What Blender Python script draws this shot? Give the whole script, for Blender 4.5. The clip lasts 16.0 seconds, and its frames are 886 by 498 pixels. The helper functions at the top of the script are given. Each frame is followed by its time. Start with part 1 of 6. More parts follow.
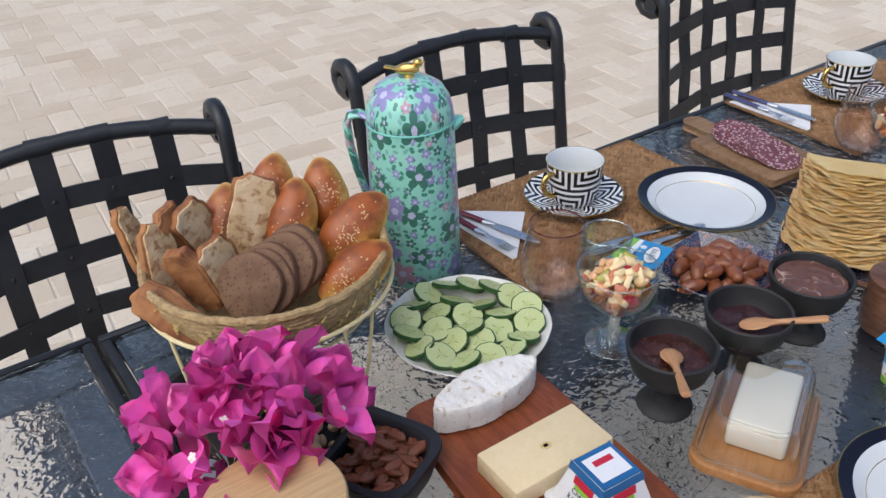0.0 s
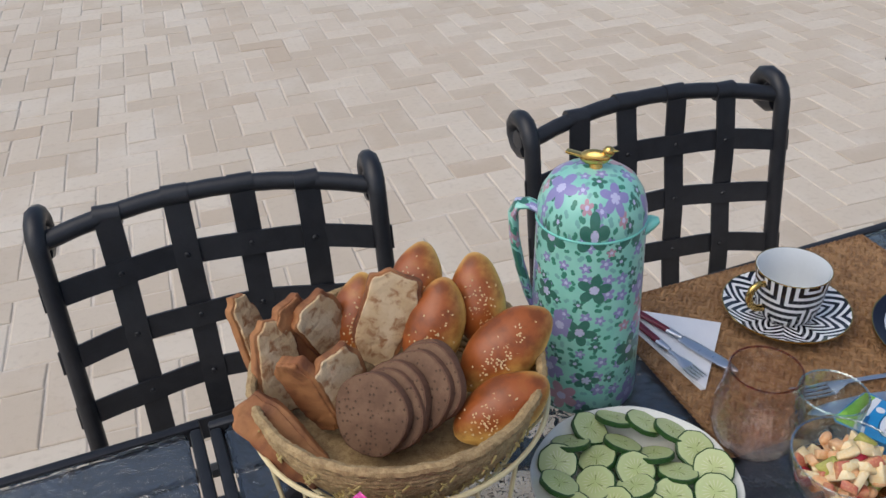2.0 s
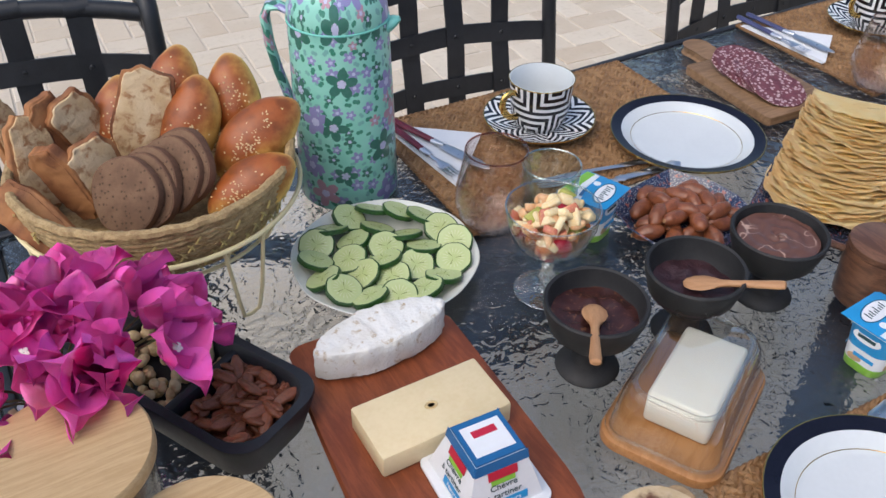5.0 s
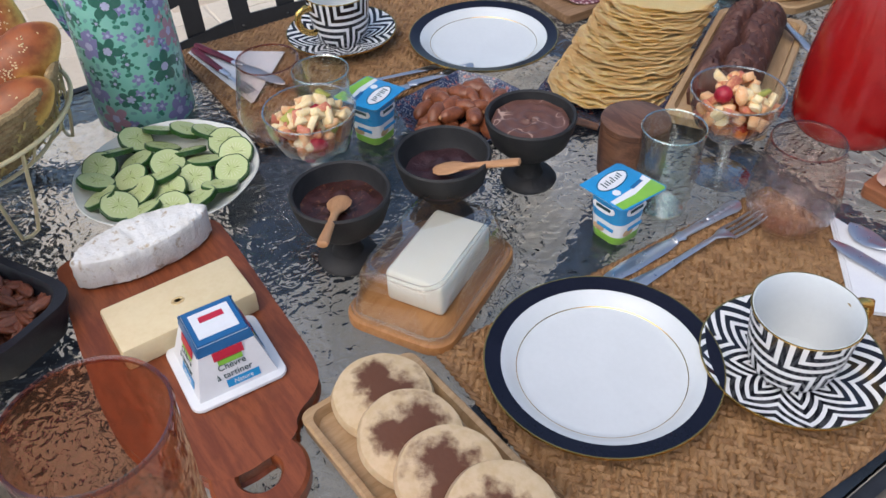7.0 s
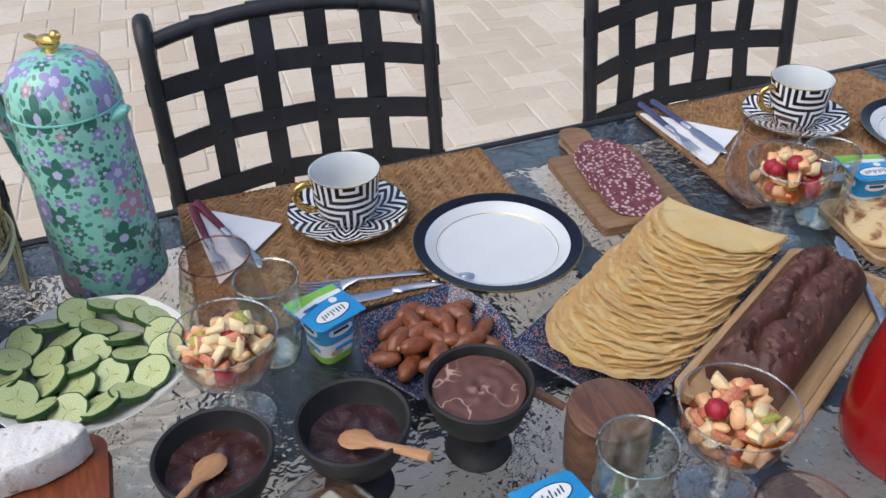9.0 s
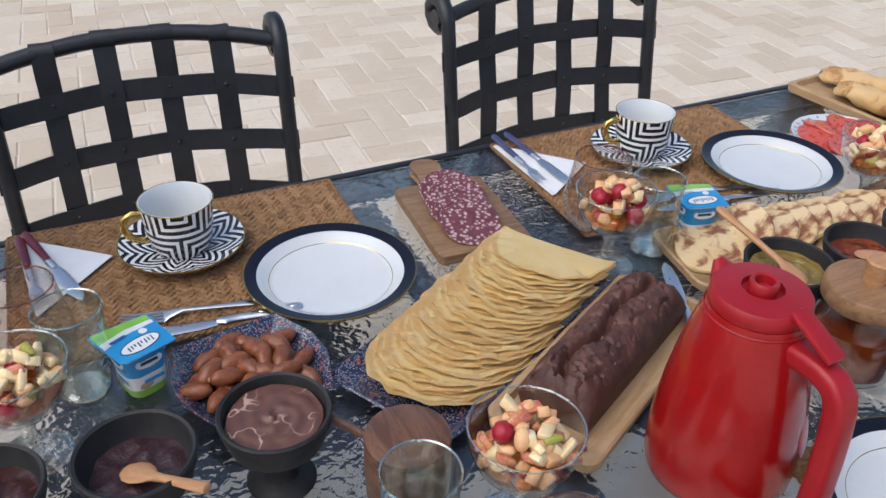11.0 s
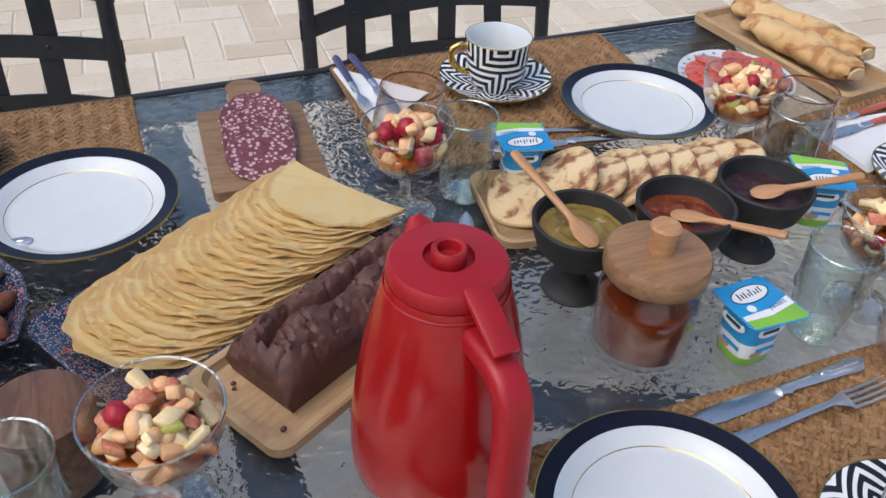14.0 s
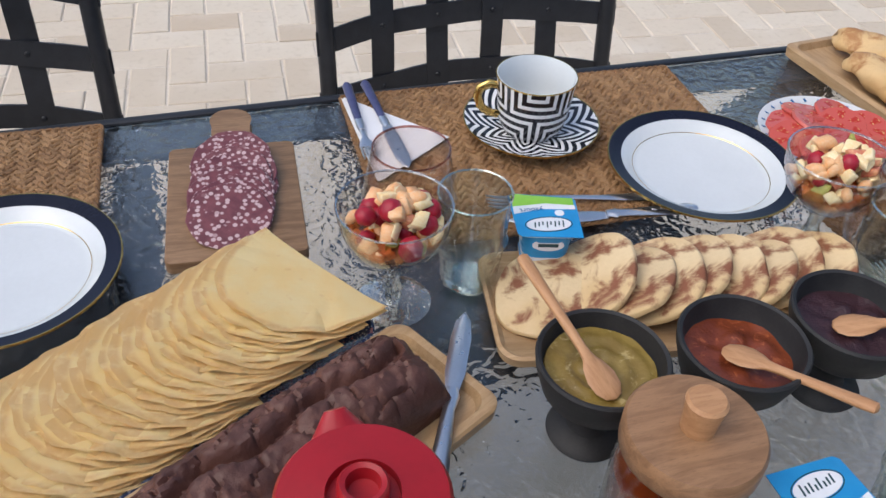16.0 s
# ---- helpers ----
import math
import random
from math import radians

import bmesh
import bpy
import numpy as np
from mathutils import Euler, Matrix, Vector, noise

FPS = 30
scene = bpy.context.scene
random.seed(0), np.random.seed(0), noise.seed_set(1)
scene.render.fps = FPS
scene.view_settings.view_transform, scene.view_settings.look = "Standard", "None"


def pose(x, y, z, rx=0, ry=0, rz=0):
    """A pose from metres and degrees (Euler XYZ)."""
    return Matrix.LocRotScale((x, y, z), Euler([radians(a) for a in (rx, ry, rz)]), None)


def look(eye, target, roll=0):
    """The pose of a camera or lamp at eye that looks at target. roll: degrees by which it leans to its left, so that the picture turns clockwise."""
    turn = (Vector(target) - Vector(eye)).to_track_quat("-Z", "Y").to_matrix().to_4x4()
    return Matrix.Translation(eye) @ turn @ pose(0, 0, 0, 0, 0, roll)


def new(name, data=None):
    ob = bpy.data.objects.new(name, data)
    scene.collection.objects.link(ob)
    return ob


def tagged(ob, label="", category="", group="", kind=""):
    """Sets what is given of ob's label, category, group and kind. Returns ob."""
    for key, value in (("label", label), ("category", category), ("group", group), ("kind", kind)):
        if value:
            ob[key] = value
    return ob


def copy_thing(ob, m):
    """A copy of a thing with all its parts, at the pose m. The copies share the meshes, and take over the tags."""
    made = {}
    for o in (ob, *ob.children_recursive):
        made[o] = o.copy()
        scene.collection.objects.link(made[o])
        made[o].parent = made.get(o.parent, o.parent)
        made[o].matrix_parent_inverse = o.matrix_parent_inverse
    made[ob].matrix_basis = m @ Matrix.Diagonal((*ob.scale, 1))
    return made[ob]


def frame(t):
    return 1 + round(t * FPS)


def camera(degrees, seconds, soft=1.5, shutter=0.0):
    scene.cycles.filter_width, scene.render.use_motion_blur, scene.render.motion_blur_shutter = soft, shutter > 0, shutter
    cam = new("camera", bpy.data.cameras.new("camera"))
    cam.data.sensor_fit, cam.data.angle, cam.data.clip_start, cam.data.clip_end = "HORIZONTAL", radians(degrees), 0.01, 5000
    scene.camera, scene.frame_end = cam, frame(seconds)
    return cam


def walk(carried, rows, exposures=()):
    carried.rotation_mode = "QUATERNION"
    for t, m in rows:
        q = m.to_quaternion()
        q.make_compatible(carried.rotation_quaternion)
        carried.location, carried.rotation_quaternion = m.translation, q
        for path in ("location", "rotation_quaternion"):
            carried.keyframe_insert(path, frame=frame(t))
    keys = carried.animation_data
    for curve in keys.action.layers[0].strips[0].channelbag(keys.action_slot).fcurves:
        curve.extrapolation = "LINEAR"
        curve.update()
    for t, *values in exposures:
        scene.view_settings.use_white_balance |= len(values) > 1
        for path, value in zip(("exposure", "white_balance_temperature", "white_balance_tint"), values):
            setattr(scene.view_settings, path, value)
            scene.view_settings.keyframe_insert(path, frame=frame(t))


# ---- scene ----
cam = camera(54.8, 16.0)
PATH = [
    (0, (0.014, 0.034, 1.442), (0.96, 1.427, 0.364), -2.0),
    (0.5, (0.082, 0.153, 1.469), (0.982, 1.581, 0.396), -0.4),
    (1, (0.128, 0.217, 1.49), (0.985, 1.669, 0.415), 0.1),
    (1.5, (0.142, 0.249, 1.479), (0.953, 1.727, 0.403), 0.2),
    (2, (0.142, 0.242, 1.45), (0.737, 1.814, 0.367), -2.8),
    (2.5, (0.147, 0.233, 1.43), (0.715, 1.775, 0.29), -1.9),
    (3, (0.152, 0.202, 1.403), (0.737, 1.693, 0.205), -1.2),
    (3.2, (0.153, 0.191, 1.398), (0.751, 1.664, 0.184), -0.8),
    (5.3, (0.203, 0.029, 1.374), (1.037, 1.356, 0.132), 0.2),
    (5.5, (0.21, 0.012, 1.371), (1.056, 1.327, 0.125), -0.1),
    (6, (0.234, -0.03, 1.358), (1.1, 1.251, 0.09), -0.7),
    (6.5, (0.266, -0.072, 1.342), (1.108, 1.182, 0.03), -1.9),
    (7, (0.339, -0.117, 1.354), (1.17, 1.126, 0.027), -2.5),
    (7.5, (0.419, -0.135, 1.375), (1.259, 1.12, 0.064), -1.8),
    (8, (0.496, -0.09, 1.377), (1.325, 1.213, 0.106), -0.4),
    (8.5, (0.581, -0.023, 1.38), (1.26, 1.393, 0.142), -0.6),
    (9, (0.642, -0.015, 1.39), (1.221, 1.493, 0.211), -1.1),
    (9.2, (0.673, -0.022, 1.391), (1.243, 1.504, 0.23), -0.9),
    (11.3, (0.757, -0.089, 1.367), (1.513, 1.401, 0.268), 1.7),
    (11.5, (0.761, -0.11, 1.36), (1.513, 1.372, 0.248), 1.9),
    (12, (0.776, -0.158, 1.339), (1.496, 1.31, 0.188), 2.0),
    (12.5, (0.828, -0.192, 1.334), (1.529, 1.259, 0.15), 1.6),
    (13, (0.896, -0.156, 1.324), (1.596, 1.284, 0.126), 1.2),
    (13.5, (0.968, -0.087, 1.314), (1.665, 1.335, 0.092), 2.9),
    (14, (1.057, -0.07, 1.323), (1.728, 1.347, 0.082), 3.7),
    (14.5, (1.186, -0.079, 1.321), (1.781, 1.365, 0.071), 4.0),
    (15, (1.259, -0.029, 1.296), (1.79, 1.425, 0.029), 3.0),
    (15.5, (1.262, 0.059, 1.284), (1.787, 1.488, -0.013), 2.3),
    (16, (1.208, 0.114, 1.307), (1.704, 1.542, -0.001), 3.8),
]
walk(cam, [(t, look(eye, target, roll)) for t, eye, target, roll in PATH],
     [(0.0, 0.35), (0.5, 0.2), (1.0, 0.08), (1.5, 0.04), (2.0, 0.08), (2.5, 0.2), (3.0, 0.34), (5.5, 0.42), (9.0, 0.4), (11.5, 0.42), (16.0, 0.42)])

# ---- world, sun and exposure ----
world = bpy.data.worlds.new("world")
scene.world = world
world.use_nodes = True
wn = world.node_tree
sky = wn.nodes.new("ShaderNodeTexSky")
sky.sky_type, sky.sun_disc = "NISHITA", False
sky.sun_elevation, sky.sun_rotation = radians(56), radians(-105)
sky.air_density, sky.dust_density, sky.ozone_density = 1.0, 3.0, 1.5
wn.links.new(sky.outputs[0], wn.nodes["Background"].inputs[0])
wn.nodes["Background"].inputs[1].default_value = 0.15
sun = new("sun", bpy.data.lights.new("sun", "SUN"))
sun.data.energy, sun.data.angle, sun.data.color = 1.0, radians(70), (1.0, 0.985, 0.95)
sun.matrix_world = look((-2.7, -0.72, 4.15), (0, 0, 0))
scene.view_settings.exposure = 0.45

T = 0.75  # table top


# ---- mesh helpers ----
def part(name, bm, material, parent=None, label="", smooth=True, m=None):
    me = bpy.data.meshes.new(name)
    bmesh.ops.recalc_face_normals(bm, faces=bm.faces)
    bm.to_mesh(me)
    bm.free()
    return piece(name, me, material, parent, label, smooth, m)


def piece(name, me, material=None, parent=None, label="", smooth=True, m=None):
    if material is not None and not me.materials:
        me.materials.append(material)
        if smooth:
            me.shade_smooth()
            me.set_sharp_from_angle(angle=radians(42))
    ob = new(name, me)
    if parent is not None:
        ob.parent = parent
    if m is not None:
        ob.matrix_local = m
    if label:
        tagged(ob, label)
    return ob


def thing(name, m, label, category, group="", kind=""):
    ob = new(name)
    ob.empty_display_size = 0.02
    ob.matrix_local = m
    return tagged(ob, label, category, group, kind)


def lathe(profile, seg=48, wob=0.0, sx=1.0, sy=1.0):
    """A turned shape from (radius, height) pairs; closes at radius 0."""
    bm = bmesh.new()
    rings = []
    for r, z in profile:
        if r < 1e-6:
            rings.append([bm.verts.new((0, 0, z))])
        else:
            rings.append([bm.verts.new((sx * r * (1 + wob * math.sin(8 * a)) * math.cos(a), sy * r * (1 + wob * math.sin(8 * a)) * math.sin(a), z))
                          for a in [2 * math.pi * k / seg for k in range(seg)]])
    for a, b in zip(rings, rings[1:]):
        for k in range(seg):
            l = (k + 1) % seg
            if len(a) == 1 and len(b) > 1:
                bm.faces.new((a[0], b[k], b[l]))
            elif len(b) == 1 and len(a) > 1:
                bm.faces.new((a[k], b[0], a[l]))
            elif len(a) > 1:
                bm.faces.new((a[k], b[k], b[l], a[l]))
    return bm


def box(sx, sy, sz, bevel=0.002, seg=2, z0=0.0):
    bm = bmesh.new()
    bmesh.ops.create_cube(bm, size=1, matrix=Matrix.Translation((0, 0, z0 + sz / 2)) @ Matrix.Diagonal((sx, sy, sz, 1)))
    if bevel:
        bmesh.ops.bevel(bm, geom=bm.edges[:], offset=bevel, segments=seg, affect="EDGES", profile=0.5)
    return bm


def outline_rect(sx, sy, r, n=6):
    out = []
    for cx, cy, a0 in ((sx / 2 - r, sy / 2 - r, 0), (-sx / 2 + r, sy / 2 - r, 90), (-sx / 2 + r, -sy / 2 + r, 180), (sx / 2 - r, -sy / 2 + r, 270)):
        for k in range(n + 1):
            a = radians(a0 + 90 * k / n)
            out.append((cx + r * math.cos(a), cy + r * math.sin(a)))
    return out


def slab(outline, z0, z1, bevel=0.002):
    """A plate with this outline and softened upper and lower edges."""
    bm = bmesh.new()
    c = Vector((sum(p[0] for p in outline) / len(outline), sum(p[1] for p in outline) / len(outline)))
    def ring(z, inset):
        vs = []
        n = len(outline)
        for i, p in enumerate(outline):
            a, b = Vector(outline[i - 1]), Vector(outline[(i + 1) % n])
            d = (b - a).normalized() if (b - a).length > 1e-9 else Vector((1, 0))
            nrm = Vector((-d.y, d.x))
            vs.append(bm.verts.new((p[0] + nrm.x * inset, p[1] + nrm.y * inset, z)))
        return vs
    rings = [ring(z0, bevel), ring(z0 + bevel, 0), ring(z1 - bevel, 0), ring(z1 - 0.3 * bevel, 0.3 * bevel), ring(z1, bevel)]
    n = len(outline)
    for a, b in zip(rings, rings[1:]):
        for k in range(n):
            bm.faces.new((a[k], a[(k + 1) % n], b[(k + 1) % n], b[k]))
    bm.faces.new(rings[0][::-1])
    bm.faces.new(rings[-1])
    return bm


def stack(rings_xyz, cap0=True, cap1=True):
    """Loft through rings of equal length."""
    bm = bmesh.new()
    rs = [[bm.verts.new(p) for p in r] for r in rings_xyz]
    n = len(rs[0])
    for a, b in zip(rs, rs[1:]):
        for k in range(n):
            bm.faces.new((a[k], a[(k + 1) % n], b[(k + 1) % n], b[k]))
    if cap0:
        bm.faces.new(rs[0][::-1])
    if cap1:
        bm.faces.new(rs[-1])
    return bm


def tube(path, r, seg=8, closed=False, flat=1.0):
    """A round bar along a path; r is one radius or one for each point; flat squashes it along its own normal."""
    path = [Vector(p) for p in path]
    n = len(path)
    rs = r if isinstance(r, (list, tuple)) else [r] * n
    rings = []
    up = None
    for i, p in enumerate(path):
        a = path[i - 1] if (i > 0 or closed) else p
        b = path[(i + 1) % n] if (i < n - 1 or closed) else p
        d = (b - a).normalized()
        if up is None:
            up = d.cross(Vector((0, 0, 1)))
            if up.length < 1e-3:
                up = d.cross(Vector((1, 0, 0)))
            up.normalize()
        up = (up - d * up.dot(d)).normalized()
        side = d.cross(up)
        rings.append([p + rs[i] * (math.cos(t) * up + flat * math.sin(t) * side) for t in [2 * math.pi * k / seg for k in range(seg)]])
    if closed:
        rings.append(rings[0])
        bm = stack(rings, False, False)
        bmesh.ops.remove_doubles(bm, verts=bm.verts, dist=1e-6)
        return bm
    return stack(rings)


def rough_up(bm, amount, scale, seed=0.0):
    for v in bm.verts:
        v.co += v.normal * amount * noise.noise(v.co * scale + Vector((seed, seed * 1.7, 0)))


def blob(sx, sy, sz, sub=3, amount=0.0, scale=30.0, seed=0.0):
    bm = bmesh.new()
    bmesh.ops.create_icosphere(bm, subdivisions=sub, radius=1.0)
    for v in bm.verts:
        v.co = Vector((v.co.x * sx, v.co.y * sy, v.co.z * sz))
    bm.normal_update()
    if amount:
        rough_up(bm, amount, scale, seed)
    return bm


# ---- materials ----
class Nodes:
    """Short hands for building a node material."""
    def __init__(self, name):
        self.mat = bpy.data.materials.new(name)
        self.mat.use_nodes = True
        self.nt = self.mat.node_tree
        self.bsdf = self.nt.nodes["Principled BSDF"]
        self.co = self.nt.nodes.new("ShaderNodeTexCoord").outputs["Object"]

    def put(self, socket, value):
        if isinstance(value, bpy.types.NodeSocket):
            self.nt.links.new(value, socket)
        elif isinstance(value, (tuple, list)) and len(value) == 3 and socket.type == "RGBA":
            socket.default_value = (*value, 1)
        else:
            socket.default_value = value

    def m(self, op, a, b=0.0, c=0.0):
        n = self.nt.nodes.new("ShaderNodeMath")
        n.operation = op
        for s, v in zip(n.inputs, (a, b, c)):
            self.put(s, v)
        return n.outputs[0]

    def mix(self, f, a, b, blend="MIX"):
        n = self.nt.nodes.new("ShaderNodeMix")
        n.data_type, n.blend_type = "RGBA", blend
        self.put(n.inputs[0], f), self.put(n.inputs[6], a), self.put(n.inputs[7], b)
        return n.outputs[2]

    def noise(self, scale, detail=3.0, stretch=None, rough=0.55, distortion=0.0, vec=None):
        n = self.nt.nodes.new("ShaderNodeTexNoise")
        n.inputs["Scale"].default_value, n.inputs["Detail"].default_value = scale, detail
        n.inputs["Roughness"].default_value, n.inputs["Distortion"].default_value = rough, distortion
        self.nt.links.new(self.stretched(stretch, vec), n.inputs["Vector"])
        return n.outputs["Fac"]

    def stretched(self, stretch, vec=None):
        v = vec or self.co
        if not stretch:
            return v
        n = self.nt.nodes.new("ShaderNodeVectorMath")
        n.operation = "MULTIPLY"
        self.nt.links.new(v, n.inputs[0])
        n.inputs[1].default_value = stretch
        return n.outputs[0]

    def voronoi(self, scale, feature="F1", vec=None, stretch=None, rnd=1.0, dims="3D"):
        n = self.nt.nodes.new("ShaderNodeTexVoronoi")
        n.feature, n.voronoi_dimensions = feature, dims
        n.inputs["Scale"].default_value, n.inputs["Randomness"].default_value = scale, rnd
        self.nt.links.new(self.stretched(stretch, vec), n.inputs["Vector"])
        return n

    def ramp(self, f, a, b):
        n = self.nt.nodes.new("ShaderNodeMapRange")
        n.interpolation_type = "SMOOTHSTEP"
        self.put(n.inputs[0], f)
        n.inputs[1].default_value, n.inputs[2].default_value = a, b
        return n.outputs[0]

    def xyz(self, vec=None):
        n = self.nt.nodes.new("ShaderNodeSeparateXYZ")
        self.nt.links.new(vec or self.co, n.inputs[0])
        return n.outputs

    def join(self, x, y, z=0.0):
        n = self.nt.nodes.new("ShaderNodeCombineXYZ")
        for s, v in zip(n.inputs, (x, y, z)):
            self.put(s, v)
        return n.outputs[0]

    def random(self):
        return self.nt.nodes.new("ShaderNodeObjectInfo").outputs["Random"]

    def island(self):
        return self.nt.nodes.new("ShaderNodeNewGeometry").outputs["Random Per Island"]

    def bump(self, height, strength, distance=0.001):
        n = self.nt.nodes.new("ShaderNodeBump")
        n.inputs["Strength"].default_value, n.inputs["Distance"].default_value = strength, distance
        self.nt.links.new(height, n.inputs["Height"])
        self.nt.links.new(n.outputs[0], self.bsdf.inputs["Normal"])
        return n.outputs[0]

    def done(self, color=None, rough=0.5, metal=0.0, spec=0.5, trans=0.0, ior=1.45, coat=0.0, sss=0.0, sheen=0.0):
        i = self.bsdf.inputs
        if color is not None:
            self.put(i["Base Color"], color)
        self.put(i["Roughness"], rough)
        self.put(i["Metallic"], metal)
        i["Specular IOR Level"].default_value, i["Transmission Weight"].default_value, i["IOR"].default_value = spec, trans, ior
        i["Coat Weight"].default_value, i["Sheen Weight"].default_value = coat, sheen
        if sss:
            i["Subsurface Weight"].default_value, i["Subsurface Scale"].default_value = sss, 0.004
            i["Subsurface Radius"].default_value = (1.0, 0.7, 0.5)
        return self.mat


def plain(name, a, b=None, rough=0.5, scale=40.0, fine=250.0, bump=0.2, dist=0.0006, stretch=None, tint=0.0, **kw):
    """A surface whose colour wanders from a to b at two scales, with fine relief."""
    n = Nodes(name)
    b = b or tuple(0.75 * v for v in a)
    f = n.m("ADD", n.m("MULTIPLY", n.noise(scale, 4, stretch), 0.65), n.m("MULTIPLY", n.noise(fine, 2, stretch), 0.35))
    col = n.mix(n.ramp(f, 0.32, 0.68), a, b)
    if tint:
        col = n.mix(n.m("MULTIPLY", n.random(), tint), col, tuple(0.45 * v for v in a))
    if bump:
        n.bump(n.noise(fine, 3, stretch), bump, dist)
    r = n.m("ADD", n.m("MULTIPLY", n.noise(scale * 2, 3), 0.16), rough - 0.08)
    return n.done(col, r, **kw)


def wood(name, a, b, along=(1, 12, 12), rough=0.5, bump=0.15, **kw):
    n = Nodes(name)
    g = n.noise(9, 5, along, 0.6, 0.6)
    fine = n.noise(60, 4, along, 0.7)
    col = n.mix(n.ramp(g, 0.36, 0.64), a, b)
    col = n.mix(n.m("MULTIPLY", n.ramp(fine, 0.5, 0.72), 0.45), col, tuple(0.6 * v for v in b))
    col = n.mix(n.m("MULTIPLY", n.random(), 0.18), col, tuple(0.7 * v for v in b))
    n.bump(fine, bump, 0.0006)
    return n.done(col, n.m("ADD", n.m("MULTIPLY", fine, 0.2), rough - 0.1), **kw)


def clear(name, tint, rough=0.02, base=0.05, power=3.0, bump=None):
    """Thin-walled glass: tinted clear, with a mirror gloss that rises at grazing angles."""
    n = Nodes(name)
    nd, nt = n.nt.nodes, n.nt
    nd.remove(n.bsdf)
    see, gloss, fres, mx = nd.new("ShaderNodeBsdfTransparent"), nd.new("ShaderNodeBsdfGlossy"), nd.new("ShaderNodeLayerWeight"), nd.new("ShaderNodeMixShader")
    see.inputs[0].default_value = (*tint, 1)
    gloss.inputs["Roughness"].default_value = rough
    fres.inputs[0].default_value = 0.5
    if bump:
        scale, strength, dist = bump
        b = nd.new("ShaderNodeBump")
        b.inputs["Strength"].default_value, b.inputs["Distance"].default_value = strength, dist
        nt.links.new(n.voronoi(scale, "DISTANCE_TO_EDGE").outputs["Distance"], b.inputs["Height"])
        nt.links.new(b.outputs[0], gloss.inputs["Normal"])
        nt.links.new(b.outputs[0], fres.inputs["Normal"])
    nt.links.new(n.m("ADD", base, n.m("MULTIPLY", n.m("POWER", fres.outputs["Facing"], power), 0.8)), mx.inputs[0])
    nt.links.new(see.outputs[0], mx.inputs[1])
    nt.links.new(gloss.outputs[0], mx.inputs[2])
    nt.links.new(mx.outputs[0], nd["Material Output"].inputs[0])
    return n.mat


IRON = plain("black_iron", (0.012, 0.013, 0.016), (0.02, 0.021, 0.025), 0.42, 60, 500, 0.25, 0.0004, spec=0.5)
SLATE = plain("slate_steel", (0.02, 0.028, 0.042), (0.028, 0.037, 0.054), 0.4, 30, 300, 0.15)
STEEL = plain("cutlery_steel", (0.72, 0.72, 0.73), (0.66, 0.66, 0.67), 0.3, 60, 600, 0.05, 0.0002, metal=1.0)
GOLD = plain("gold", (0.75, 0.5, 0.16), (0.62, 0.4, 0.12), 0.22, 60, 500, 0.1, 0.0002, metal=1.0)
CHINA = plain("white_china", (0.61, 0.635, 0.64), (0.58, 0.605, 0.61), 0.14, 20, 200, 0.02, 0.0002, coat=0.3)
NAVY = plain("navy_glaze", (0.006, 0.007, 0.015), (0.009, 0.01, 0.02), 0.2, 30, 300, 0.03, 0.0002, spec=0.3)
CLAY = plain("black_clay", (0.012, 0.012, 0.013), (0.022, 0.021, 0.021), 0.62, 60, 400, 0.35, 0.0005)
PAPER = plain("paper_napkin", (0.7, 0.71, 0.73), (0.66, 0.67, 0.7), 0.9, 40, 500, 0.3, 0.0004)
BAMBOO = wood("bamboo", (0.52, 0.36, 0.19), (0.44, 0.29, 0.14), (2, 40, 40), 0.45)
PALEWOOD = wood("pale_wood", (0.46, 0.31, 0.17), (0.38, 0.24, 0.12), (2, 16, 16), 0.5)
OLIVEWOOD = wood("worn_wood", (0.27, 0.16, 0.085), (0.18, 0.1, 0.05), (2, 14, 14), 0.55)
REDWOOD = wood("red_wood", (0.27, 0.075, 0.028), (0.17, 0.042, 0.016), (14, 2, 14), 0.33)
DARKWOOD = wood("acacia_wood", (0.17, 0.08, 0.045), (0.09, 0.04, 0.024), (14, 2, 14), 0.4)
SPOONWOOD = wood("spoon_wood", (0.5, 0.27, 0.13), (0.4, 0.2, 0.09), (2, 14, 14), 0.5)
CREAMWIRE = plain("cream_enamel", (0.72, 0.62, 0.36), (0.66, 0.56, 0.32), 0.35, 50, 300, 0.05)
GLASS = clear("clear_glass", (0.98, 0.99, 0.987), 0.0, 0.05, 2.9)
DISHGLASS = clear("thick_clear_glass", (0.97, 0.985, 0.98), 0.01, 0.05, 2.0)
GREENGLASS = clear("green_glass", (0.95, 0.985, 0.975), 0.01, 0.06, 2.6)
ROSEGLASS = clear("rose_glass", (0.985, 0.94, 0.915), 0.03, 0.05, 3.0, (95, 0.5, 0.003))
AMBERGLASS = clear("amber_glass", (0.93, 0.68, 0.54), 0.03, 0.05, 3.2, (70, 0.5, 0.003))
RED = plain("red_plastic", (0.3, 0.005, 0.006), (0.26, 0.004, 0.005), 0.2, 20, 160, 0.05, 0.0004, coat=0.15)
REDLID = plain("red_matt_plastic", (0.32, 0.008, 0.014), (0.28, 0.006, 0.011), 0.38, 30, 260, 0.12, 0.0004)


def tabletop_glass():
    n = Nodes("pebbled_glass")
    v = n.noise(75, 1.5, None, 0.4, 0.8)
    n.bump(v, 0.52, 0.004)
    return n.done((0.95, 0.97, 0.97), 0.03, trans=1.0, ior=1.52)


PEBBLE = tabletop_glass()


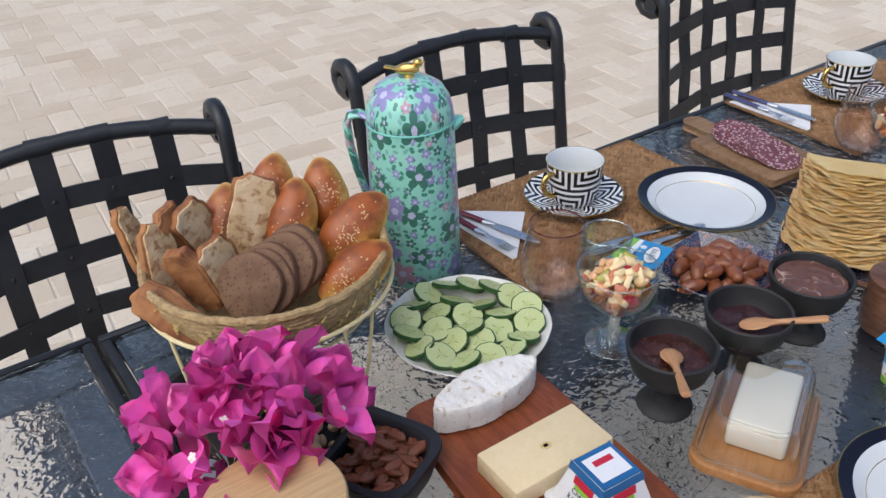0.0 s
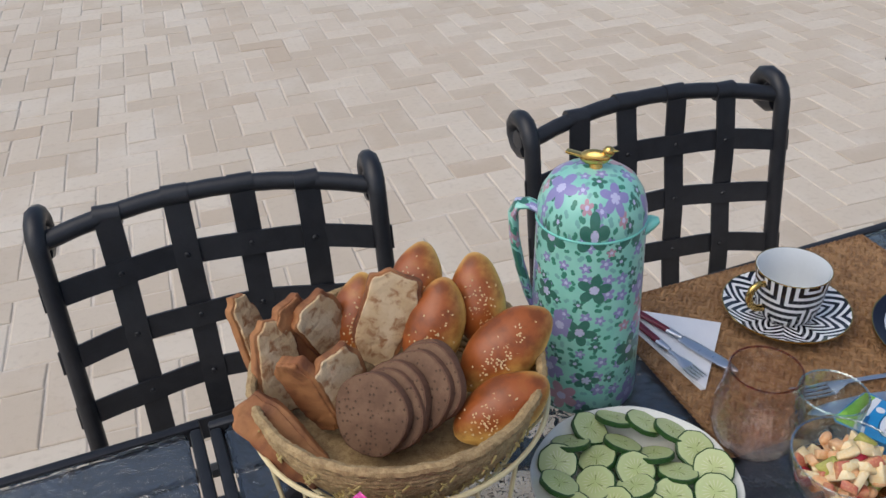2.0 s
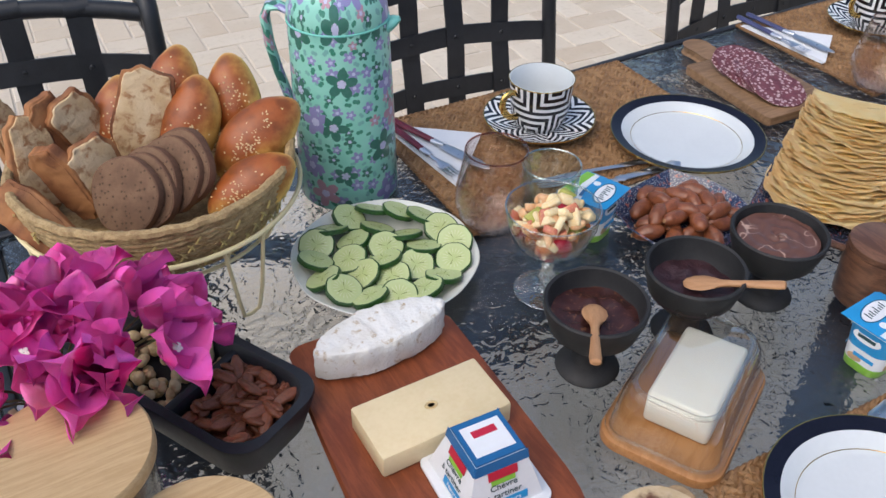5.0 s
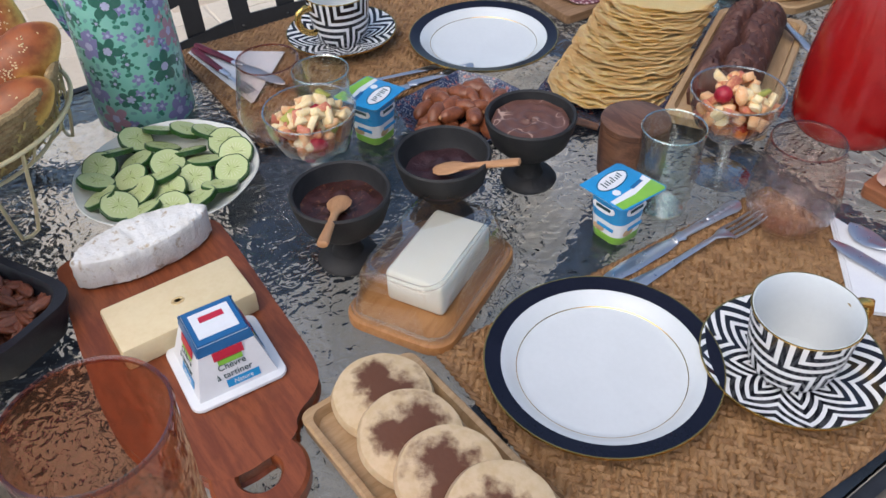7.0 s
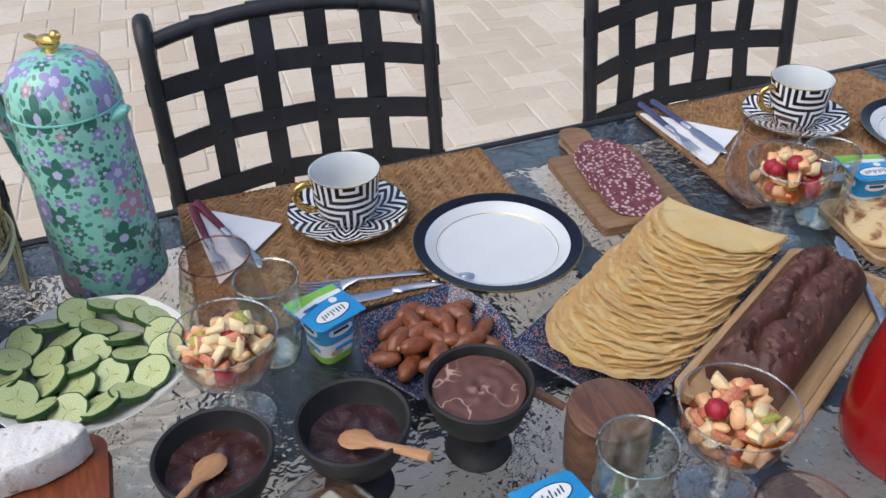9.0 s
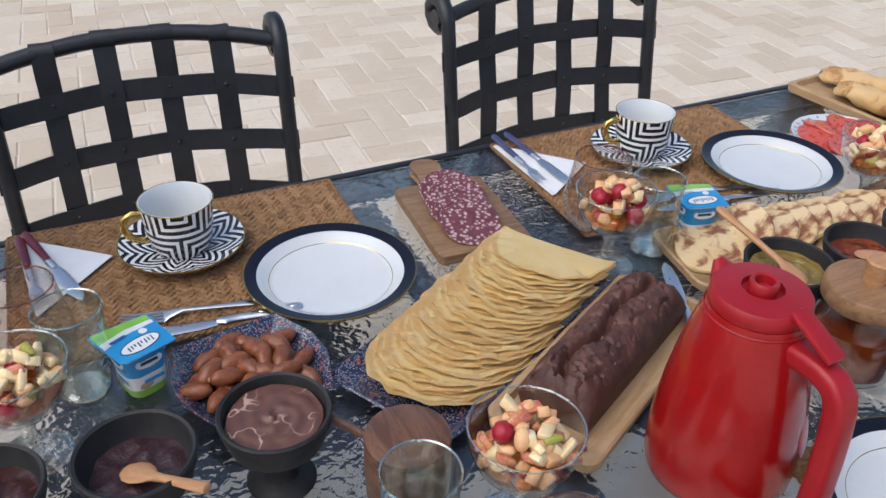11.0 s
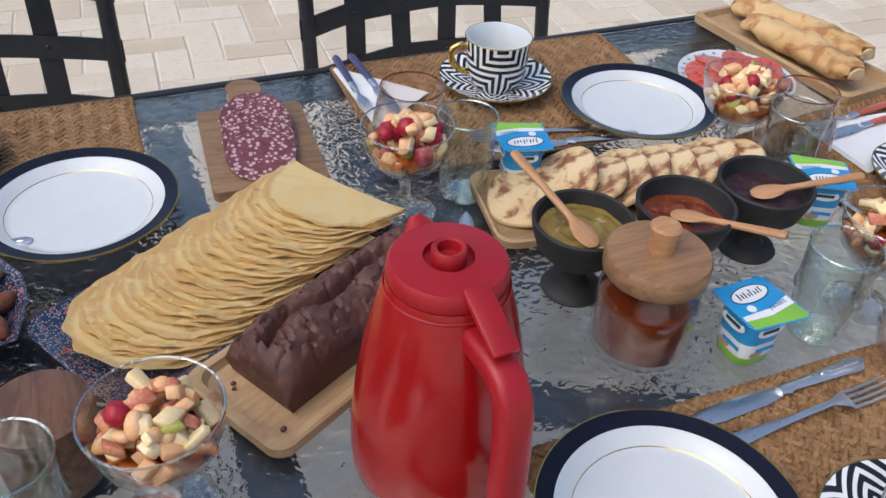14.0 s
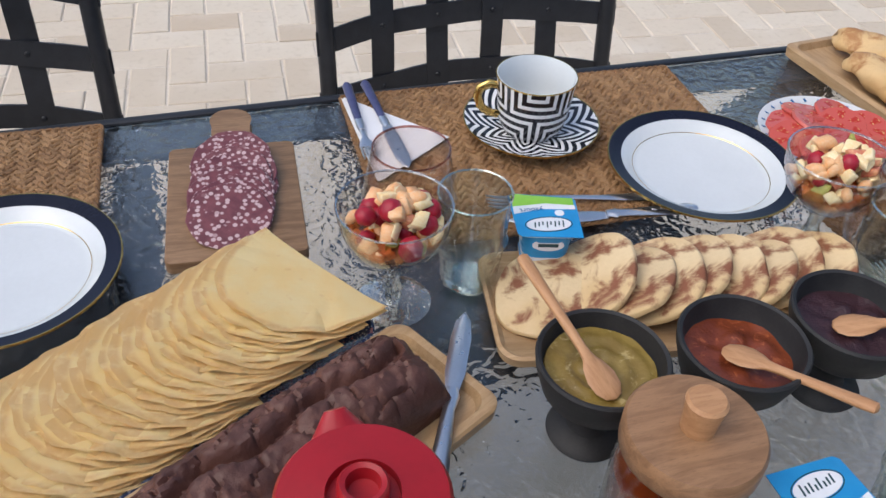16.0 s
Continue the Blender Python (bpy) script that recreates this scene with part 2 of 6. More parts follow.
def paver_material():
    n = Nodes("sandstone_paver")
    r = n.m("FRACT", n.m("ADD", n.random(), n.island()))
    base = n.mix(n.ramp(r, 0.0, 1.0), (0.61, 0.53, 0.425), (0.51, 0.425, 0.325))
    base = n.mix(n.m("MULTIPLY", n.ramp(n.m("FRACT", n.m("MULTIPLY", r, 7.3)), 0.78, 1.0), 0.3), base, (0.48, 0.36, 0.25))
    base = n.mix(n.m("MULTIPLY", n.ramp(n.noise(2.2, 4), 0.45, 0.75), 0.5), base, (0.67, 0.61, 0.52))
    base = n.mix(n.m("MULTIPLY", n.ramp(n.noise(45, 4), 0.5, 0.75), 0.35), base, (0.43, 0.355, 0.27))
    n.bump(n.noise(120, 5, None, 0.65), 0.5, 0.002)
    return n.done(base, 0.8)


PAVER = paver_material()
MORTAR = plain("sandy_mortar", (0.66, 0.59, 0.5), (0.52, 0.45, 0.37), 0.9, 12, 180, 0.6, 0.002)


def strand_material():
    n = Nodes("woven_seagrass")
    g = n.noise(60, 4, (1, 1, 1), 0.6)
    col = n.mix(n.ramp(g, 0.3, 0.7), (0.235, 0.122, 0.05), (0.15, 0.074, 0.029))
    at = n.nt.nodes.new("ShaderNodeAttribute")
    at.attribute_name = "strand"
    col = n.mix(n.m("MULTIPLY", at.outputs["Fac"], 0.75), col, (0.33, 0.19, 0.085))
    n.bump(n.noise(500, 3), 0.4, 0.0008)
    return n.done(col, 0.62)


STRAW = strand_material()


def zigzag_material(name, saucer):
    """Black stepped stripes on white glaze, as concentric chevrons."""
    n = Nodes(name)
    x, y, z = n.xyz()
    th = n.m("ARCTAN2", y, x)
    if saucer:
        r = n.m("SQRT", n.m("ADD", n.m("MULTIPLY", x, x), n.m("MULTIPLY", y, y)))
        tri = n.m("ABSOLUTE", n.m("SUBTRACT", n.m("FRACT", n.m("MULTIPLY", th, 8 / (2 * math.pi))), 0.5))
        s = n.m("ADD", r, n.m("MULTIPLY", tri, 0.045))
        f = n.m("FRACT", n.m("MULTIPLY", s, 1 / 0.0118))
    else:
        cell = n.m("FRACT", n.m("ADD", n.m("MULTIPLY", th, 4 / (2 * math.pi)), 0.62))
        u = n.m("MULTIPLY", n.m("ABSOLUTE", n.m("SUBTRACT", cell, 0.5)), 0.073)
        d = n.m("SUBTRACT", 0.0735, z)
        top = n.m("MAXIMUM", u, d)
        low = n.m("MAXIMUM", n.m("SUBTRACT", 0.0365, u), n.m("SUBTRACT", z, 0.001))
        s = n.m("ADD", n.m("MINIMUM", top, low), 0.0022)
        f = n.m("FRACT", n.m("MULTIPLY", s, 1 / 0.0104))
    black = n.m("GREATER_THAN", f, 0.45)
    col = n.mix(black, (0.8, 0.8, 0.8), (0.01, 0.011, 0.016))
    n.bump(n.noise(200, 2), 0.03, 0.0002)
    return n.done(col, 0.15, coat=0.3)


ZIGCUP, ZIGSAUCER = zigzag_material("zigzag_cup_glaze", False), zigzag_material("zigzag_saucer_glaze", True)


def flower_material(dome=False):
    """Printed flowers in violet, deep green and pink on turquoise."""
    n = Nodes("floral_enamel_dome" if dome else "floral_enamel")
    x, y, z = n.xyz()
    u = n.m("MULTIPLY", n.m("ARCTAN2", y, x), 0.06)
    rad0 = n.m("SQRT", n.m("ADD", n.m("MULTIPLY", x, x), n.m("MULTIPLY", y, y)))
    drop = n.m("SUBTRACT", 0.29, z)
    arc = n.m("DIVIDE", n.m("SQRT", n.m("ADD", n.m("MULTIPLY", rad0, rad0), n.m("MULTIPLY", drop, drop))), n.m("ADD", rad0, 0.0005))
    p = n.join(n.m("MULTIPLY", x, arc), n.m("MULTIPLY", y, arc)) if dome else n.join(u, z)
    col = n.mix(n.ramp(n.noise(30, 3), 0.3, 0.7), (0.23, 0.56, 0.46), (0.29, 0.61, 0.51))
    for scale, size, petals, off in ((80.0, 0.34, 2.0, 3.1), (46.0, 0.37, 5.0, 0.37), (19.5, 0.4, 5.0, 0.0)):
        sh = n.nt.nodes.new("ShaderNodeVectorMath")
        n.nt.links.new(p, sh.inputs[0])
        sh.inputs[1].default_value = (off, off * 0.7, 0)
        v = n.voronoi(scale, "F1", sh.outputs[0], None, 0.72, "2D")
        d = n.nt.nodes.new("ShaderNodeVectorMath")
        d.operation = "SUBTRACT"
        n.nt.links.new(sh.outputs[0], d.inputs[0]), n.nt.links.new(v.outputs["Position"], d.inputs[1])
        dx, dy, _ = n.xyz(d.outputs[0])
        rr, rg, rb = n.xyz(v.outputs["Color"])
        ang = n.m("ADD", n.m("ARCTAN2", dy, dx), n.m("MULTIPLY", rb, 6.28))
        wave = n.m("ABSOLUTE", n.m("COSINE", n.m("MULTIPLY", ang, petals / 2)))
        rad = n.m("MULTIPLY", n.m("ADD", 0.45, n.m("MULTIPLY", wave, 0.55)), n.m("MULTIPLY", n.m("ADD", 0.7, n.m("MULTIPLY", rg, 0.4)), size / scale))
        dist = n.m("SQRT", n.m("ADD", n.m("MULTIPLY", dx, dx), n.m("MULTIPLY", dy, dy)))
        inside = n.m("LESS_THAN", dist, rad)
        hue = n.mix(n.m("GREATER_THAN", rr, 0.4), (0.01, 0.13, 0.085), (0.25, 0.22, 0.46))
        hue = n.mix(n.m("GREATER_THAN", rr, 0.86), hue, (0.45, 0.24, 0.3))
        if petals == 2.0:
            hue = n.mix(n.m("GREATER_THAN", rr, 0.55), (0.015, 0.2, 0.12), (0.16, 0.4, 0.36))
        hue = n.mix(n.m("MULTIPLY", n.noise(150, 2), 0.15), hue, (0.4, 0.5, 0.55))
        col = n.mix(inside, col, hue)
        if petals == 5.0:
            dots = n.m("LESS_THAN", dist, n.m("MULTIPLY", rad, 0.42))
            col = n.mix(n.m("MULTIPLY", dots, n.m("LESS_THAN", dist, 0.105 / scale)), col, (0.5, 0.5, 0.68))
    n.bump(n.noise(90, 3), 0.06, 0.0004)
    return n.done(col, 0.28, coat=0.2)


FLORAL, FLORALDOME = flower_material(), flower_material(True)


def bread_material(name, crust, pale, crumbs=0.0):
    """Baked crust that is darker on top and pale on the flanks, by its own shape."""
    n = Nodes(name)
    z = n.xyz()[2]
    f = n.ramp(n.m("ADD", n.m("ADD", z, n.m("MULTIPLY", n.xyz()[1], 0.55)), n.m("MULTIPLY", n.m("SUBTRACT", n.noise(25, 4), 0.5), 0.045)), -0.004, 0.02)
    col = n.mix(f, pale, crust)
    col = n.mix(n.m("MULTIPLY", n.m("MULTIPLY", f, n.ramp(n.noise(38, 4), 0.42, 0.68)), 0.8), col, tuple(0.5 * v for v in crust))
    col = n.mix(n.m("MULTIPLY", n.ramp(n.noise(120, 4), 0.5, 0.75), 0.35), col, tuple(0.55 * v for v in crust))
    n.bump(n.noise(180, 4), 0.25, 0.001)
    return n.done(col, 0.42, coat=0.1)


def slice_material(name, a, b, pore_shade, scale=170.0):
    n = Nodes(name)
    v = n.voronoi(scale)
    shaded_hole = n.ramp(v.outputs["Distance"], 0.16, 0.3)
    col = n.mix(n.ramp(n.noise(50, 5), 0.3, 0.7), a, b)
    # pores get their shade painted in as a darker colour
    col = n.mix(n.m("ADD", 0.45, n.m("MULTIPLY", shaded_hole, 0.55)), pore_shade, col)
    n.bump(n.m("ADD", shaded_hole, n.m("MULTIPLY", n.noise(400, 4), 0.6)), 0.7, 0.0012)
    return n.done(col, 0.85)


def patchy(name, a, b, spot, scale=30.0, lo=0.55, hi=0.66, fine=200.0, rough=0.7, bump=0.4):
    """A pale baked or raw surface with darker patches."""
    n = Nodes(name)
    col = n.mix(n.ramp(n.noise(scale * 0.4, 3), 0.35, 0.65), a, b)
    col = n.mix(n.ramp(n.noise(scale, 5, None, 0.6, 0.5), lo, hi), col, spot)
    col = n.mix(n.m("MULTIPLY", n.noise(fine, 4), 0.25), col, tuple(0.6 * v for v in b))
    n.bump(n.noise(fine, 4), bump, 0.001)
    return n.done(col, rough)


# ---- paving ----
pavement = thing("pavement", Matrix(), "pale sandstone brick paving in a herringbone bond", "paving", kind="structure")
bm = bmesh.new()
bmesh.ops.create_grid(bm, x_segments=2, y_segments=2, size=60)
part("joint_bed", bm, MORTAR, pavement, "sandy mortar bed")
W = 0.112


def herringbone():
    """Bricks of the bond as (centre x, centre y, along y?)."""
    turn = Matrix.Rotation(radians(-4), 2)
    for i in range(-60, 80):
        for j in range(-14, 76):
            k = (i - j) % 4
            if k == 0:
                c, up = Vector((i + 1.0, j + 0.5)), False
            elif k == 3:
                c, up = Vector((i + 0.5, j + 1.0)), True
            else:
                continue
            c = turn @ (c * W)
            yield c.x + 0.4, c.y, up


def brick_shape(sx, sy, jit):
    b, h = 0.004, 0.0038
    lo = [(-sx / 2, -sy / 2), (sx / 2, -sy / 2), (sx / 2, sy / 2), (-sx / 2, sy / 2)]
    verts = [(x + jit[k], y - jit[k], -0.02) for k, (x, y) in enumerate(lo)]
    verts += [(x + jit[k], y - jit[k], h - 0.0025) for k, (x, y) in enumerate(lo)]
    verts += [(x + jit[k] - math.copysign(b, x), y - jit[k] - math.copysign(b, y), h) for k, (x, y) in enumerate(lo)]
    faces = [(8, 9, 10, 11)]
    for o in (0, 4):
        faces += [(o + k, o + (k + 1) % 4, o + 4 + (k + 1) % 4, o + 4 + k) for k in range(4)]
    return verts, faces


rng = random.Random(5)
BRICKS = []
for k in range(4):
    me = bpy.data.meshes.new("brick")
    v, fcs = brick_shape(2 * W - 0.006, W - 0.006, [rng.uniform(-0.002, 0.002) for _ in range(4)])
    me.from_pydata(v, [], fcs)
    me.materials.append(PAVER)
    BRICKS.append(me)
far_v, far_f, near_bricks = [], [], []
for x, y, up in herringbone():
    near = 0.9 < x < 2.65 and 1.55 < y < 4.1
    if near and len(near_bricks) < 290:
        near_bricks.append((x, y, up))
    elif -3.2 < x < 7.2 and -1.3 < y < 7.9:
        v, fcs = brick_shape(2 * W - 0.006, W - 0.006, [rng.uniform(-0.002, 0.002) for _ in range(4)])
        m = pose(x, y, rng.uniform(-0.0015, 0.0015), rng.uniform(-0.5, 0.5), rng.uniform(-0.5, 0.5), -4 + (90 if up else 0) + rng.uniform(-0.6, 0.6))
        o = len(far_v)
        far_v += [tuple(m @ Vector(p)) for p in v]
        far_f += [tuple(o + q for q in fc) for fc in fcs]
me = bpy.data.meshes.new("brick_field")
me.from_pydata(far_v, [], far_f)
me.materials.append(PAVER)
tagged(piece("brick_field", me, None, pavement), "pale sandstone bricks further off", kind="stuff")

# ---- tables ----
def glass_table(x0, x1, y0, y1, braces, label):
    cx, cy, sx, sy = (x0 + x1) / 2, (y0 + y1) / 2, x1 - x0, y1 - y0
    tb = thing("glass_table", pose(cx, cy, 0), label, "table")
    zt = T - 0.004
    for name, w, d, px, py in (("rim", sx, 0.014, 0, sy / 2 - 0.007), ("rim", sx, 0.014, 0, -sy / 2 + 0.007), ("rim", 0.014, sy - 0.03, sx / 2 - 0.007, 0), ("rim", 0.014, sy - 0.03, -sx / 2 + 0.007, 0)):
        part(name, box(w, d, 0.03, 0.004, 2, zt - 0.03 + 0.005), IRON, tb, m=pose(px, py, 0))
    part("glass_pane", slab(outline_rect(sx - 0.032, sy - 0.032, 0.012), zt - 0.006, zt + 0.004, 0.002), PEBBLE, tb, "pebbled clear glass").visible_shadow = False
    zb = zt - 0.02
    bars = [(sx - 0.04, 0.062, 0, sy / 2 - 0.05, 0), (sx - 0.04, 0.062, 0, -sy / 2 + 0.05, 0), (0.05, sy - 0.18, sx / 2 - 0.045, 0, 0), (0.05, sy - 0.18, -sx / 2 + 0.045, 0, 0)]
    for w, d, px, py, a in bars:
        part("under_bar", box(w, d, 0.01, 0.002, 1, zb), SLATE, tb, m=pose(px, py, 0, 0, 0, a))
    if braces:
        part("cross_bar", box(0.046, sy - 0.16, 0.008, 0.002, 1, zb - 0.012), SLATE, tb)
        L = math.hypot(sx, sy) / 2 - 0.09
        a = math.degrees(math.atan2(sy, sx))
        for q in (a, 180 - a, 180 + a, -a):
            m = pose(0, 0, 0, 0, 0, q) @ pose(L / 2 + 0.02, 0, 0)
            part("brace", box(L, 0.05, 0.008, 0.002, 1, zb - 0.024), SLATE, tb, m=m)
    for px in (-1, 1):
        for py in (-1, 1):
            path = [(px * (sx / 2 - 0.06), py * (sy / 2 - 0.06), zb - 0.02), (px * (sx / 2 - 0.1), py * (sy / 2 - 0.1), 0.5), (px * (sx / 2 - 0.13), py * (sy / 2 - 0.13), 0.25), (px * (sx / 2 - 0.06), py * (sy / 2 - 0.06), 0.012)]
            part("leg", tube(path, 0.02, 10), IRON, tb)
    return tb


glass_table(0.136, 2.115, 0.0, 1.035, True, "long iron table with a pebbled glass top laid for breakfast")
glass_table(-1.1, 0.128, 0.0, 1.043, False, "iron table with a pebbled glass top butted against the long one")


# ---- chairs ----
def chair(m):
    ch = thing("iron_chair", m, "black wrought-iron chair with a woven flat-strap back", "chair", "chairs along the far side of the table")
    w, top, low = 0.43, 0.46, 0.0

    def bow(x):
        return 0.032 * (1 - (2 * x / w) ** 2)

    def lean(z):
        return 0.07 * (z - 0.45) / 0.5

    for s in (-1, 1):
        px = s * w / 2
        path = [(px, lean(z), z) for z in (0.44, 0.55, 0.66, 0.77, 0.85, 0.893)]
        y = lean(0.893)
        path += [(px, y + 0.012 + 0.03 * math.sin(a) * 0 + 0.024 - 0.03 * math.cos(a), 0.9 + 0.024 * math.sin(a)) for a in [radians(d) for d in (20, 60, 95, 130, 165, 200, 240, 280, 320)]]
        part("back_post", tube(path, [0.0125] * 6 + [0.0135] * 9, 10), IRON, ch)
        part("scroll", lathe([(0, -0.012), (0.017, -0.011), (0.02, 0), (0.017, 0.011), (0, 0.012)], 16), IRON, ch, m=pose(px, y + 0.03, 0.893, 0, 90, 0))
    n = 10
    part("top_rail", tube([(-w / 2 + w * k / n, lean(0.9) + 0.01 + bow(-w / 2 + w * k / n), 0.899 + 0.022 * (1 - (2 * k / n - 1) ** 2)) for k in range(n + 1)], 0.0125, 10), IRON, ch)
    part("bottom_rail", tube([(-w / 2 + w * k / n, lean(0.49) + bow(-w / 2 + w * k / n), 0.49) for k in range(n + 1)], 0.011, 8), IRON, ch)

    def strap(pts, across):
        bm = bmesh.new()
        prev = None
        for p, nrm in pts:
            p, nrm = Vector(p), Vector(nrm)
            a = Vector(across)
            q = [bm.verts.new(p + a * 0.0165 * sx + nrm * 0.0018 * sy) for sx, sy in ((-1, -1), (1, -1), (1, 1), (-1, 1))]
            if prev:
                for k in range(4):
                    bm.faces.new((prev[k], prev[(k + 1) % 4], q[(k + 1) % 4], q[k]))
            else:
                bm.faces.new(q)
            prev = q
        bm.faces.new(prev[::-1])
        return bm

    rows, cols = [0.560, 0.650, 0.740, 0.830], [-0.13, -0.0445, 0.0405, 0.1255]
    for i, z in enumerate(rows):
        pts = []
        for k in range(17):
            x = -w / 2 - 0.014 + (w + 0.028) * k / 16
            over = 0.0022 * math.cos(math.pi * (x - cols[0]) / 0.0852 + math.pi * i)
            pts.append(((x, lean(z) + bow(min(max(x, -w / 2), w / 2)) - 0.002 + over, z + 0.012 * (1 - (2 * x / w) ** 2)), (0, 1, 0)))
        part("cross_strap", strap(pts, (0, 0.15, 1)), IRON, ch, smooth=False)
    for j, x in enumerate(cols):
        pts = []
        for k in range(17):
            z = 0.478 + (0.914 - 0.478) * k / 16
            over = -0.0022 * math.cos(math.pi * (z - rows[0]) / 0.09 + math.pi * j)
            pts.append(((x, lean(z) + bow(x) - 0.002 + over, z), (0, 1, 0)))
        part("upright_strap", strap(pts, (1, 0, 0)), IRON, ch, smooth=False)
        part("strap_loop", tube([(x - 0.0165, lean(0.9) + 0.01 + bow(x), 0.899 + 0.022 * (1 - (2 * x / w) ** 2)), (x + 0.0165, lean(0.9) + 0.01 + bow(x), 0.899 + 0.022 * (1 - (2 * x / w) ** 2))], 0.0142, 12), IRON, ch)
        for z in rows:
            part("rivet", lathe([(0, 0.003), (0.003, 0.0022), (0.0042, 0)], 8), IRON, ch, m=pose(x, lean(z) + bow(x) - 0.005, z + 0.012 * (1 - (2 * x / w) ** 2), 90, 0, 0))
    part("seat", slab(outline_rect(w + 0.02, 0.42, 0.05), 0.435, 0.45, 0.004), IRON, ch, m=pose(0, -0.19, 0))
    for s in (-1, 1):
        part("front_leg", tube([(s * w / 2, -0.38, 0.44), (s * (w / 2 + 0.01), -0.39, 0.0125)], 0.012, 8), IRON, ch)
        part("back_leg", tube([(s * w / 2, 0.0, 0.44), (s * (w / 2 + 0.01), 0.06, 0.0125)], 0.012, 8), IRON, ch)
    return ch


ch = chair(pose(0.201, 1.178, 0, 0, 0, -5.6))
copy_thing(ch, pose(0.878, 1.168, 0, 0, 0, -3.5))
copy_thing(ch, pose(1.606, 1.154, 0, 0, 0, 0.5))


# ---- place mats ----
def mat_mesh(sx, sy):
    s = 0.0075
    nx, ny = int(sx / 0.0021), int(sy / 0.0021)
    X, Y = np.meshgrid(np.linspace(-sx / 2, sx / 2, nx), np.linspace(-sy / 2, sy / 2, ny))
    U, V = (X + Y) / math.sqrt(2) / s, (Y - X) / math.sqrt(2) / s
    i, j = np.floor(U), np.floor(V)
    over = np.mod(i - j, 4) < 2
    fu, fv = U - i, V - j
    hU = np.sqrt(np.clip(1 - (2 * fv - 1) ** 2, 0, 1))
    hV = np.sqrt(np.clip(1 - (2 * fu - 1) ** 2, 0, 1))
    Z = 0.0003 + np.where(over, hU, hV) * 0.0055 + 0.0006 * np.sin(37 * X + 23 * Y)
    edge = np.random.RandomState(3).uniform(-0.0012, 0.0012, X.shape)
    verts = np.stack([X + edge, Y + edge[::-1], Z], -1).reshape(-1, 3)
    idx = np.arange(nx * ny).reshape(ny, nx)
    faces = np.stack([idx[:-1, :-1], idx[:-1, 1:], idx[1:, 1:], idx[1:, :-1]], -1).reshape(-1, 4)
    me = bpy.data.meshes.new("weave")
    me.from_pydata(verts.tolist(), [], faces.tolist())
    key = np.where(over, j * 3 + np.floor((i - j) / 4) * 7.0, i * 5 + np.floor((i - j) / 4) * 11.0 + 0.5)
    tone = np.mod(np.sin(key * 12.9898) * 43758.5453, 1.0)
    at = me.attributes.new("strand", "FLOAT", "POINT")
    at.data.foreach_set("value", tone.reshape(-1).astype(np.float32))
    me.materials.append(STRAW)
    return me


def cord(path, r):
    """Two strands twisted round each other along a path."""
    bms = []
    pts = [Vector(p) for p in path]
    for ph in (0, math.pi):
        out = []
        dist = 0.0
        for a, b in zip(pts, pts[1:]):
            n = max(2, int((b - a).length / 0.003))
            d = (b - a).normalized()
            side = d.cross(Vector((0, 0, 1)))
            for k in range(n):
                p = a.lerp(b, k / n)
                t = (dist + (b - a).length * k / n) / 0.0165 * 2 * math.pi + ph
                out.append(p + side * math.cos(t) * r * 0.6 + Vector((0, 0, 1)) * math.sin(t) * r * 0.6)
            dist += (b - a).length
        bms.append(tube(out, r, 5))
    me = bpy.data.meshes.new("tmp")
    bms[1].to_mesh(me)
    bms[1].free()
    bms[0].from_mesh(me)
    bpy.data.meshes.remove(me)
    return bms[0]


def place_mat(m, sx=0.44, sy=0.302):
    pm = thing("place_mat", m, "woven brown seagrass place mat with a twisted edge", "place mat", "place mats on the table")
    piece("weave", mat_mesh(sx, sy), None, pm)
    h = 0.0034
    part("border", cord([(-sx / 2, sy / 2, h), (sx / 2, sy / 2, h), (sx / 2, -sy / 2, h), (-sx / 2, -sy / 2, h), (-sx / 2, sy / 2, h)], 0.0022), STRAW, pm)
    return pm


pm = place_mat(pose(0.873, 0.876, T + 0.0002, 0, 0, -2), 0.44, 0.292)
for x, y, a in ((1.592, 0.868, -1.6), (0.838, 0.172, -3), (1.53, 0.157, -1.2), (2.0, 0.47, 97)):
    copy_thing(pm, pose(x, y, T + 0.0002, 0, 0, a))
ZM = T + 0.0062  # on a mat


# ---- plates, cups, cutlery ----
def dinner_plate(m):
    p = thing("side_plate", m, "white china plate with a navy and gold rim", "plate", "plates on the place mats")
    part("plate_body", lathe([(0, 0.004), (0.07, 0.004), (0.0765, 0.0055), (0.081, 0.0098), (0.0905, 0.0148), (0.0905, 0.0128), (0.079, 0.0062), (0.07, 0.0), (0.045, 0.0), (0, 0.001)], 72), CHINA, p)
    part("rim_band", lathe([(0.0903, 0.0149), (0.0975, 0.0166), (0.1048, 0.0182), (0.1048, 0.016), (0.0975, 0.0144), (0.0903, 0.0127)], 72), NAVY, p, "navy glazed band")
    part("edge_line", lathe([(0.1047, 0.0184), (0.1057, 0.0184), (0.106, 0.0162), (0.1047, 0.0156)], 72), GOLD, p, "gold edge line")
    part("well_line", lathe([(0.0757, 0.0053), (0.0764, 0.0059), (0.0764, 0.0051), (0.0757, 0.0047)], 72), GOLD, p, "thin gold line")
    return p


p = dinner_plate(pose(1.015, 0.767, ZM))
for x, y in ((0.730, 0.221), (1.735, 0.772), (1.391, 0.2), (1.925, 0.365)):
    copy_thing(p, pose(x, y, ZM, 0, 0, 40 * x))


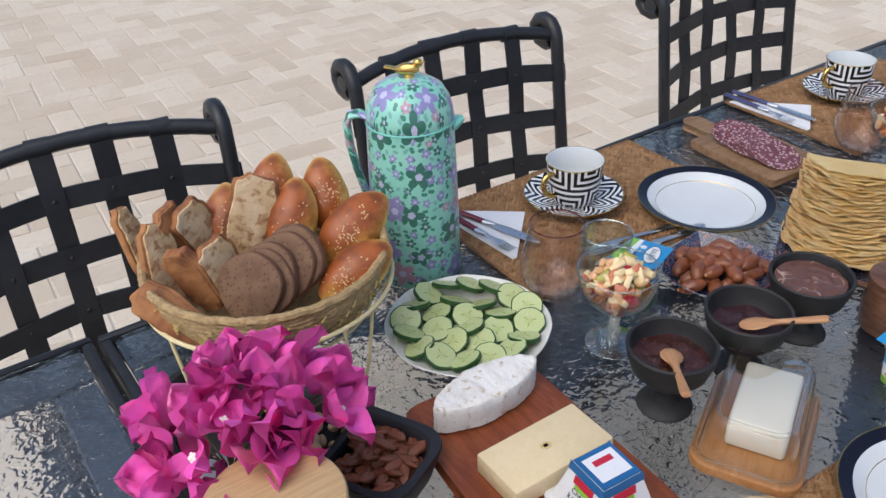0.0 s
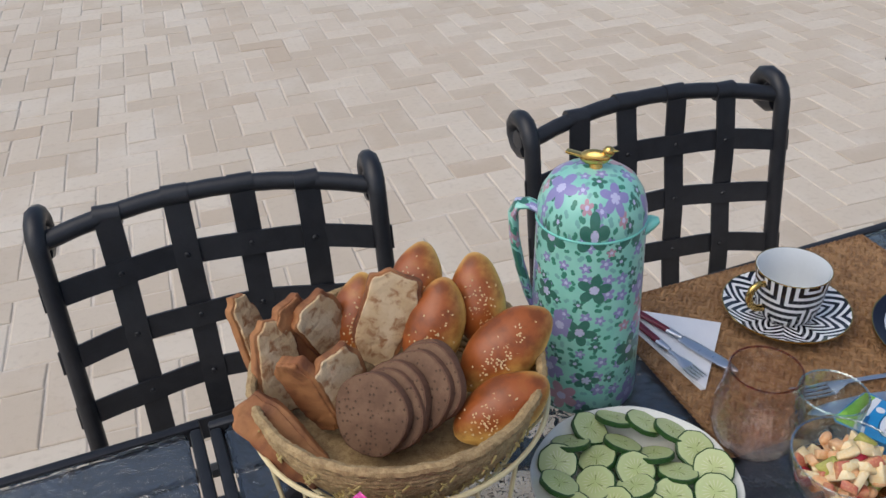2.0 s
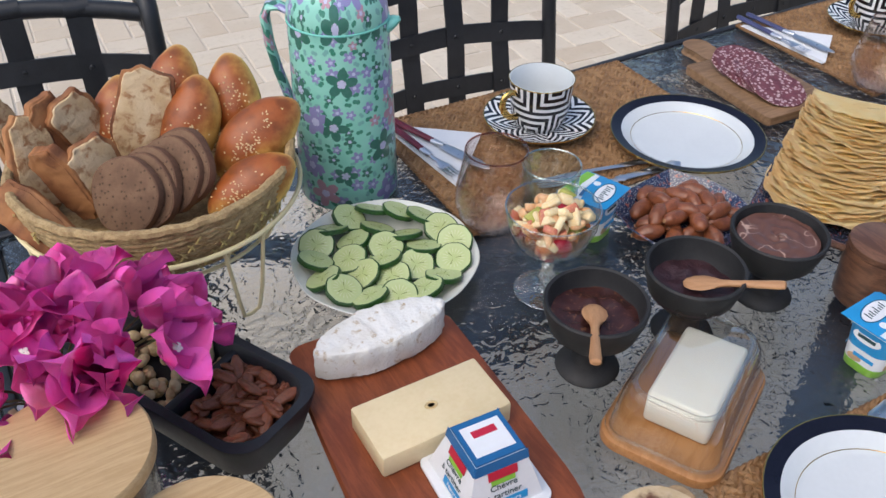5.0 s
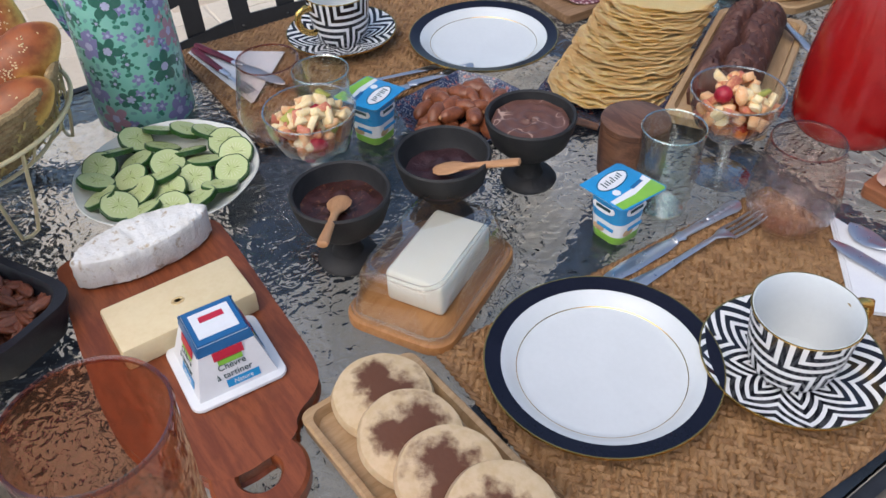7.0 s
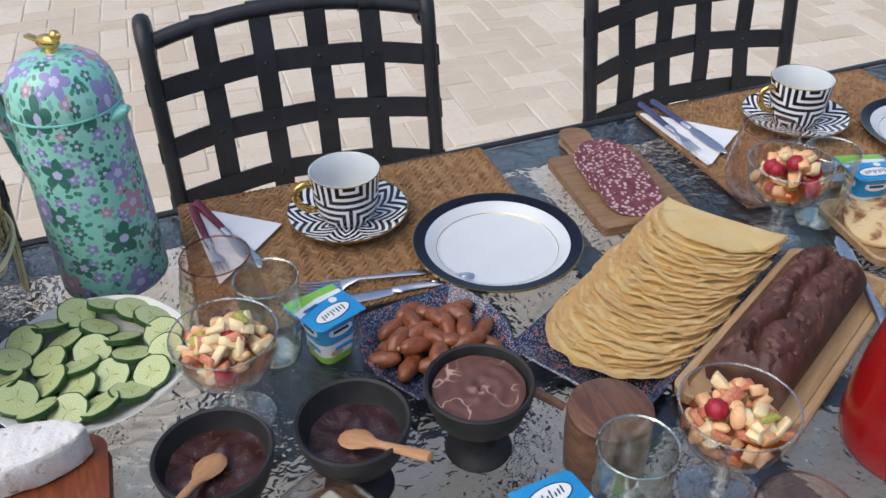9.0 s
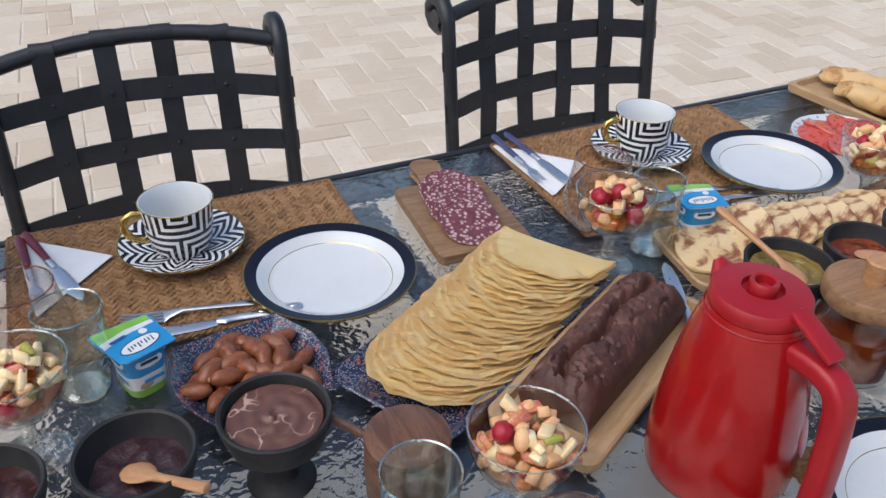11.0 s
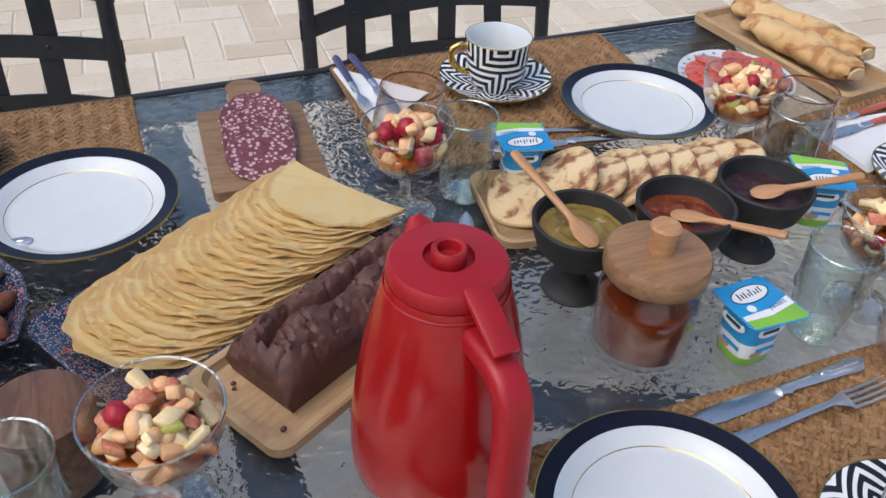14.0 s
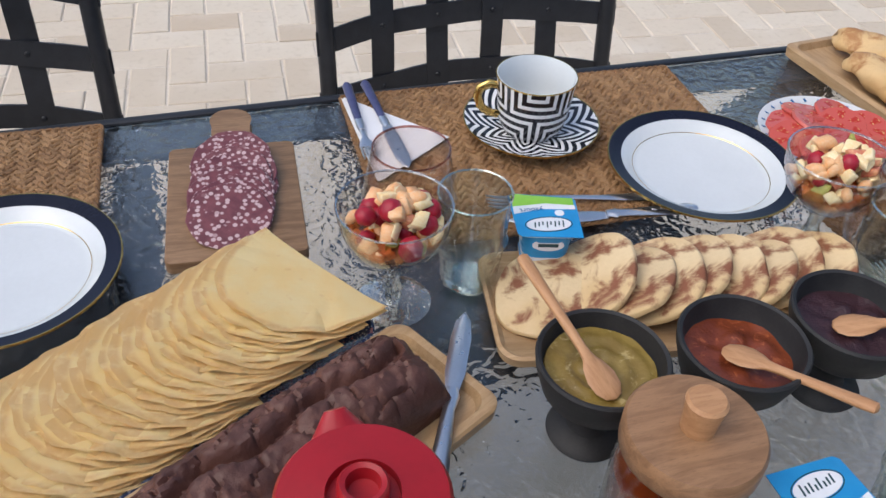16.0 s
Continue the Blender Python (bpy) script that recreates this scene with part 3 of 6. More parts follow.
def tea_cup(m, where):
    s = thing("saucer", m, "saucer with a black and white zigzag print and gold edge", "saucer", "saucers under the cups")
    part("dish", lathe([(0, 0.004), (0.026, 0.004), (0.034, 0.006), (0.06, 0.011), (0.0785, 0.0185), (0.0785, 0.0165), (0.058, 0.0075), (0.034, 0.001), (0.03, 0), (0, 0.001)], 64), ZIGSAUCER, s)
    part("edge_line", lathe([(0.0783, 0.0187), (0.0797, 0.0188), (0.0797, 0.017), (0.0783, 0.0164)], 64), GOLD, s, "gold edge line")
    c = thing("tea_cup", m @ pose(0, 0, 0.0045), "white cup with a black zigzag print and gold handle", "cup", "cups on the saucers")
    part("cup_wall", lathe([(0.0, 0.002), (0.026, 0.002), (0.03, 0.0), (0.033, 0.003), (0.038, 0.012), (0.0415, 0.03), (0.0445, 0.06), (0.046, 0.0715)], 64), ZIGCUP, c)
    part("cup_lining", lathe([(0.0461, 0.0718), (0.0445, 0.0722), (0.043, 0.07), (0.0405, 0.04), (0.037, 0.015), (0.03, 0.0065), (0, 0.005)], 64), CHINA, c, "plain white glazed inside")
    part("rim_line", lathe([(0.0459, 0.0708), (0.0465, 0.0714), (0.0462, 0.0722), (0.0452, 0.0722)], 64), GOLD, c, "gold rim line")
    path = [(0.043, 0, 0.06), (0.054, 0, 0.063), (0.064, 0, 0.058), (0.067, 0, 0.047), (0.062, 0, 0.034), (0.053, 0, 0.026), (0.041, 0, 0.022)]
    part("handle", tube(path, [0.0035, 0.0038, 0.0042, 0.004, 0.0038, 0.0036, 0.0036], 10, flat=1.3), GOLD, c, "gold handle")
    return s, c


s, c = tea_cup(pose(0.863, 0.907, ZM, 0, 0, 182), "")
for x, y, a in ((1.577, 0.894, 172), (0.864, 0.123, -18), (1.556, 0.11, 20), (1.99, 0.49, 100)):
    copy_thing(s, pose(x, y, ZM, 0, 0, a))
    copy_thing(c, pose(x, y, ZM + 0.0045, 0, 0, a))


def flat_profile(pts, z, thick):
    """A flat handled thing: (along, half width, lift) stations."""
    rings = []
    for x, w, dz in pts:
        h = thick
        rings.append([(x, w * math.cos(a), z + dz + h * math.sin(a)) for a in [2 * math.pi * k / 10 for k in range(10)]])
    return stack(rings)


def table_knife(m, length=0.2):
    k = thing("table_knife", m, "silver table knife with an ornate handle", "knife", "table knives")
    part("blade", flat_profile([(0.0, 0.0055, 0), (0.02, 0.0085, 0), (0.07, 0.0095, 0), (0.095, 0.007, 0), (0.106, 0.001, 0)], 0.0016, 0.0011), STEEL, k)
    part("handle", flat_profile([(-0.098, 0.004, 0), (-0.094, 0.0085, 0), (-0.085, 0.0095, 0), (-0.07, 0.0075, 0), (-0.03, 0.0055, 0), (-0.012, 0.005, 0), (-0.008, 0.0075, 0), (-0.004, 0.0055, 0), (0.002, 0.005, 0)], 0.0035, 0.0032), STEEL, k)
    for q in range(5):
        part("ornament", blob(0.006, 0.0028, 0.0012, 2), STEEL, k, m=pose(-0.088 + 0.009 * q, 0, 0.0066))
    return k


def table_fork(m):
    k = thing("table_fork", m, "silver four-tined table fork", "fork", "table forks")
    part("handle", flat_profile([(-0.1, 0.004, 0), (-0.094, 0.0085, 0), (-0.07, 0.0065, 0), (-0.03, 0.0035, 0.002), (0.02, 0.003, 0.006), (0.034, 0.008, 0.004), (0.042, 0.0115, 0.001)], 0.002, 0.0014), STEEL, k)
    for q in range(4):
        y = -0.009 + 0.006 * q
        part("tine", tube([(0.04, y, 0.0028), (0.06, y, 0.0024), (0.08, y, 0.0045), (0.09, y, 0.0075)], [0.0017, 0.0016, 0.0014, 0.0007], 6), STEEL, k)
    return k


kn = table_knife(pose(0.914, 0.304, ZM, 0, 0, 180))
fk = table_fork(pose(0.924, 0.279, ZM, 0, 0, -1.5))
for x, y, a in ((0.868, 0.738, 173), (1.57, 0.283, 181), (1.6, 0.726, 172)):
    copy_thing(kn, pose(x, y, ZM, 0, 0, a))
for x, y, a in ((0.855, 0.767, 172), (1.58, 0.252, 0), (1.57, 0.758, 172), (1.845, 0.50, 100)):
    copy_thing(fk, pose(x, y, ZM, 0, 0, a))

GRIP = {"wine": plain("wine_resin", (0.16, 0.015, 0.03), (0.11, 0.01, 0.022), 0.3, 80, 300, 0.05),
        "blue": plain("blue_resin", (0.06, 0.065, 0.15), (0.045, 0.05, 0.12), 0.3, 80, 300, 0.05),
        "coral": plain("coral_resin", (0.48, 0.1, 0.06), (0.4, 0.08, 0.05), 0.3, 80, 300, 0.05)}


def resin_cutlery(m, tone, fork):
    kind = ("dessert_fork" if fork == 1 else "dessert_spoon") if fork else "dessert_knife"
    k = thing(kind, m, f"small steel {kind.split('_')[1]} with a {tone} resin handle on a napkin", kind.split("_")[1], "resin-handled cutlery on the napkins")
    part("handle", flat_profile([(-0.09, 0.004, 0), (-0.086, 0.0062, 0), (-0.05, 0.0056, 0), (-0.01, 0.0045, 0), (-0.006, 0.004, 0)], 0.0042, 0.0036), GRIP[tone], k, f"{tone} resin handle")
    part("bolster", flat_profile([(-0.008, 0.0048, 0), (0.0, 0.0052, 0), (0.01, 0.0045, 0), (0.014, 0.003, 0)], 0.0042, 0.0034), STEEL, k)
    if fork == 1:
        part("neck", flat_profile([(0.01, 0.0028, 0), (0.03, 0.0025, 0.002), (0.042, 0.008, 0.001), (0.048, 0.009, 0)], 0.004, 0.0012), STEEL, k)
        for q in range(4):
            y = -0.0072 + 0.0048 * q
            part("tine", tube([(0.046, y, 0.004), (0.06, y, 0.0035), (0.072, y, 0.005)], [0.0013, 0.0013, 0.0007], 5), STEEL, k)
    elif fork == 2:
        bm = flat_profile([(0.01, 0.0028, 0), (0.036, 0.0025, 0.003), (0.045, 0.008, 0.001), (0.056, 0.0125, -0.0005), (0.068, 0.0135, -0.0005), (0.08, 0.0095, 0.0015), (0.086, 0.002, 0.003)], 0.004, 0.0014)
        part("bowl", bm, STEEL, k)
    else:
        part("blade", flat_profile([(0.012, 0.006, 0), (0.03, 0.0085, 0), (0.075, 0.0085, 0), (0.09, 0.005, 0), (0.096, 0.001, 0)], 0.0042, 0.0009), STEEL, k)
    return k


def napkin(m, a, b, c3):
    nk = thing("paper_napkin", m, "folded white paper napkin", "napkin", "paper napkins on the place mats")
    bm = bmesh.new()
    for lvl in range(3):
        o = 0.0015 * lvl
        lo = [bm.verts.new((p[0] + o, p[1] - o, 0.0014 * lvl)) for p in (a, b, c3)]
        hi = [bm.verts.new((p[0] + o, p[1] - o, 0.0014 * lvl + 0.0009)) for p in (a, b, c3)]
        bm.faces.new(lo[::-1]), bm.faces.new(hi)
        for k in range(3):
            bm.faces.new((lo[k], lo[(k + 1) % 3], hi[(k + 1) % 3], hi[k]))
    part("folded_sheet", bm, PAPER, nk, smooth=False)
    return nk


ZN = ZM + 0.0046
napkin(pose(0.668, 1.018, ZM), (0, 0), (0.012, -0.185), (0.107, -0.09))
resin_cutlery(pose(0.681, 0.915, ZN, 0, 0, -85), "wine", 1)
resin_cutlery(pose(0.706, 0.928, ZN, 0, 0, -74), "wine", 0)
napkin(pose(1.376, 1.012, ZM), (0, 0), (0.004, -0.175), (0.1, -0.11))
resin_cutlery(pose(1.383, 0.94, ZN, 0, 0, -92), "blue", 1)
resin_cutlery(pose(1.412, 0.94, ZN, 0, 0, -88), "blue", 0)
napkin(pose(1.07, 0.23, ZM), (0, 0), (-0.1, -0.098), (-0.004, -0.205))
resin_cutlery(pose(1.035, 0.108, ZN, 0, 0, 92), "wine", 0)
resin_cutlery(pose(1.062, 0.12, ZN, 0, 0, 87), "wine", 2)
napkin(pose(1.93, 0.66, ZM), (0, 0), (0.0, -0.12), (0.19, -0.01))
resin_cutlery(pose(2.01, 0.653, ZN, 0, 0, 187), "coral", 2)
resin_cutlery(pose(2.01, 0.627, ZN, 0, 0, 185), "coral", 0)


# ---- glassware ----
STEMGLASS = clear("solid_stem_glass", (0.9, 0.94, 0.93), 0.06, 0.22, 1.2, (160, 0.5, 0.002))
FOOTGLASS = clear("foot_glass", (0.95, 0.97, 0.965), 0.03, 0.13, 1.6, (120, 0.4, 0.002))
def coupe(m):
    g = thing("glass_coupe", m, "stemmed clear glass dessert coupe holding fruit salad", "glass bowl", "coupes of fruit salad")
    out = [(0.0, 0.052), (0.012, 0.053), (0.028, 0.06), (0.041, 0.075), (0.048, 0.095), (0.0505, 0.112)]
    part("cup", lathe(out + [(0.0505, 0.1135), (0.0488, 0.1125)] + [(r - 0.0018 if r > 0.002 else 0, z + 0.0022) for r, z in out[::-1] if z < 0.11], 48), GLASS, g)
    part("stem", lathe([(0, 0.002), (0.007, 0.0022), (0.0085, 0.01), (0.0065, 0.015), (0.0095, 0.021), (0.006, 0.03), (0.0075, 0.04), (0.01, 0.047), (0.012, 0.0525), (0, 0.0525)], 24), STEMGLASS, g)
    part("foot", lathe([(0, 0.0045), (0.01, 0.0042), (0.034, 0.0018), (0.035, 0.001), (0.034, 0), (0, 0)], 40), FOOTGLASS, g)
    part("rim", lathe([(0.0498, 0.1118), (0.0508, 0.1126), (0.0502, 0.1142), (0.0488, 0.1136), (0.0498, 0.1118)], 48), STEMGLASS, g)
    return g


cps = [(0.664, 0.616), (1.047, 0.359), (1.353, 0.662), (1.784, 0.64), (1.738, 0.358)]
g = coupe(pose(*cps[0], T))
for q in cps[1:]:
    copy_thing(g, pose(*q, T))

APPLE = plain("pale_apple", (0.74, 0.55, 0.27), (0.78, 0.66, 0.43), 0.45, 90, 400, 0.2, sss=0.15)
APPLESKIN = plain("red_apple_skin", (0.45, 0.1, 0.07), (0.6, 0.3, 0.14), 0.35, 120, 400, 0.1)
BERRY = plain("raspberry", (0.36, 0.012, 0.03), (0.26, 0.006, 0.02), 0.4, 160, 500, 0.5, 0.0008, sss=0.1)
ORANGE = plain("orange_segment", (0.72, 0.36, 0.15), (0.72, 0.47, 0.27), 0.4, 120, 500, 0.3, sss=0.15)
KIWI = plain("kiwi", (0.42, 0.4, 0.09), (0.26, 0.26, 0.05), 0.45, 160, 500, 0.2, sss=0.1)
JUICE = clear("fruit_juice", (0.9, 0.5, 0.26), 0.05, 0.05, 3.0)


def fruit_shapes():
    shapes = []
    rg = random.Random(8)
    for name, mt, dims, kind in (("apple_piece", APPLE, (0.014, 0.011, 0.008), 0), ("apple_piece", APPLE, (0.021, 0.008, 0.007), 0), ("apple_piece", APPLE, (0.012, 0.013, 0.009), 0), ("apple_piece", APPLE, (0.017, 0.012, 0.006), 0), ("apple_piece", APPLE, (0.01, 0.009, 0.009), 0), ("peel_piece", APPLESKIN, (0.016, 0.009, 0.007), 0), ("orange_chunk", ORANGE, (0.015, 0.01, 0.009), 0),
                                 ("raspberry", BERRY, (0.0085, 0.0085, 0.0095), 1), ("orange_piece", ORANGE, (0.016, 0.010, 0.010), 2), ("kiwi_piece", KIWI, (0.017, 0.013, 0.006), 0)):
        if kind == 0:
            bm = box(*dims, 0.0009, 1, -dims[2] / 2)
            sk, tp, wd = rg.uniform(-0.5, 0.5), rg.uniform(-0.4, 0.4), rg.uniform(-32, 32)
            for v in bm.verts:
                v.co.x += sk * v.co.y + tp * v.co.z
                v.co.y *= 1 + wd * v.co.x
                v.co.z *= 1 + 0.7 * wd * v.co.y
        else:
            bm = blob(dims[0] * (1 if kind == 1 else 0.6), dims[1] * (1 if kind == 1 else 0.6), dims[2] * (1 if kind == 1 else 0.55), 3 if kind == 1 else 2)
            if kind == 1:
                for v in bm.verts:
                    v.co *= 1 + 0.13 * abs(math.sin(v.co.z * 750) * math.cos(6 * math.atan2(v.co.y, v.co.x) + 3.14 * math.floor(v.co.z * 240)))
        me = bpy.data.meshes.new(name)
        bm.to_mesh(me)
        bm.free()
        me.materials.append(mt)
        me.shade_smooth()
        me.set_sharp_from_angle(angle=radians(50))
        shapes.append((name, me))
    return shapes


FRUIT = fruit_shapes()


def fruit_salad(m, seed, berries, n=84):
    fs = thing("fruit_salad", m, "chopped apple, orange, kiwi and raspberry salad in a coupe", "fruit salad", "fruit salads in the coupes")
    rg = random.Random(seed)
    part("juice", lathe([(0, 0.056), (0.026, 0.0625), (0.0385, 0.0765), (0.0425, 0.0855), (0, 0.0855)], 36), JUICE, fs)
    weights = [5, 4, 5, 4, 2, 7, 8, 1.3 * berries, 7, 1]
    for k in range(n):
        lvl = k / n
        z = 0.068 + 0.052 * lvl
        rmax = (0.030 + 0.0125 * min(1, lvl * 2.2)) * (1 if lvl < 0.6 else 1 - 0.55 * (lvl - 0.6) / 0.4)
        r = rmax * math.sqrt(rg.uniform(0.05, 1)) * 0.93
        a = rg.uniform(0, 6.283)
        name, me = rg.choices(FRUIT, weights)[0]
        piece(name, me, None, fs, m=pose(r * math.cos(a), r * math.sin(a), z, rg.uniform(-65, 65), rg.uniform(-65, 65), rg.uniform(0, 360)) @ Matrix.Scale(rg.uniform(0.85, 1.2), 4))


for k, q in enumerate(cps):
    fruit_salad(pose(*q, T, 0, 0, 70 * k), 11 + k, (1, 5, 3, 2, 4)[k])


GREENBASE = clear("green_glass_edge", (0.74, 0.93, 0.88), 0.05, 0.24, 1.3, (150, 0.4, 0.002))


def tumbler(m):
    g = thing("tumbler", m, "greenish pressed-glass tumbler with a stepped waist", "glass", "greenish tumblers")
    out = [(0.0, 0.0), (0.023, 0.0), (0.0255, 0.003)]
    for k in range(5):
        z = 0.006 + 0.0085 * k
        out += [(0.0262 + 0.0008 * k, z), (0.0268 + 0.0009 * k, z + 0.003), (0.0262 + 0.0009 * k, z + 0.006)]
    out += [(0.0325, 0.052), (0.0338, 0.056), (0.0318, 0.0605), (0.0322, 0.08), (0.0335, 0.105)]
    inner = [(0.0322, 0.1062), (0.0305, 0.08), (0.0298, 0.06), (0.0268, 0.05), (0.0235, 0.02), (0.02, 0.009), (0, 0.008)]
    part("glass_wall", lathe(out + [(0.033, 0.1062)] + inner, 40), GREENGLASS, g)
    part("thick_base", lathe([(0, 0.001), (0.0225, 0.001), (0.0232, 0.004), (0.019, 0.0078), (0, 0.0078)], 32), GREENBASE, g, "green-tinged thick base")
    part("rim", lathe([(0.0333, 0.1048), (0.0342, 0.1058), (0.0333, 0.1072), (0.032, 0.106), (0.0333, 0.1048)], 40), GREENBASE, g)
    return g


tm = [(0.719, 0.692), (0.95, 0.358), (1.429, 0.673), (1.663, 0.342), (1.804, 0.564)]
g = tumbler(pose(*tm[0], T))
for q in tm[1:]:
    copy_thing(g, pose(*q, T))


ROSEEDGE = clear("rose_glass_edge", (0.75, 0.5, 0.45), 0.03)


def rose_glass(m):
    g = thing("stemless_glass", m, "rose-tinted crackled stemless wine glass", "glass", "rose-tinted stemless glasses")
    out = [(0.0, 0.0), (0.024, 0.0), (0.034, 0.006), (0.043, 0.02), (0.0475, 0.037), (0.046, 0.055), (0.041, 0.08), (0.0365, 0.105)]
    part("glass_wall", lathe(out + [(0.036, 0.1062), (0.0352, 0.105)] + [(r - 0.0014 if r > 0.002 else 0, z + 0.0028) for r, z in out[-2::-1]], 48), ROSEGLASS, g)
    part("rim", lathe([(0.0355, 0.105), (0.0372, 0.1056), (0.0365, 0.1072), (0.0352, 0.1066), (0.0355, 0.105)], 48), ROSEEDGE, g)
    return g


rs = [(0.677, 0.742), (1.027, 0.254), (1.389, 0.742), (1.838, 0.592), (1.718, 0.264)]
g = rose_glass(pose(*rs[0], ZM))
for q in rs[1:]:
    copy_thing(g, pose(*q, ZM))

av = thing("amber_vase", pose(0.336, 0.147, T), "tall amber glass tumbler vase with fine crackle", "vase")
out = [(0.0, 0.0), (0.026, 0.0), (0.028, 0.004), (0.0315, 0.16), (0.0362, 0.322)]
part("glass_wall", lathe(out + [(0.036, 0.3245), (0.0346, 0.322), (0.0298, 0.16), (0.0262, 0.012), (0, 0.01)], 56), AMBERGLASS, av)
part("rim", lathe([(0.0346, 0.3225), (0.0366, 0.3232), (0.036, 0.3252), (0.0344, 0.3245), (0.0346, 0.3225)], 56), ROSEEDGE, av, "darker rose rim")


# ---- carafe ----
cf = thing("floral_carafe", pose(0.567, 0.915, T, 0, 0, -30), "turquoise insulated carafe printed with violet and green flowers", "carafe")
part("body", lathe([(0, 0), (0.06, 0), (0.0625, 0.003), (0.0615, 0.1), (0.0585, 0.22), (0.058, 0.231), (0, 0.231)], 64), FLORAL, cf)
part("lid", lathe([(0.0575, 0.2325), (0.0585, 0.236), (0.0575, 0.247), (0.0535, 0.262), (0.045, 0.276), (0.03, 0.286), (0.012, 0.2895), (0, 0.29), (0, 0.2325)], 64), FLORALDOME, cf, "domed floral lid")
TURQ = plain("turquoise_enamel", (0.2, 0.56, 0.48), (0.17, 0.5, 0.43), 0.28, 40, 200, 0.05, coat=0.2)
part("seam", lathe([(0.0578, 0.2305), (0.0595, 0.2312), (0.0595, 0.2325), (0.0578, 0.2332)], 64), TURQ, cf)
bm = tube([(0.048, 0, 0.217), (0.057, 0, 0.221), (0.065, 0, 0.226), (0.071, 0, 0.2285)], [0.016, 0.0145, 0.011, 0.005], 14, flat=0.55)
part("spout", bm, TURQ, cf, "turquoise pouring lip")
path = [(-0.054, 0, 0.238), (-0.066, 0, 0.244), (-0.078, 0, 0.243), (-0.083, 0, 0.232), (-0.0815, 0, 0.20), (-0.075, 0, 0.165), (-0.066, 0, 0.13), (-0.058, 0, 0.108)]
part("handle", tube(path, [0.01, 0.0105, 0.011, 0.0115, 0.0115, 0.011, 0.0105, 0.01], 12, flat=0.5), FLORALDOME, cf, "curved floral handle")
bird = part("bird_finial", blob(0.0165, 0.008, 0.0085, 3), GOLD, cf, "gold bird figure", m=pose(0, 0, 0.3, 0, -8, -20))
part("head", blob(0.0065, 0.0055, 0.006, 2), GOLD, bird, m=pose(0.0155, 0, 0.007))
part("beak", lathe([(0.002, 0), (0, 0.006)], 8), GOLD, bird, m=pose(0.021, 0, 0.008, 0, 90, 0))
part("tail", box(0.02, 0.008, 0.003, 0.001), GOLD, bird, m=pose(-0.021, 0, 0.002, 0, 14, 0))
part("base", lathe([(0, -0.012), (0.0075, -0.012), (0.006, -0.006), (0, -0.004)], 16), GOLD, bird)

# ---- red vacuum jug ----
rj = thing("vacuum_jug", pose(1.254, 0.336, T, 0, 0, 4), "glossy red plastic vacuum jug with a matt lid", "vacuum jug")
part("body", lathe([(0, 0), (0.063, 0), (0.0665, 0.003), (0.0685, 0.012), (0.0695, 0.03), (0.068, 0.06), (0.0645, 0.095), (0.059, 0.13), (0.0525, 0.16), (0.0465, 0.182), (0.044, 0.1895), (0.043, 0.194), (0, 0.194)], 72), RED, rj)
part("neck_seam", lathe([(0.0452, 0.1868), (0.0456, 0.188), (0.0448, 0.1892), (0.044, 0.188), (0.0452, 0.1868)], 64), REDLID, rj)
part("lid", lathe([(0.0425, 0.1945), (0.0432, 0.198), (0.0425, 0.2055), (0.0405, 0.2085), (0.018, 0.211), (0.0175, 0.2055), (0, 0.2055), (0, 0.1945)], 56), REDLID, rj, "matt red lid")
part("push_button", lathe([(0.0125, 0.206), (0.0125, 0.2165), (0.011, 0.2185), (0.0085, 0.2175), (0.0075, 0.21), (0, 0.209), (0, 0.206)], 32), REDLID, rj, "hollow push button")
part("spout", tube([(0, 0.032, 0.195), (0, 0.042, 0.2), (0, 0.0515, 0.2095)], [0.021, 0.0155, 0.0055], 14, flat=0.6), REDLID, rj)
part("thumb_lever", box(0.0205, 0.05, 0.006, 0.0025), REDLID, rj, m=pose(0, -0.058, 0.1985, 24, 0, 0))
path = [(0, -0.046, 0.1745), (0, -0.06, 0.1755), (0, -0.074, 0.175), (0, -0.086, 0.171), (0, -0.0935, 0.163), (0, -0.0975, 0.15), (0, -0.1, 0.125), (0, -0.1015, 0.1), (0, -0.1025, 0.07), (0, -0.1025, 0.048), (0, -0.102, 0.041)]
rings = []
for k, (_, y, z) in enumerate(path):
    y0, z0 = path[max(0, k - 1)][1:]
    y1, z1 = path[min(len(path) - 1, k + 1)][1:]
    d = Vector((0, y1 - y0, z1 - z0)).normalized()
    nrm = Vector((0, -d.z, d.y))
    w, h = (0.0125, 0.0105) if k < len(path) - 1 else (0.009, 0.007)
    rings.append([Vector((math.copysign(abs(math.cos(a)) ** 0.55, math.cos(a)) * w, y, z)) + nrm * math.copysign(abs(math.sin(a)) ** 0.55, math.sin(a)) * h for a in [2 * math.pi * (q + 0.5) / 20 for q in range(20)]])
part("handle", stack(rings), REDLID, rj, "squared red handle")
# opaque paler red oval, low on the body beside the handle
part("pale_oval", blob(0.011, 0.004, 0.026, 3), plain("glossy_pale_red", (0.4, 0.16, 0.17), (0.34, 0.13, 0.14), 0.12, 40, 200, 0.03, coat=0.4), rj, m=pose(0.031, -0.0585, 0.075, -10, 0, 28))

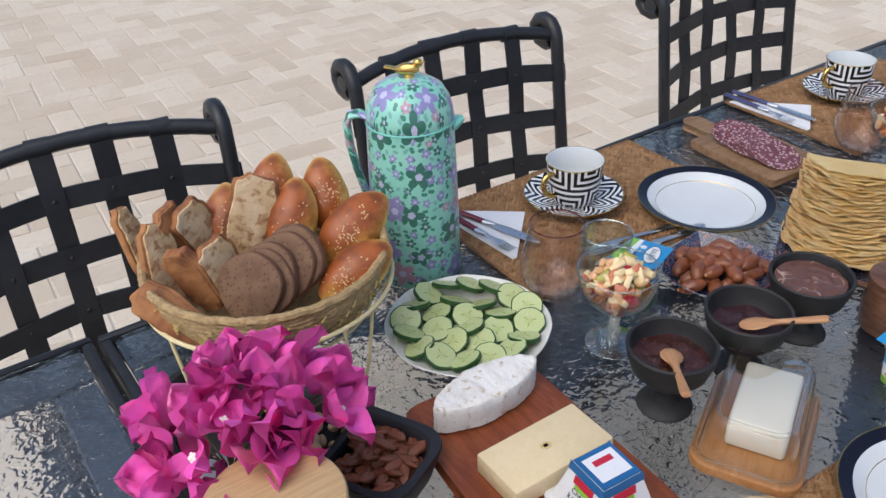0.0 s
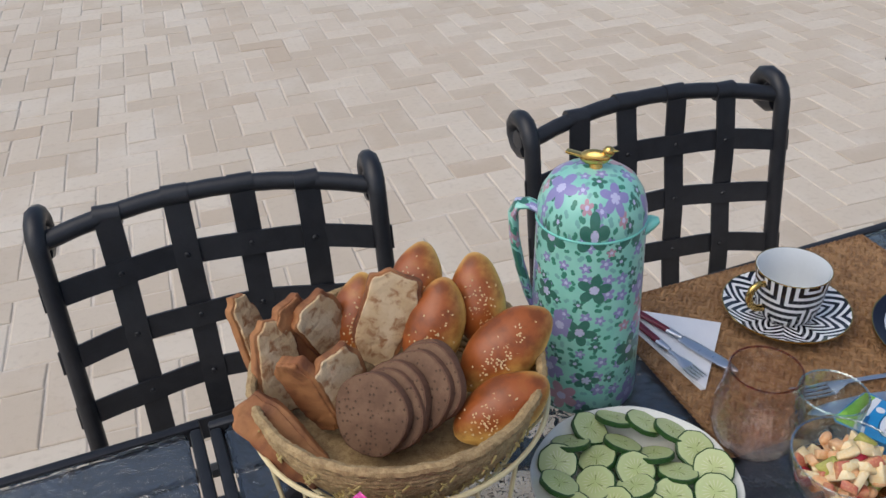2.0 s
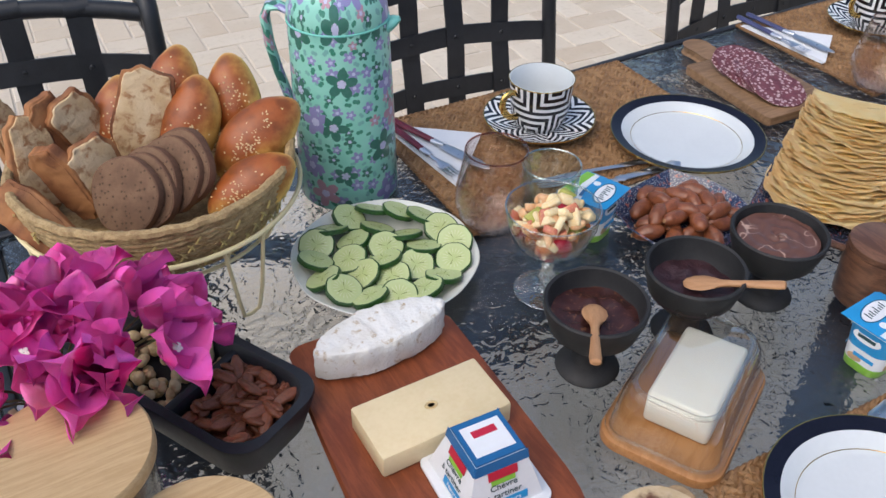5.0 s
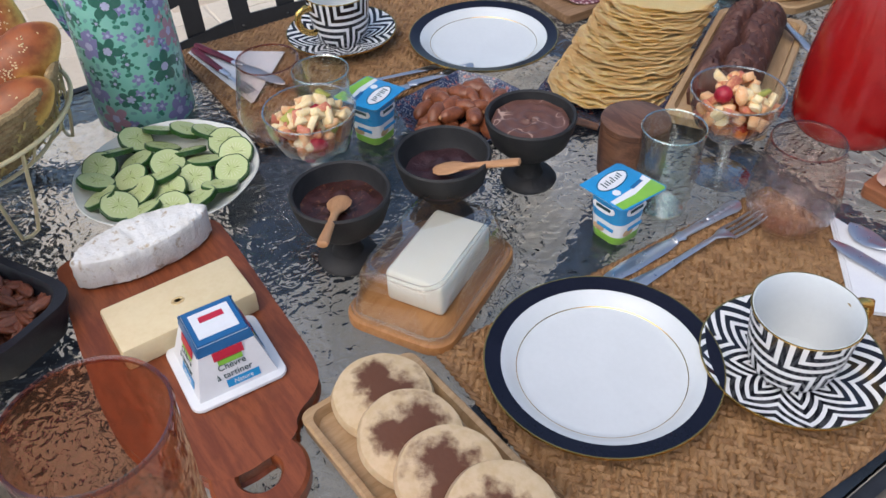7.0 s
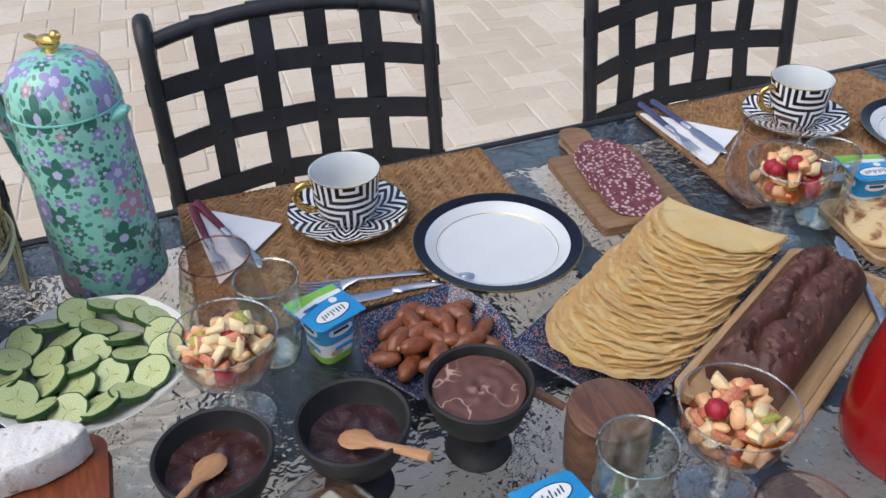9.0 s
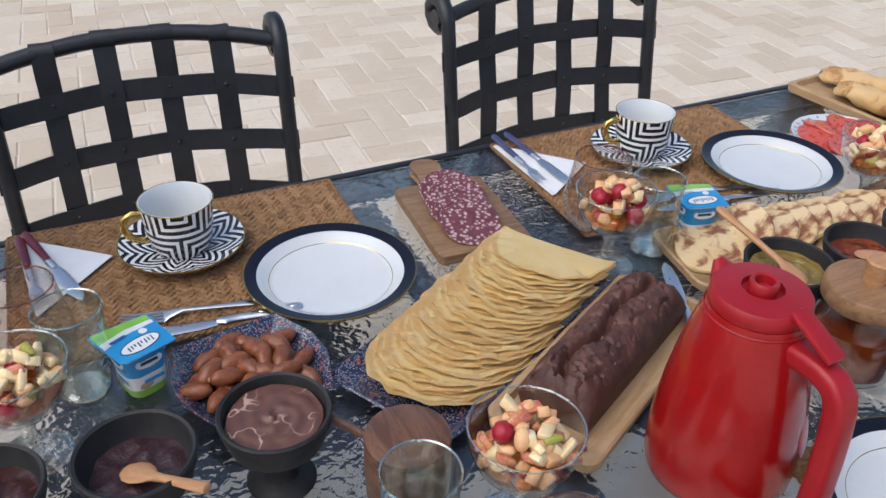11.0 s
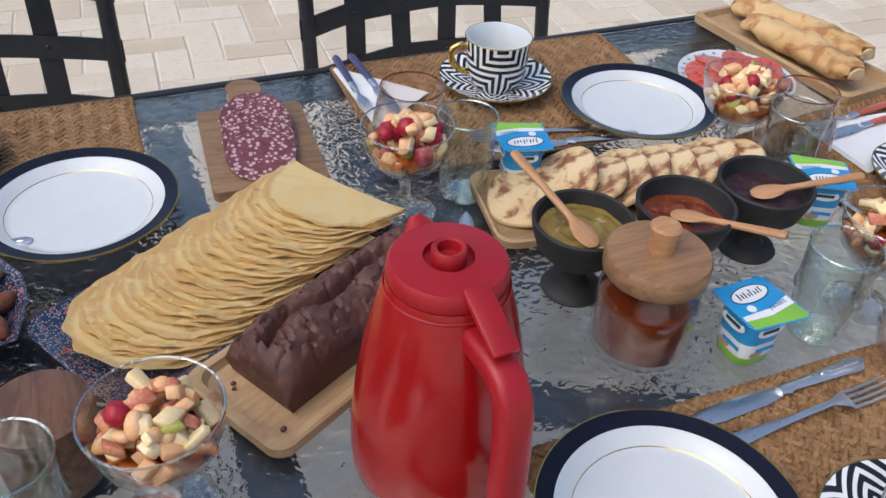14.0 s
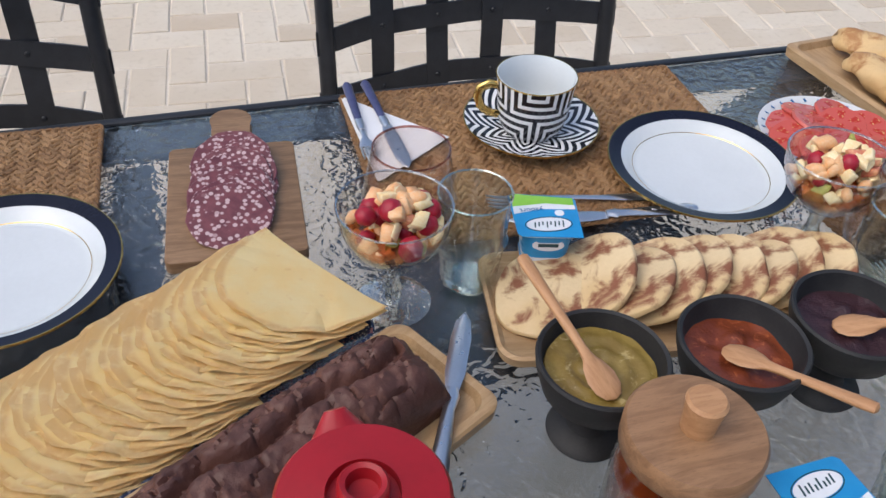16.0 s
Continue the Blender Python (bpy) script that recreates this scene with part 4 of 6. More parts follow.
# ---- honey jar ----
hj = thing("honey_jar", pose(1.489, 0.392, T), "glass jar of dark honey under a turned wooden lid", "jar")
part("jar_wall", lathe([(0, 0), (0.044, 0), (0.0475, 0.004), (0.0478, 0.06), (0.046, 0.072), (0.0415, 0.08), (0.0405, 0.088), (0.039, 0.088), (0.0395, 0.079), (0.0438, 0.071), (0.0456, 0.06), (0.0455, 0.008), (0.042, 0.005), (0, 0.005)], 56), GLASS, hj)
part("honey", lathe([(0, 0.0053), (0.0418, 0.0053), (0.0453, 0.0083), (0.0454, 0.058), (0, 0.058)], 48), plain("dark_honey", (0.14, 0.022, 0.006), (0.2, 0.036, 0.008), 0.12, 15, 60, 0.0, coat=0.2), hj, "dark amber honey")
part("lid", lathe([(0, 0.087), (0.046, 0.087), (0.0482, 0.09), (0.0482, 0.106), (0.046, 0.1095), (0, 0.111)], 56), wood("walnut_lid", (0.33, 0.18, 0.09), (0.22, 0.115, 0.055), (2, 14, 14), 0.5), hj, "turned wooden lid")
part("knob", lathe([(0, 0.11), (0.0115, 0.11), (0.0125, 0.125), (0.014, 0.137), (0.012, 0.1395), (0, 0.14)], 28), SPOONWOOD, hj)

# ---- wooden canister behind the tumbler ----
wc = thing("sugar_pot", pose(0.969, 0.427, T), "dark acacia sugar pot with a flat lid", "pot")
part("pot_wall", lathe([(0, 0), (0.036, 0), (0.038, 0.004), (0.0395, 0.045), (0.0385, 0.066), (0, 0.066)], 48), DARKWOOD, wc)
part("lid", lathe([(0, 0.0665), (0.0385, 0.0665), (0.0392, 0.069), (0.0385, 0.0735), (0.036, 0.075), (0, 0.0755)], 48), DARKWOOD, wc)
part("scoop_handle", tube([(-0.03, 0.028, 0.06), (-0.052, 0.052, 0.068)], [0.004, 0.005], 8), DARKWOOD, wc)


# ---- bread basket ----
def frame_of(x_axis, z_hint, at):
    x = Vector(x_axis).normalized()
    z = Vector(z_hint)
    z = (z - x * z.dot(x)).normalized()
    y = z.cross(x)
    m = Matrix((x, y, z)).transposed().to_4x4()
    m.translation = at
    return m


BK = pose(0.327, 0.876, T, 0, 0, -23.5)
RAFFIA = plain("raffia", (0.46, 0.33, 0.16), (0.26, 0.165, 0.075), 0.7, 130, 500, 0.8, 0.0012)
RAFFIAPALE = plain("pale_raffia_stitch", (0.52, 0.4, 0.14), (0.42, 0.33, 0.16), 0.7, 60, 300, 0.4)
bk = thing("bread_basket", BK, "round coiled raffia basket on a cream wire stand", "basket")
for k in range(12):
    f = k / 11
    r, z = 0.118 + 0.026 * math.sin(f * 1.5), 0.076 + 0.066 * f
    bm = tube([((r + 0.0006 * math.sin(23 * a + k)) * math.cos(a), (r + 0.0006 * math.sin(23 * a + k)) * math.sin(a), z + 0.0006 * math.sin(31 * a + k)) for a in [2 * math.pi * q / 180 for q in range(180)]], 0.0038 if k < 11 else 0.0055, 8, True)
    bm.normal_update()
    for v in bm.verts:
        v.co += v.normal * 0.0006 * math.sin(90 * math.atan2(v.co.y, v.co.x) + 900 * v.co.z)
    part("coil", bm, RAFFIA, bk)
bm = bmesh.new()
for q in range(110):
    a, f = 2 * math.pi * q / 110, (q % 5) / 5
    for k in (0, 1):
        f2 = min(1, f * 0.8 + 0.12 * k)
        r, z = 0.1245 + 0.026 * math.sin(f2 * 1.5), 0.076 + 0.066 * f2
        a2 = a + 0.025 * (1 if k else -1)
        mm = frame_of((-math.sin(a), math.cos(a), 1.2 if k else -1.2), (math.cos(a), math.sin(a), 0), (r * math.cos(a2), r * math.sin(a2), z))
        bmesh.ops.create_cube(bm, size=1, matrix=mm @ Matrix.Diagonal((0.009, 0.0016, 0.0016, 1)))
tagged(part("stitching", bm, RAFFIAPALE, bk, "yellow zigzag stitching", smooth=False), "yellow zigzag raffia stitching round the rim", kind="stuff")
part("basket_floor", lathe([(0, 0.07), (0.118, 0.07), (0.118, 0.076), (0, 0.076)], 48), RAFFIA, bk)
circle = [2 * math.pi * q / 72 for q in range(72)]
part("stand_ring", tube([(0.151 * math.cos(a), 0.151 * math.sin(a), 0.104) for a in circle], 0.0026, 8, True), CREAMWIRE, bk, "cream wire ring")
part("stand_ring", tube([(0.122 * math.cos(a), 0.122 * math.sin(a), 0.066) for a in circle], 0.0022, 8, True), CREAMWIRE, bk, "cream wire ring")
for d in (-130, -50, 40, 130):
    pts = []
    for da, r, z in ((-9, 0.151, 0.104), (-6, 0.146, 0.035), (-4, 0.142, 0.006), (0, 0.141, 0.0026), (4, 0.142, 0.006), (6, 0.146, 0.035), (9, 0.151, 0.104)):
        a = radians(d + da)
        pts.append((r * math.cos(a), r * math.sin(a), z))
    part("wire_leg", tube(pts, 0.0022, 7), CREAMWIRE, bk)
for k in range(16):
    a = 2 * math.pi * (k + 0.5) / 16
    part("stay", tube([(0.151 * math.cos(a), 0.151 * math.sin(a), 0.104), (0.138 * math.cos(a), 0.138 * math.sin(a), 0.08), (0.122 * math.cos(a), 0.122 * math.sin(a), 0.066)], 0.0015, 5), CREAMWIRE, bk)

CRUST = bread_material("golden_crust", (0.33, 0.085, 0.018), (0.8, 0.5, 0.13))
SESAME = plain("sesame", (0.72, 0.55, 0.3), (0.6, 0.42, 0.2), 0.5)
RYE = slice_material("dark_rye_crumb", (0.2, 0.115, 0.066), (0.13, 0.07, 0.04), (0.04, 0.02, 0.011), 190)
RYECRUST = plain("rye_crust", (0.16, 0.08, 0.046), (0.11, 0.052, 0.03), 0.8, 60, 300, 0.5, 0.001)
CRUMB = patchy("pale_crumb", (0.66, 0.5, 0.31), (0.56, 0.38, 0.2), (0.3, 0.13, 0.05), 85, 0.5, 0.7, 240, 0.85, 1.0)
TOAST = patchy("toasted_crust", (0.44, 0.2, 0.075), (0.26, 0.09, 0.032), (0.1, 0.032, 0.014), 26, 0.4, 0.75)


def bread_roll(at, axis, size=1.0, seed=0.0):
    m = BK @ frame_of(axis, (0.1, -0.75, 0.6), at)
    r = thing("bread_roll", m, "glossy oval milk roll sprinkled with sesame", "bread roll", "rolls in the basket")
    bm = bmesh.new()
    bmesh.ops.create_uvsphere(bm, u_segments=32, v_segments=20, radius=1.0, matrix=Matrix.Rotation(radians(90), 4, "Y"))
    for v in bm.verts:
        x, y, z = v.co
        k = 1 - 0.18 * abs(x) ** 3
        v.co = Vector((0.054 * size * x * (1.02 - 0.05 * z), 0.031 * size * y * k, (0.026 if z > 0 else 0.02) * size * z * k))
    bm.normal_update()
    rough_up(bm, 0.002, 35, seed)
    part("crust", bm, CRUST, r)
    rg = random.Random(int(seed * 10) + 3)
    bm = bmesh.new()
    for q in range(70):
        x, y = rg.gauss(-0.008, 0.017), rg.gauss(0, 0.008)
        zz = 1 - (x / (0.054 * size)) ** 2 - (y / (0.031 * size)) ** 2
        if zz < 0.1:
            continue
        bmesh.ops.create_icosphere(bm, subdivisions=1, radius=1, matrix=pose(x, y, 0.0258 * size * math.sqrt(zz), 0, 0, rg.uniform(0, 180)) @ Matrix.Diagonal((0.0014, 0.0009, 0.0007, 1)))
    tagged(part("sesame", bm, SESAME, r), kind="stuff")


for k, (at, axis, size) in enumerate((((-0.045, 0.07, 0.148), (0.12, 0.45, 0.85), 0.9), ((0.014, 0.092, 0.168), (0.25, 0.45, 0.8), 0.94), ((0.036, 0.045, 0.15), (0.3, 0.45, 0.85), 1.0),
                                      ((0.083, 0.08, 0.16), (-0.12, 0.45, 0.85), 0.94), ((0.108, 0.015, 0.146), (0.8, 0.4, 0.55), 1.06), ((0.103, -0.045, 0.122), (0.8, 0.25, 0.4), 0.96))):
    bread_roll(at, axis, size, 1.3 * k)


def rye_slice(k):
    at = (-0.02 + (0.0125 + 0.0025 * math.sin(2.3 * k)) * k, -0.06 + 0.0078 * k, 0.13 + 0.0015 * k + 0.004 * math.sin(5 * k))
    sl = thing("rye_slice", BK @ frame_of((0.8 - 0.02 * k, -0.42 - 0.03 * k, 0.0), (-0.42 - 0.04 * k, -0.8 + 0.03 * k, 0.5), at), "dark brown rye bread slice", "bread slice", "rye slices in the basket")
    prof = []
    for q in range(40):
        a = 2 * math.pi * q / 40
        prof.append((0.04 * math.cos(a) * (1 + 0.05 * math.sin(3 * a + 1.9 * k)), 0.0415 * math.sin(a) * (1 - 0.06 * (math.sin(a) < -0.5)) * (1 + 0.015 * math.sin(5 * a))))
    part("crumb_face", slab([(0.965 * x, 0.965 * y) for x, y in prof], -0.0042, 0.0062, 0.0008), RYE, sl)
    part("crust", slab(prof, -0.005, 0.0055, 0.001), RYECRUST, sl, "darker crust")


for k in range(6):
    rye_slice(k)


def flat_wedge(at, axis, normal, lx, ly, thick, face):
    w = thing("flatbread_piece", BK @ frame_of(axis, normal, at), "toasted flatbread piece with a torn pale crumb", "flatbread", "flatbread pieces in the basket")
    prof = []
    for q in range(44):
        a = 2 * math.pi * q / 44
        c, s = math.cos(a), math.sin(a)
        prof.append((lx * math.copysign(abs(c) ** 0.6, c) + 0.0016 * math.sin(9 * a), ly * math.copysign(abs(s) ** 0.62, s) * (1 - 0.22 * c) + 0.0014 * math.cos(7 * a)))
    thick *= 0.75
    bm = slab(prof, -thick / 2, thick / 2, 0.0015)
    bm.normal_update()
    rough_up(bm, 0.0014, 120, at[0] * 90)
    part("crust", bm, TOAST, w)
    bm = slab([(0.97 * x, 0.86 * y - 0.001) for x, y in prof], -thick * 0.1, thick / 2 + 0.0022, 0.001)
    bmesh.ops.triangulate(bm, faces=[f for f in bm.faces if len(f.verts) > 4])
    bmesh.ops.subdivide_edges(bm, edges=bm.edges[:], cuts=3, use_grid_fill=True)
    bm.normal_update()
    rough_up(bm, 0.0011, 190, at[1] * 80)
    part("crumb", bm, CRUMB if face else TOAST, w, "pale torn crumb" if face else "")


for a in (((-0.153, 0.035, 0.152), (-0.25, 0.1, 0.95), (0.9, -0.5, 0.3), 0.05, 0.018, 0.014, True), ((-0.122, 0.0, 0.142), (-0.12, 0.3, 0.95), (0.75, -0.7, 0.2), 0.05, 0.026, 0.014, True),
          ((-0.1, 0.035, 0.155), (0.3, 0.1, -0.9), (0.6, -0.6, 0.5), 0.045, 0.022, 0.014, False), ((-0.078, 0.045, 0.155), (0.35, 0.2, -0.9), (0.5, -0.7, 0.5), 0.042, 0.026, 0.014, True),
          ((-0.105, -0.075, 0.112), (0.75, -0.4, -0.6), (-0.1, -0.7, 0.7), 0.055, 0.022, 0.02, False), ((-0.083, -0.03, 0.132), (0.45, -0.1, -0.9), (-0.5, -0.7, 0.35), 0.045, 0.022, 0.016, False),
          ((-0.052, -0.02, 0.135), (0.3, 0.0, -0.9), (0.5, -0.7, 0.6), 0.04, 0.026, 0.014, True), ((-0.014, 0.045, 0.165), (-0.35, -0.3, -0.9), (0.25, -0.8, 0.45), 0.052, 0.029, 0.014, True)):
    flat_wedge(*a)

# ---- cucumber plate ----
GLAZEWHITE = plain("cream_glaze", (0.72, 0.73, 0.68), (0.66, 0.67, 0.63), 0.2, 40, 200, 0.05, coat=0.2)
cp = thing("cucumber_plate", pose(0.529, 0.741, T), "round pale china plate covered with cucumber slices", "plate")
part("plate_body", lathe([(0, 0.004), (0.07, 0.004), (0.08, 0.007), (0.095, 0.015), (0.106, 0.0205), (0.107, 0.0195), (0.097, 0.0125), (0.08, 0.003), (0.07, 0), (0, 0)], 64, 0.008), GLAZEWHITE, cp)


def cucumber_flesh():
    n = Nodes("cucumber_flesh")
    x, y, z = n.xyz()
    r = n.m("SQRT", n.m("ADD", n.m("MULTIPLY", x, x), n.m("MULTIPLY", y, y)))
    th = n.m("ARCTAN2", y, x)
    col = n.mix(n.ramp(r, 0.006, 0.019), (0.43, 0.5, 0.22), (0.47, 0.54, 0.27))
    seed = n.m("MULTIPLY", n.ramp(n.m("SINE", n.m("MULTIPLY", th, 18.0)), 0.2, 0.9), n.m("MULTIPLY", n.ramp(r, 0.004, 0.007), n.m("SUBTRACT", 1.0, n.ramp(r, 0.011, 0.014))))
    col = n.mix(n.m("MULTIPLY", seed, 0.6), col, (0.6, 0.62, 0.4))
    star = n.m("MULTIPLY", n.ramp(n.m("COSINE", n.m("MULTIPLY", th, 3.0)), 0.93, 1.0), n.m("LESS_THAN", r, 0.009))
    col = n.mix(n.m("MULTIPLY", star, 0.8), col, (0.16, 0.2, 0.06))
    n.bump(n.noise(300, 3), 0.2, 0.0005)
    return n.done(col, 0.25, sss=0.1)


FLESH = cucumber_flesh()
PEEL = plain("cucumber_peel", (0.012, 0.05, 0.01), (0.03, 0.09, 0.02), 0.35, 120, 400, 0.3)


def cucumber_slice(m):
    sl = thing("cucumber_slice", m, "fresh cucumber slice with dark green peel", "cucumber slice", "cucumber slices on the plate")
    part("flesh", lathe([(0, -0.0026), (0.0198, -0.0026), (0.0198, 0.003), (0, 0.003)], 28, 0.012), FLESH, sl)
    part("peel", lathe([(0.0196, -0.0028), (0.0209, -0.0023), (0.0211, 0.0025), (0.0196, 0.0032)], 28, 0.022), PEEL, sl, "dark green peel")
    return sl


sl = None
rg = random.Random(4)
for ring, n, r0, tilt, z0, ph in ((0, 16, 0.081, 21, 0.0205, 0.1), (1, 8, 0.045, 20, 0.0185, 0.5), (2, 2, 0.012, -14, 0.02, 1.0)):
    for k in range(n):
        a = 2 * math.pi * k / n + ph
        m = pose(0.529, 0.741, T) @ Matrix.Rotation(a, 4, "Z") @ pose(r0 + rg.uniform(-0.004, 0.003), 0, z0 + rg.uniform(0, 0.003), tilt + rg.uniform(-5, 7), -9 + rg.uniform(-6, 6), rg.uniform(0, 360))
        if sl is None:
            sl = cucumber_slice(m)
        else:
            copy_thing(sl, m)

# ---- bougainvillea ----
BRACT = Nodes("bougainvillea_bract")
v = BRACT.noise(70, 4)
BRACT.bump(BRACT.noise(160, 3, (1, 3, 1)), 0.35, 0.0012)
c1 = BRACT.mix(BRACT.ramp(v, 0.3, 0.7), (0.95, 0.13, 0.53), (0.86, 0.11, 0.56))
c1 = BRACT.mix(BRACT.m("MULTIPLY", BRACT.random(), 0.4), c1, (0.92, 0.14, 0.5))
BRACT = BRACT.done(c1, 0.6, sss=0.25)
STEMGREEN = plain("green_stem", (0.1, 0.13, 0.05), (0.14, 0.08, 0.04), 0.6)
PETAL = plain("tiny_white_flower", (0.8, 0.76, 0.7), (0.72, 0.62, 0.6), 0.5)
fl = thing("bougainvillea_posy", pose(0.2, 0.615, T), "posy of magenta bougainvillea in a small wood and white vase", "flowers")
part("vase", slab(outline_rect(0.05, 0.05, 0.006), 0.0, 0.085, 0.003), plain("white_ceramic", (0.6, 0.63, 0.68), (0.54, 0.57, 0.62), 0.4, 40, 200, 0.1), fl, "white square vase", m=pose(-0.035, 0.015, 0, 0, 0, 20))
part("wood_panel", box(0.006, 0.046, 0.082, 0.001), PALEWOOD, fl, "pale wood side panel", m=pose(-0.035, 0.015, 0, 0, 0, 20) @ pose(-0.029, 0, 0.001))


def bract_mesh(seed):
    rg = random.Random(seed)
    bm = bmesh.new()
    rows = []
    n, w = 9, 5
    for i in range(n):
        t = i / (n - 1)
        half = 0.0185 * math.sin(math.pi * min(1, t * 0.86 + 0.1)) ** 0.75 * (1 - 0.35 * t ** 3) if t < 1 else 0.0004
        row = []
        for j in range(w):
            s = -1 + 2 * j / (w - 1)
            x = 0.043 * t
            y = half * s
            z = 0.008 * math.sin(2.2 * t + seed) + 0.007 * s * s * (0.6 + t) - 0.0015 * (1 - abs(s)) + 0.0022 * math.sin(9 * t + 3 * s + seed)
            row.append(bm.verts.new((x, y, z)))
        rows.append(row)
    for a, b in zip(rows, rows[1:]):
        for j in range(w - 1):
            bm.faces.new((a[j], a[j + 1], b[j + 1], b[j]))
    bmesh.ops.solidify(bm, geom=bm.faces[:], thickness=0.0005)
    me = bpy.data.meshes.new("bract")
    bm.to_mesh(me)
    bm.free()
    me.materials.append(BRACT)
    me.shade_smooth()
    return me


BR = [bract_mesh(k) for k in range(5)]
bm = blob(0.0022, 0.0022, 0.0022, 1)
for k in range(5):
    a = 2 * math.pi * k / 5
    bmesh.ops.create_icosphere(bm, subdivisions=1, radius=1, matrix=pose(0.003 * math.cos(a), 0.003 * math.sin(a), 0.001) @ Matrix.Diagonal((0.0022, 0.0022, 0.001, 1)))
WF = bpy.data.meshes.new("floret")
bm.to_mesh(WF)
bm.free()
WF.materials.append(PETAL)
rg = random.Random(21)
for k in range(40):
    u = rg.uniform(-0.25, 1)
    a = 2.399 * k
    s = math.sqrt(max(0, 1 - u * u))
    d = Vector((s * math.cos(a), s * math.sin(a), u))
    c = Vector((-0.008 + 0.078 * d.x, 0.005 + 0.069 * d.y, 0.122 + 0.047 * d.z))
    if k % 9 == 0:
        c = Vector((-0.085 + rg.uniform(-0.02, 0.03), -0.05 + rg.uniform(-0.025, 0.02), 0.11 + rg.uniform(-0.02, 0.015)))
    out = (d + Vector((rg.uniform(-0.4, 0.4), rg.uniform(-0.4, 0.4), 0.35))).normalized()
    base = out.to_track_quat("Z", "Y").to_matrix().to_4x4()
    base.translation = c
    for q in range(3):
        piece("bract", BR[(k + q) % 5], None, fl, m=base @ pose(0, 0, 0, 0, -42 + rg.uniform(-18, 18), 120 * q + rg.uniform(-20, 20)) @ Matrix.Scale(rg.uniform(0.85, 1.25), 4))
    if k % 3 == 0:
        piece("floret", WF, None, fl, m=base @ pose(0.003, 0, 0.017))
    if k % 2 == 0:
        part("stem", tube([(-0.035, 0.015, 0.08), tuple(c * 0.5 + Vector((-0.018, 0.008, 0.045))), tuple(c)], 0.0011, 5), STEMGREEN, fl)


# ---- canisters with bamboo lids ----
OATS = patchy("granola", (0.42, 0.3, 0.18), (0.3, 0.19, 0.1), (0.14, 0.08, 0.04), 140, 0.5, 0.62, 400)
def canister(x, y, h):
    ca = thing("glass_canister", pose(x, y, T), "glass canister of granola with a bamboo lid", "canister", "canisters with bamboo lids")
    part("jar_wall", lathe([(0, 0), (0.053, 0), (0.055, 0.003), (0.055, h - 0.014), (0.0525, h - 0.014), (0.0525, 0.005), (0, 0.005)], 56), GLASS, ca)
    part("filling", lathe([(0, 0.0055), (0.052, 0.0055), (0.052, h - 0.035), (0.02, h - 0.03), (0, h - 0.028)], 40), OATS, ca, "toasted granola")
    part("lid", lathe([(0, h - 0.0138), (0.059, h - 0.0138), (0.06, h - 0.012), (0.06, h - 0.002), (0.0585, h), (0, h)], 64), BAMBOO, ca, "pale bamboo lid")


canister(0.163, 0.51, 0.15)
canister(0.222, 0.413, 0.118)

# ---- nut tray ----
BLACKWOOD = plain("black_stained_wood", (0.014, 0.014, 0.017), (0.022, 0.022, 0.026), 0.45, 50, 300, 0.3)
NT = pose(0.256, 0.694, T, 0, 0, 116.8)
nt = thing("nut_tray", NT, "black three-part wooden tray of nuts", "tray")
o = outline_rect(0.335, 0.112, 0.03)
part("tray_base", slab([(0.93 * x, 0.85 * y) for x, y in o], 0.0, 0.014, 0.003), BLACKWOOD, nt)
def wall_rings(o, z0, z1, flare, thick):
    rings = []
    for k, z in ((1 - flare, z0), (1.0, z1 - 0.003), (0.995, z1)):
        rings.append([(x * k, y * (1 - (1 - k) * 2.2), z) for x, y in o])
    for dx, z in ((thick, z1), (thick + 0.003, z1 - 0.004), (thick + 0.012, z0 + 0.006)):
        rings.append([(x - math.copysign(min(dx, abs(x)), x), y - math.copysign(min(dx, abs(y)), y), z) for x, y in o])
    return rings
part("tray_wall", stack(wall_rings(o, 0.002, 0.046, 0.07, 0.009), False, False), BLACKWOOD, nt)
for x in (-0.062, 0.05):
    part("divider", box(0.01, 0.09, 0.03, 0.003, 2, 0.01), BLACKWOOD, nt, m=pose(x, 0, 0))
PECAN = plain("pecan", (0.27, 0.085, 0.038), (0.14, 0.04, 0.018), 0.36, 120, 500, 0.6, 0.001, tint=0.3)
CASHEW = plain("shelled_nut", (0.58, 0.43, 0.24), (0.48, 0.34, 0.17), 0.5, 120, 400, 0.3, tint=0.12)
def nut_mesh(name, mt, dims, groove):
    bm = blob(*dims, 3)
    for v in bm.verts:
        if groove:
            v.co.z *= 1 - 0.45 * math.exp(-(v.co.y / 0.0016) ** 2) - 0.12 * abs(math.sin(v.co.x * 600))
            v.co.y *= 1 - 0.1 * math.sin(v.co.x * 500)
        else:
            v.co.y += 12 * v.co.x ** 2
    me = bpy.data.meshes.new(name)
    bm.to_mesh(me)
    bm.free()
    me.materials.append(mt)
    me.shade_smooth()
    return me
PN, CN = nut_mesh("pecan_half", PECAN, (0.0135, 0.0062, 0.0045), True), nut_mesh("nut_kernel", CASHEW, (0.007, 0.0052, 0.005), False)
rg = random.Random(9)
for k in range(86):
    piece("pecan_half", PN, None, nt, m=pose(rg.uniform(-0.145, -0.076), rg.uniform(-0.04, 0.04), 0.018 + 0.024 * k / 86, rg.uniform(-35, 35), rg.uniform(-30, 30), rg.uniform(0, 360)))
for k in range(70):
    piece("nut_kernel", CN, None, nt, m=pose(rg.uniform(-0.05, 0.038), rg.uniform(-0.04, 0.04), 0.018 + 0.02 * k / 70, rg.uniform(-60, 60), rg.uniform(-60, 60), rg.uniform(0, 360)))


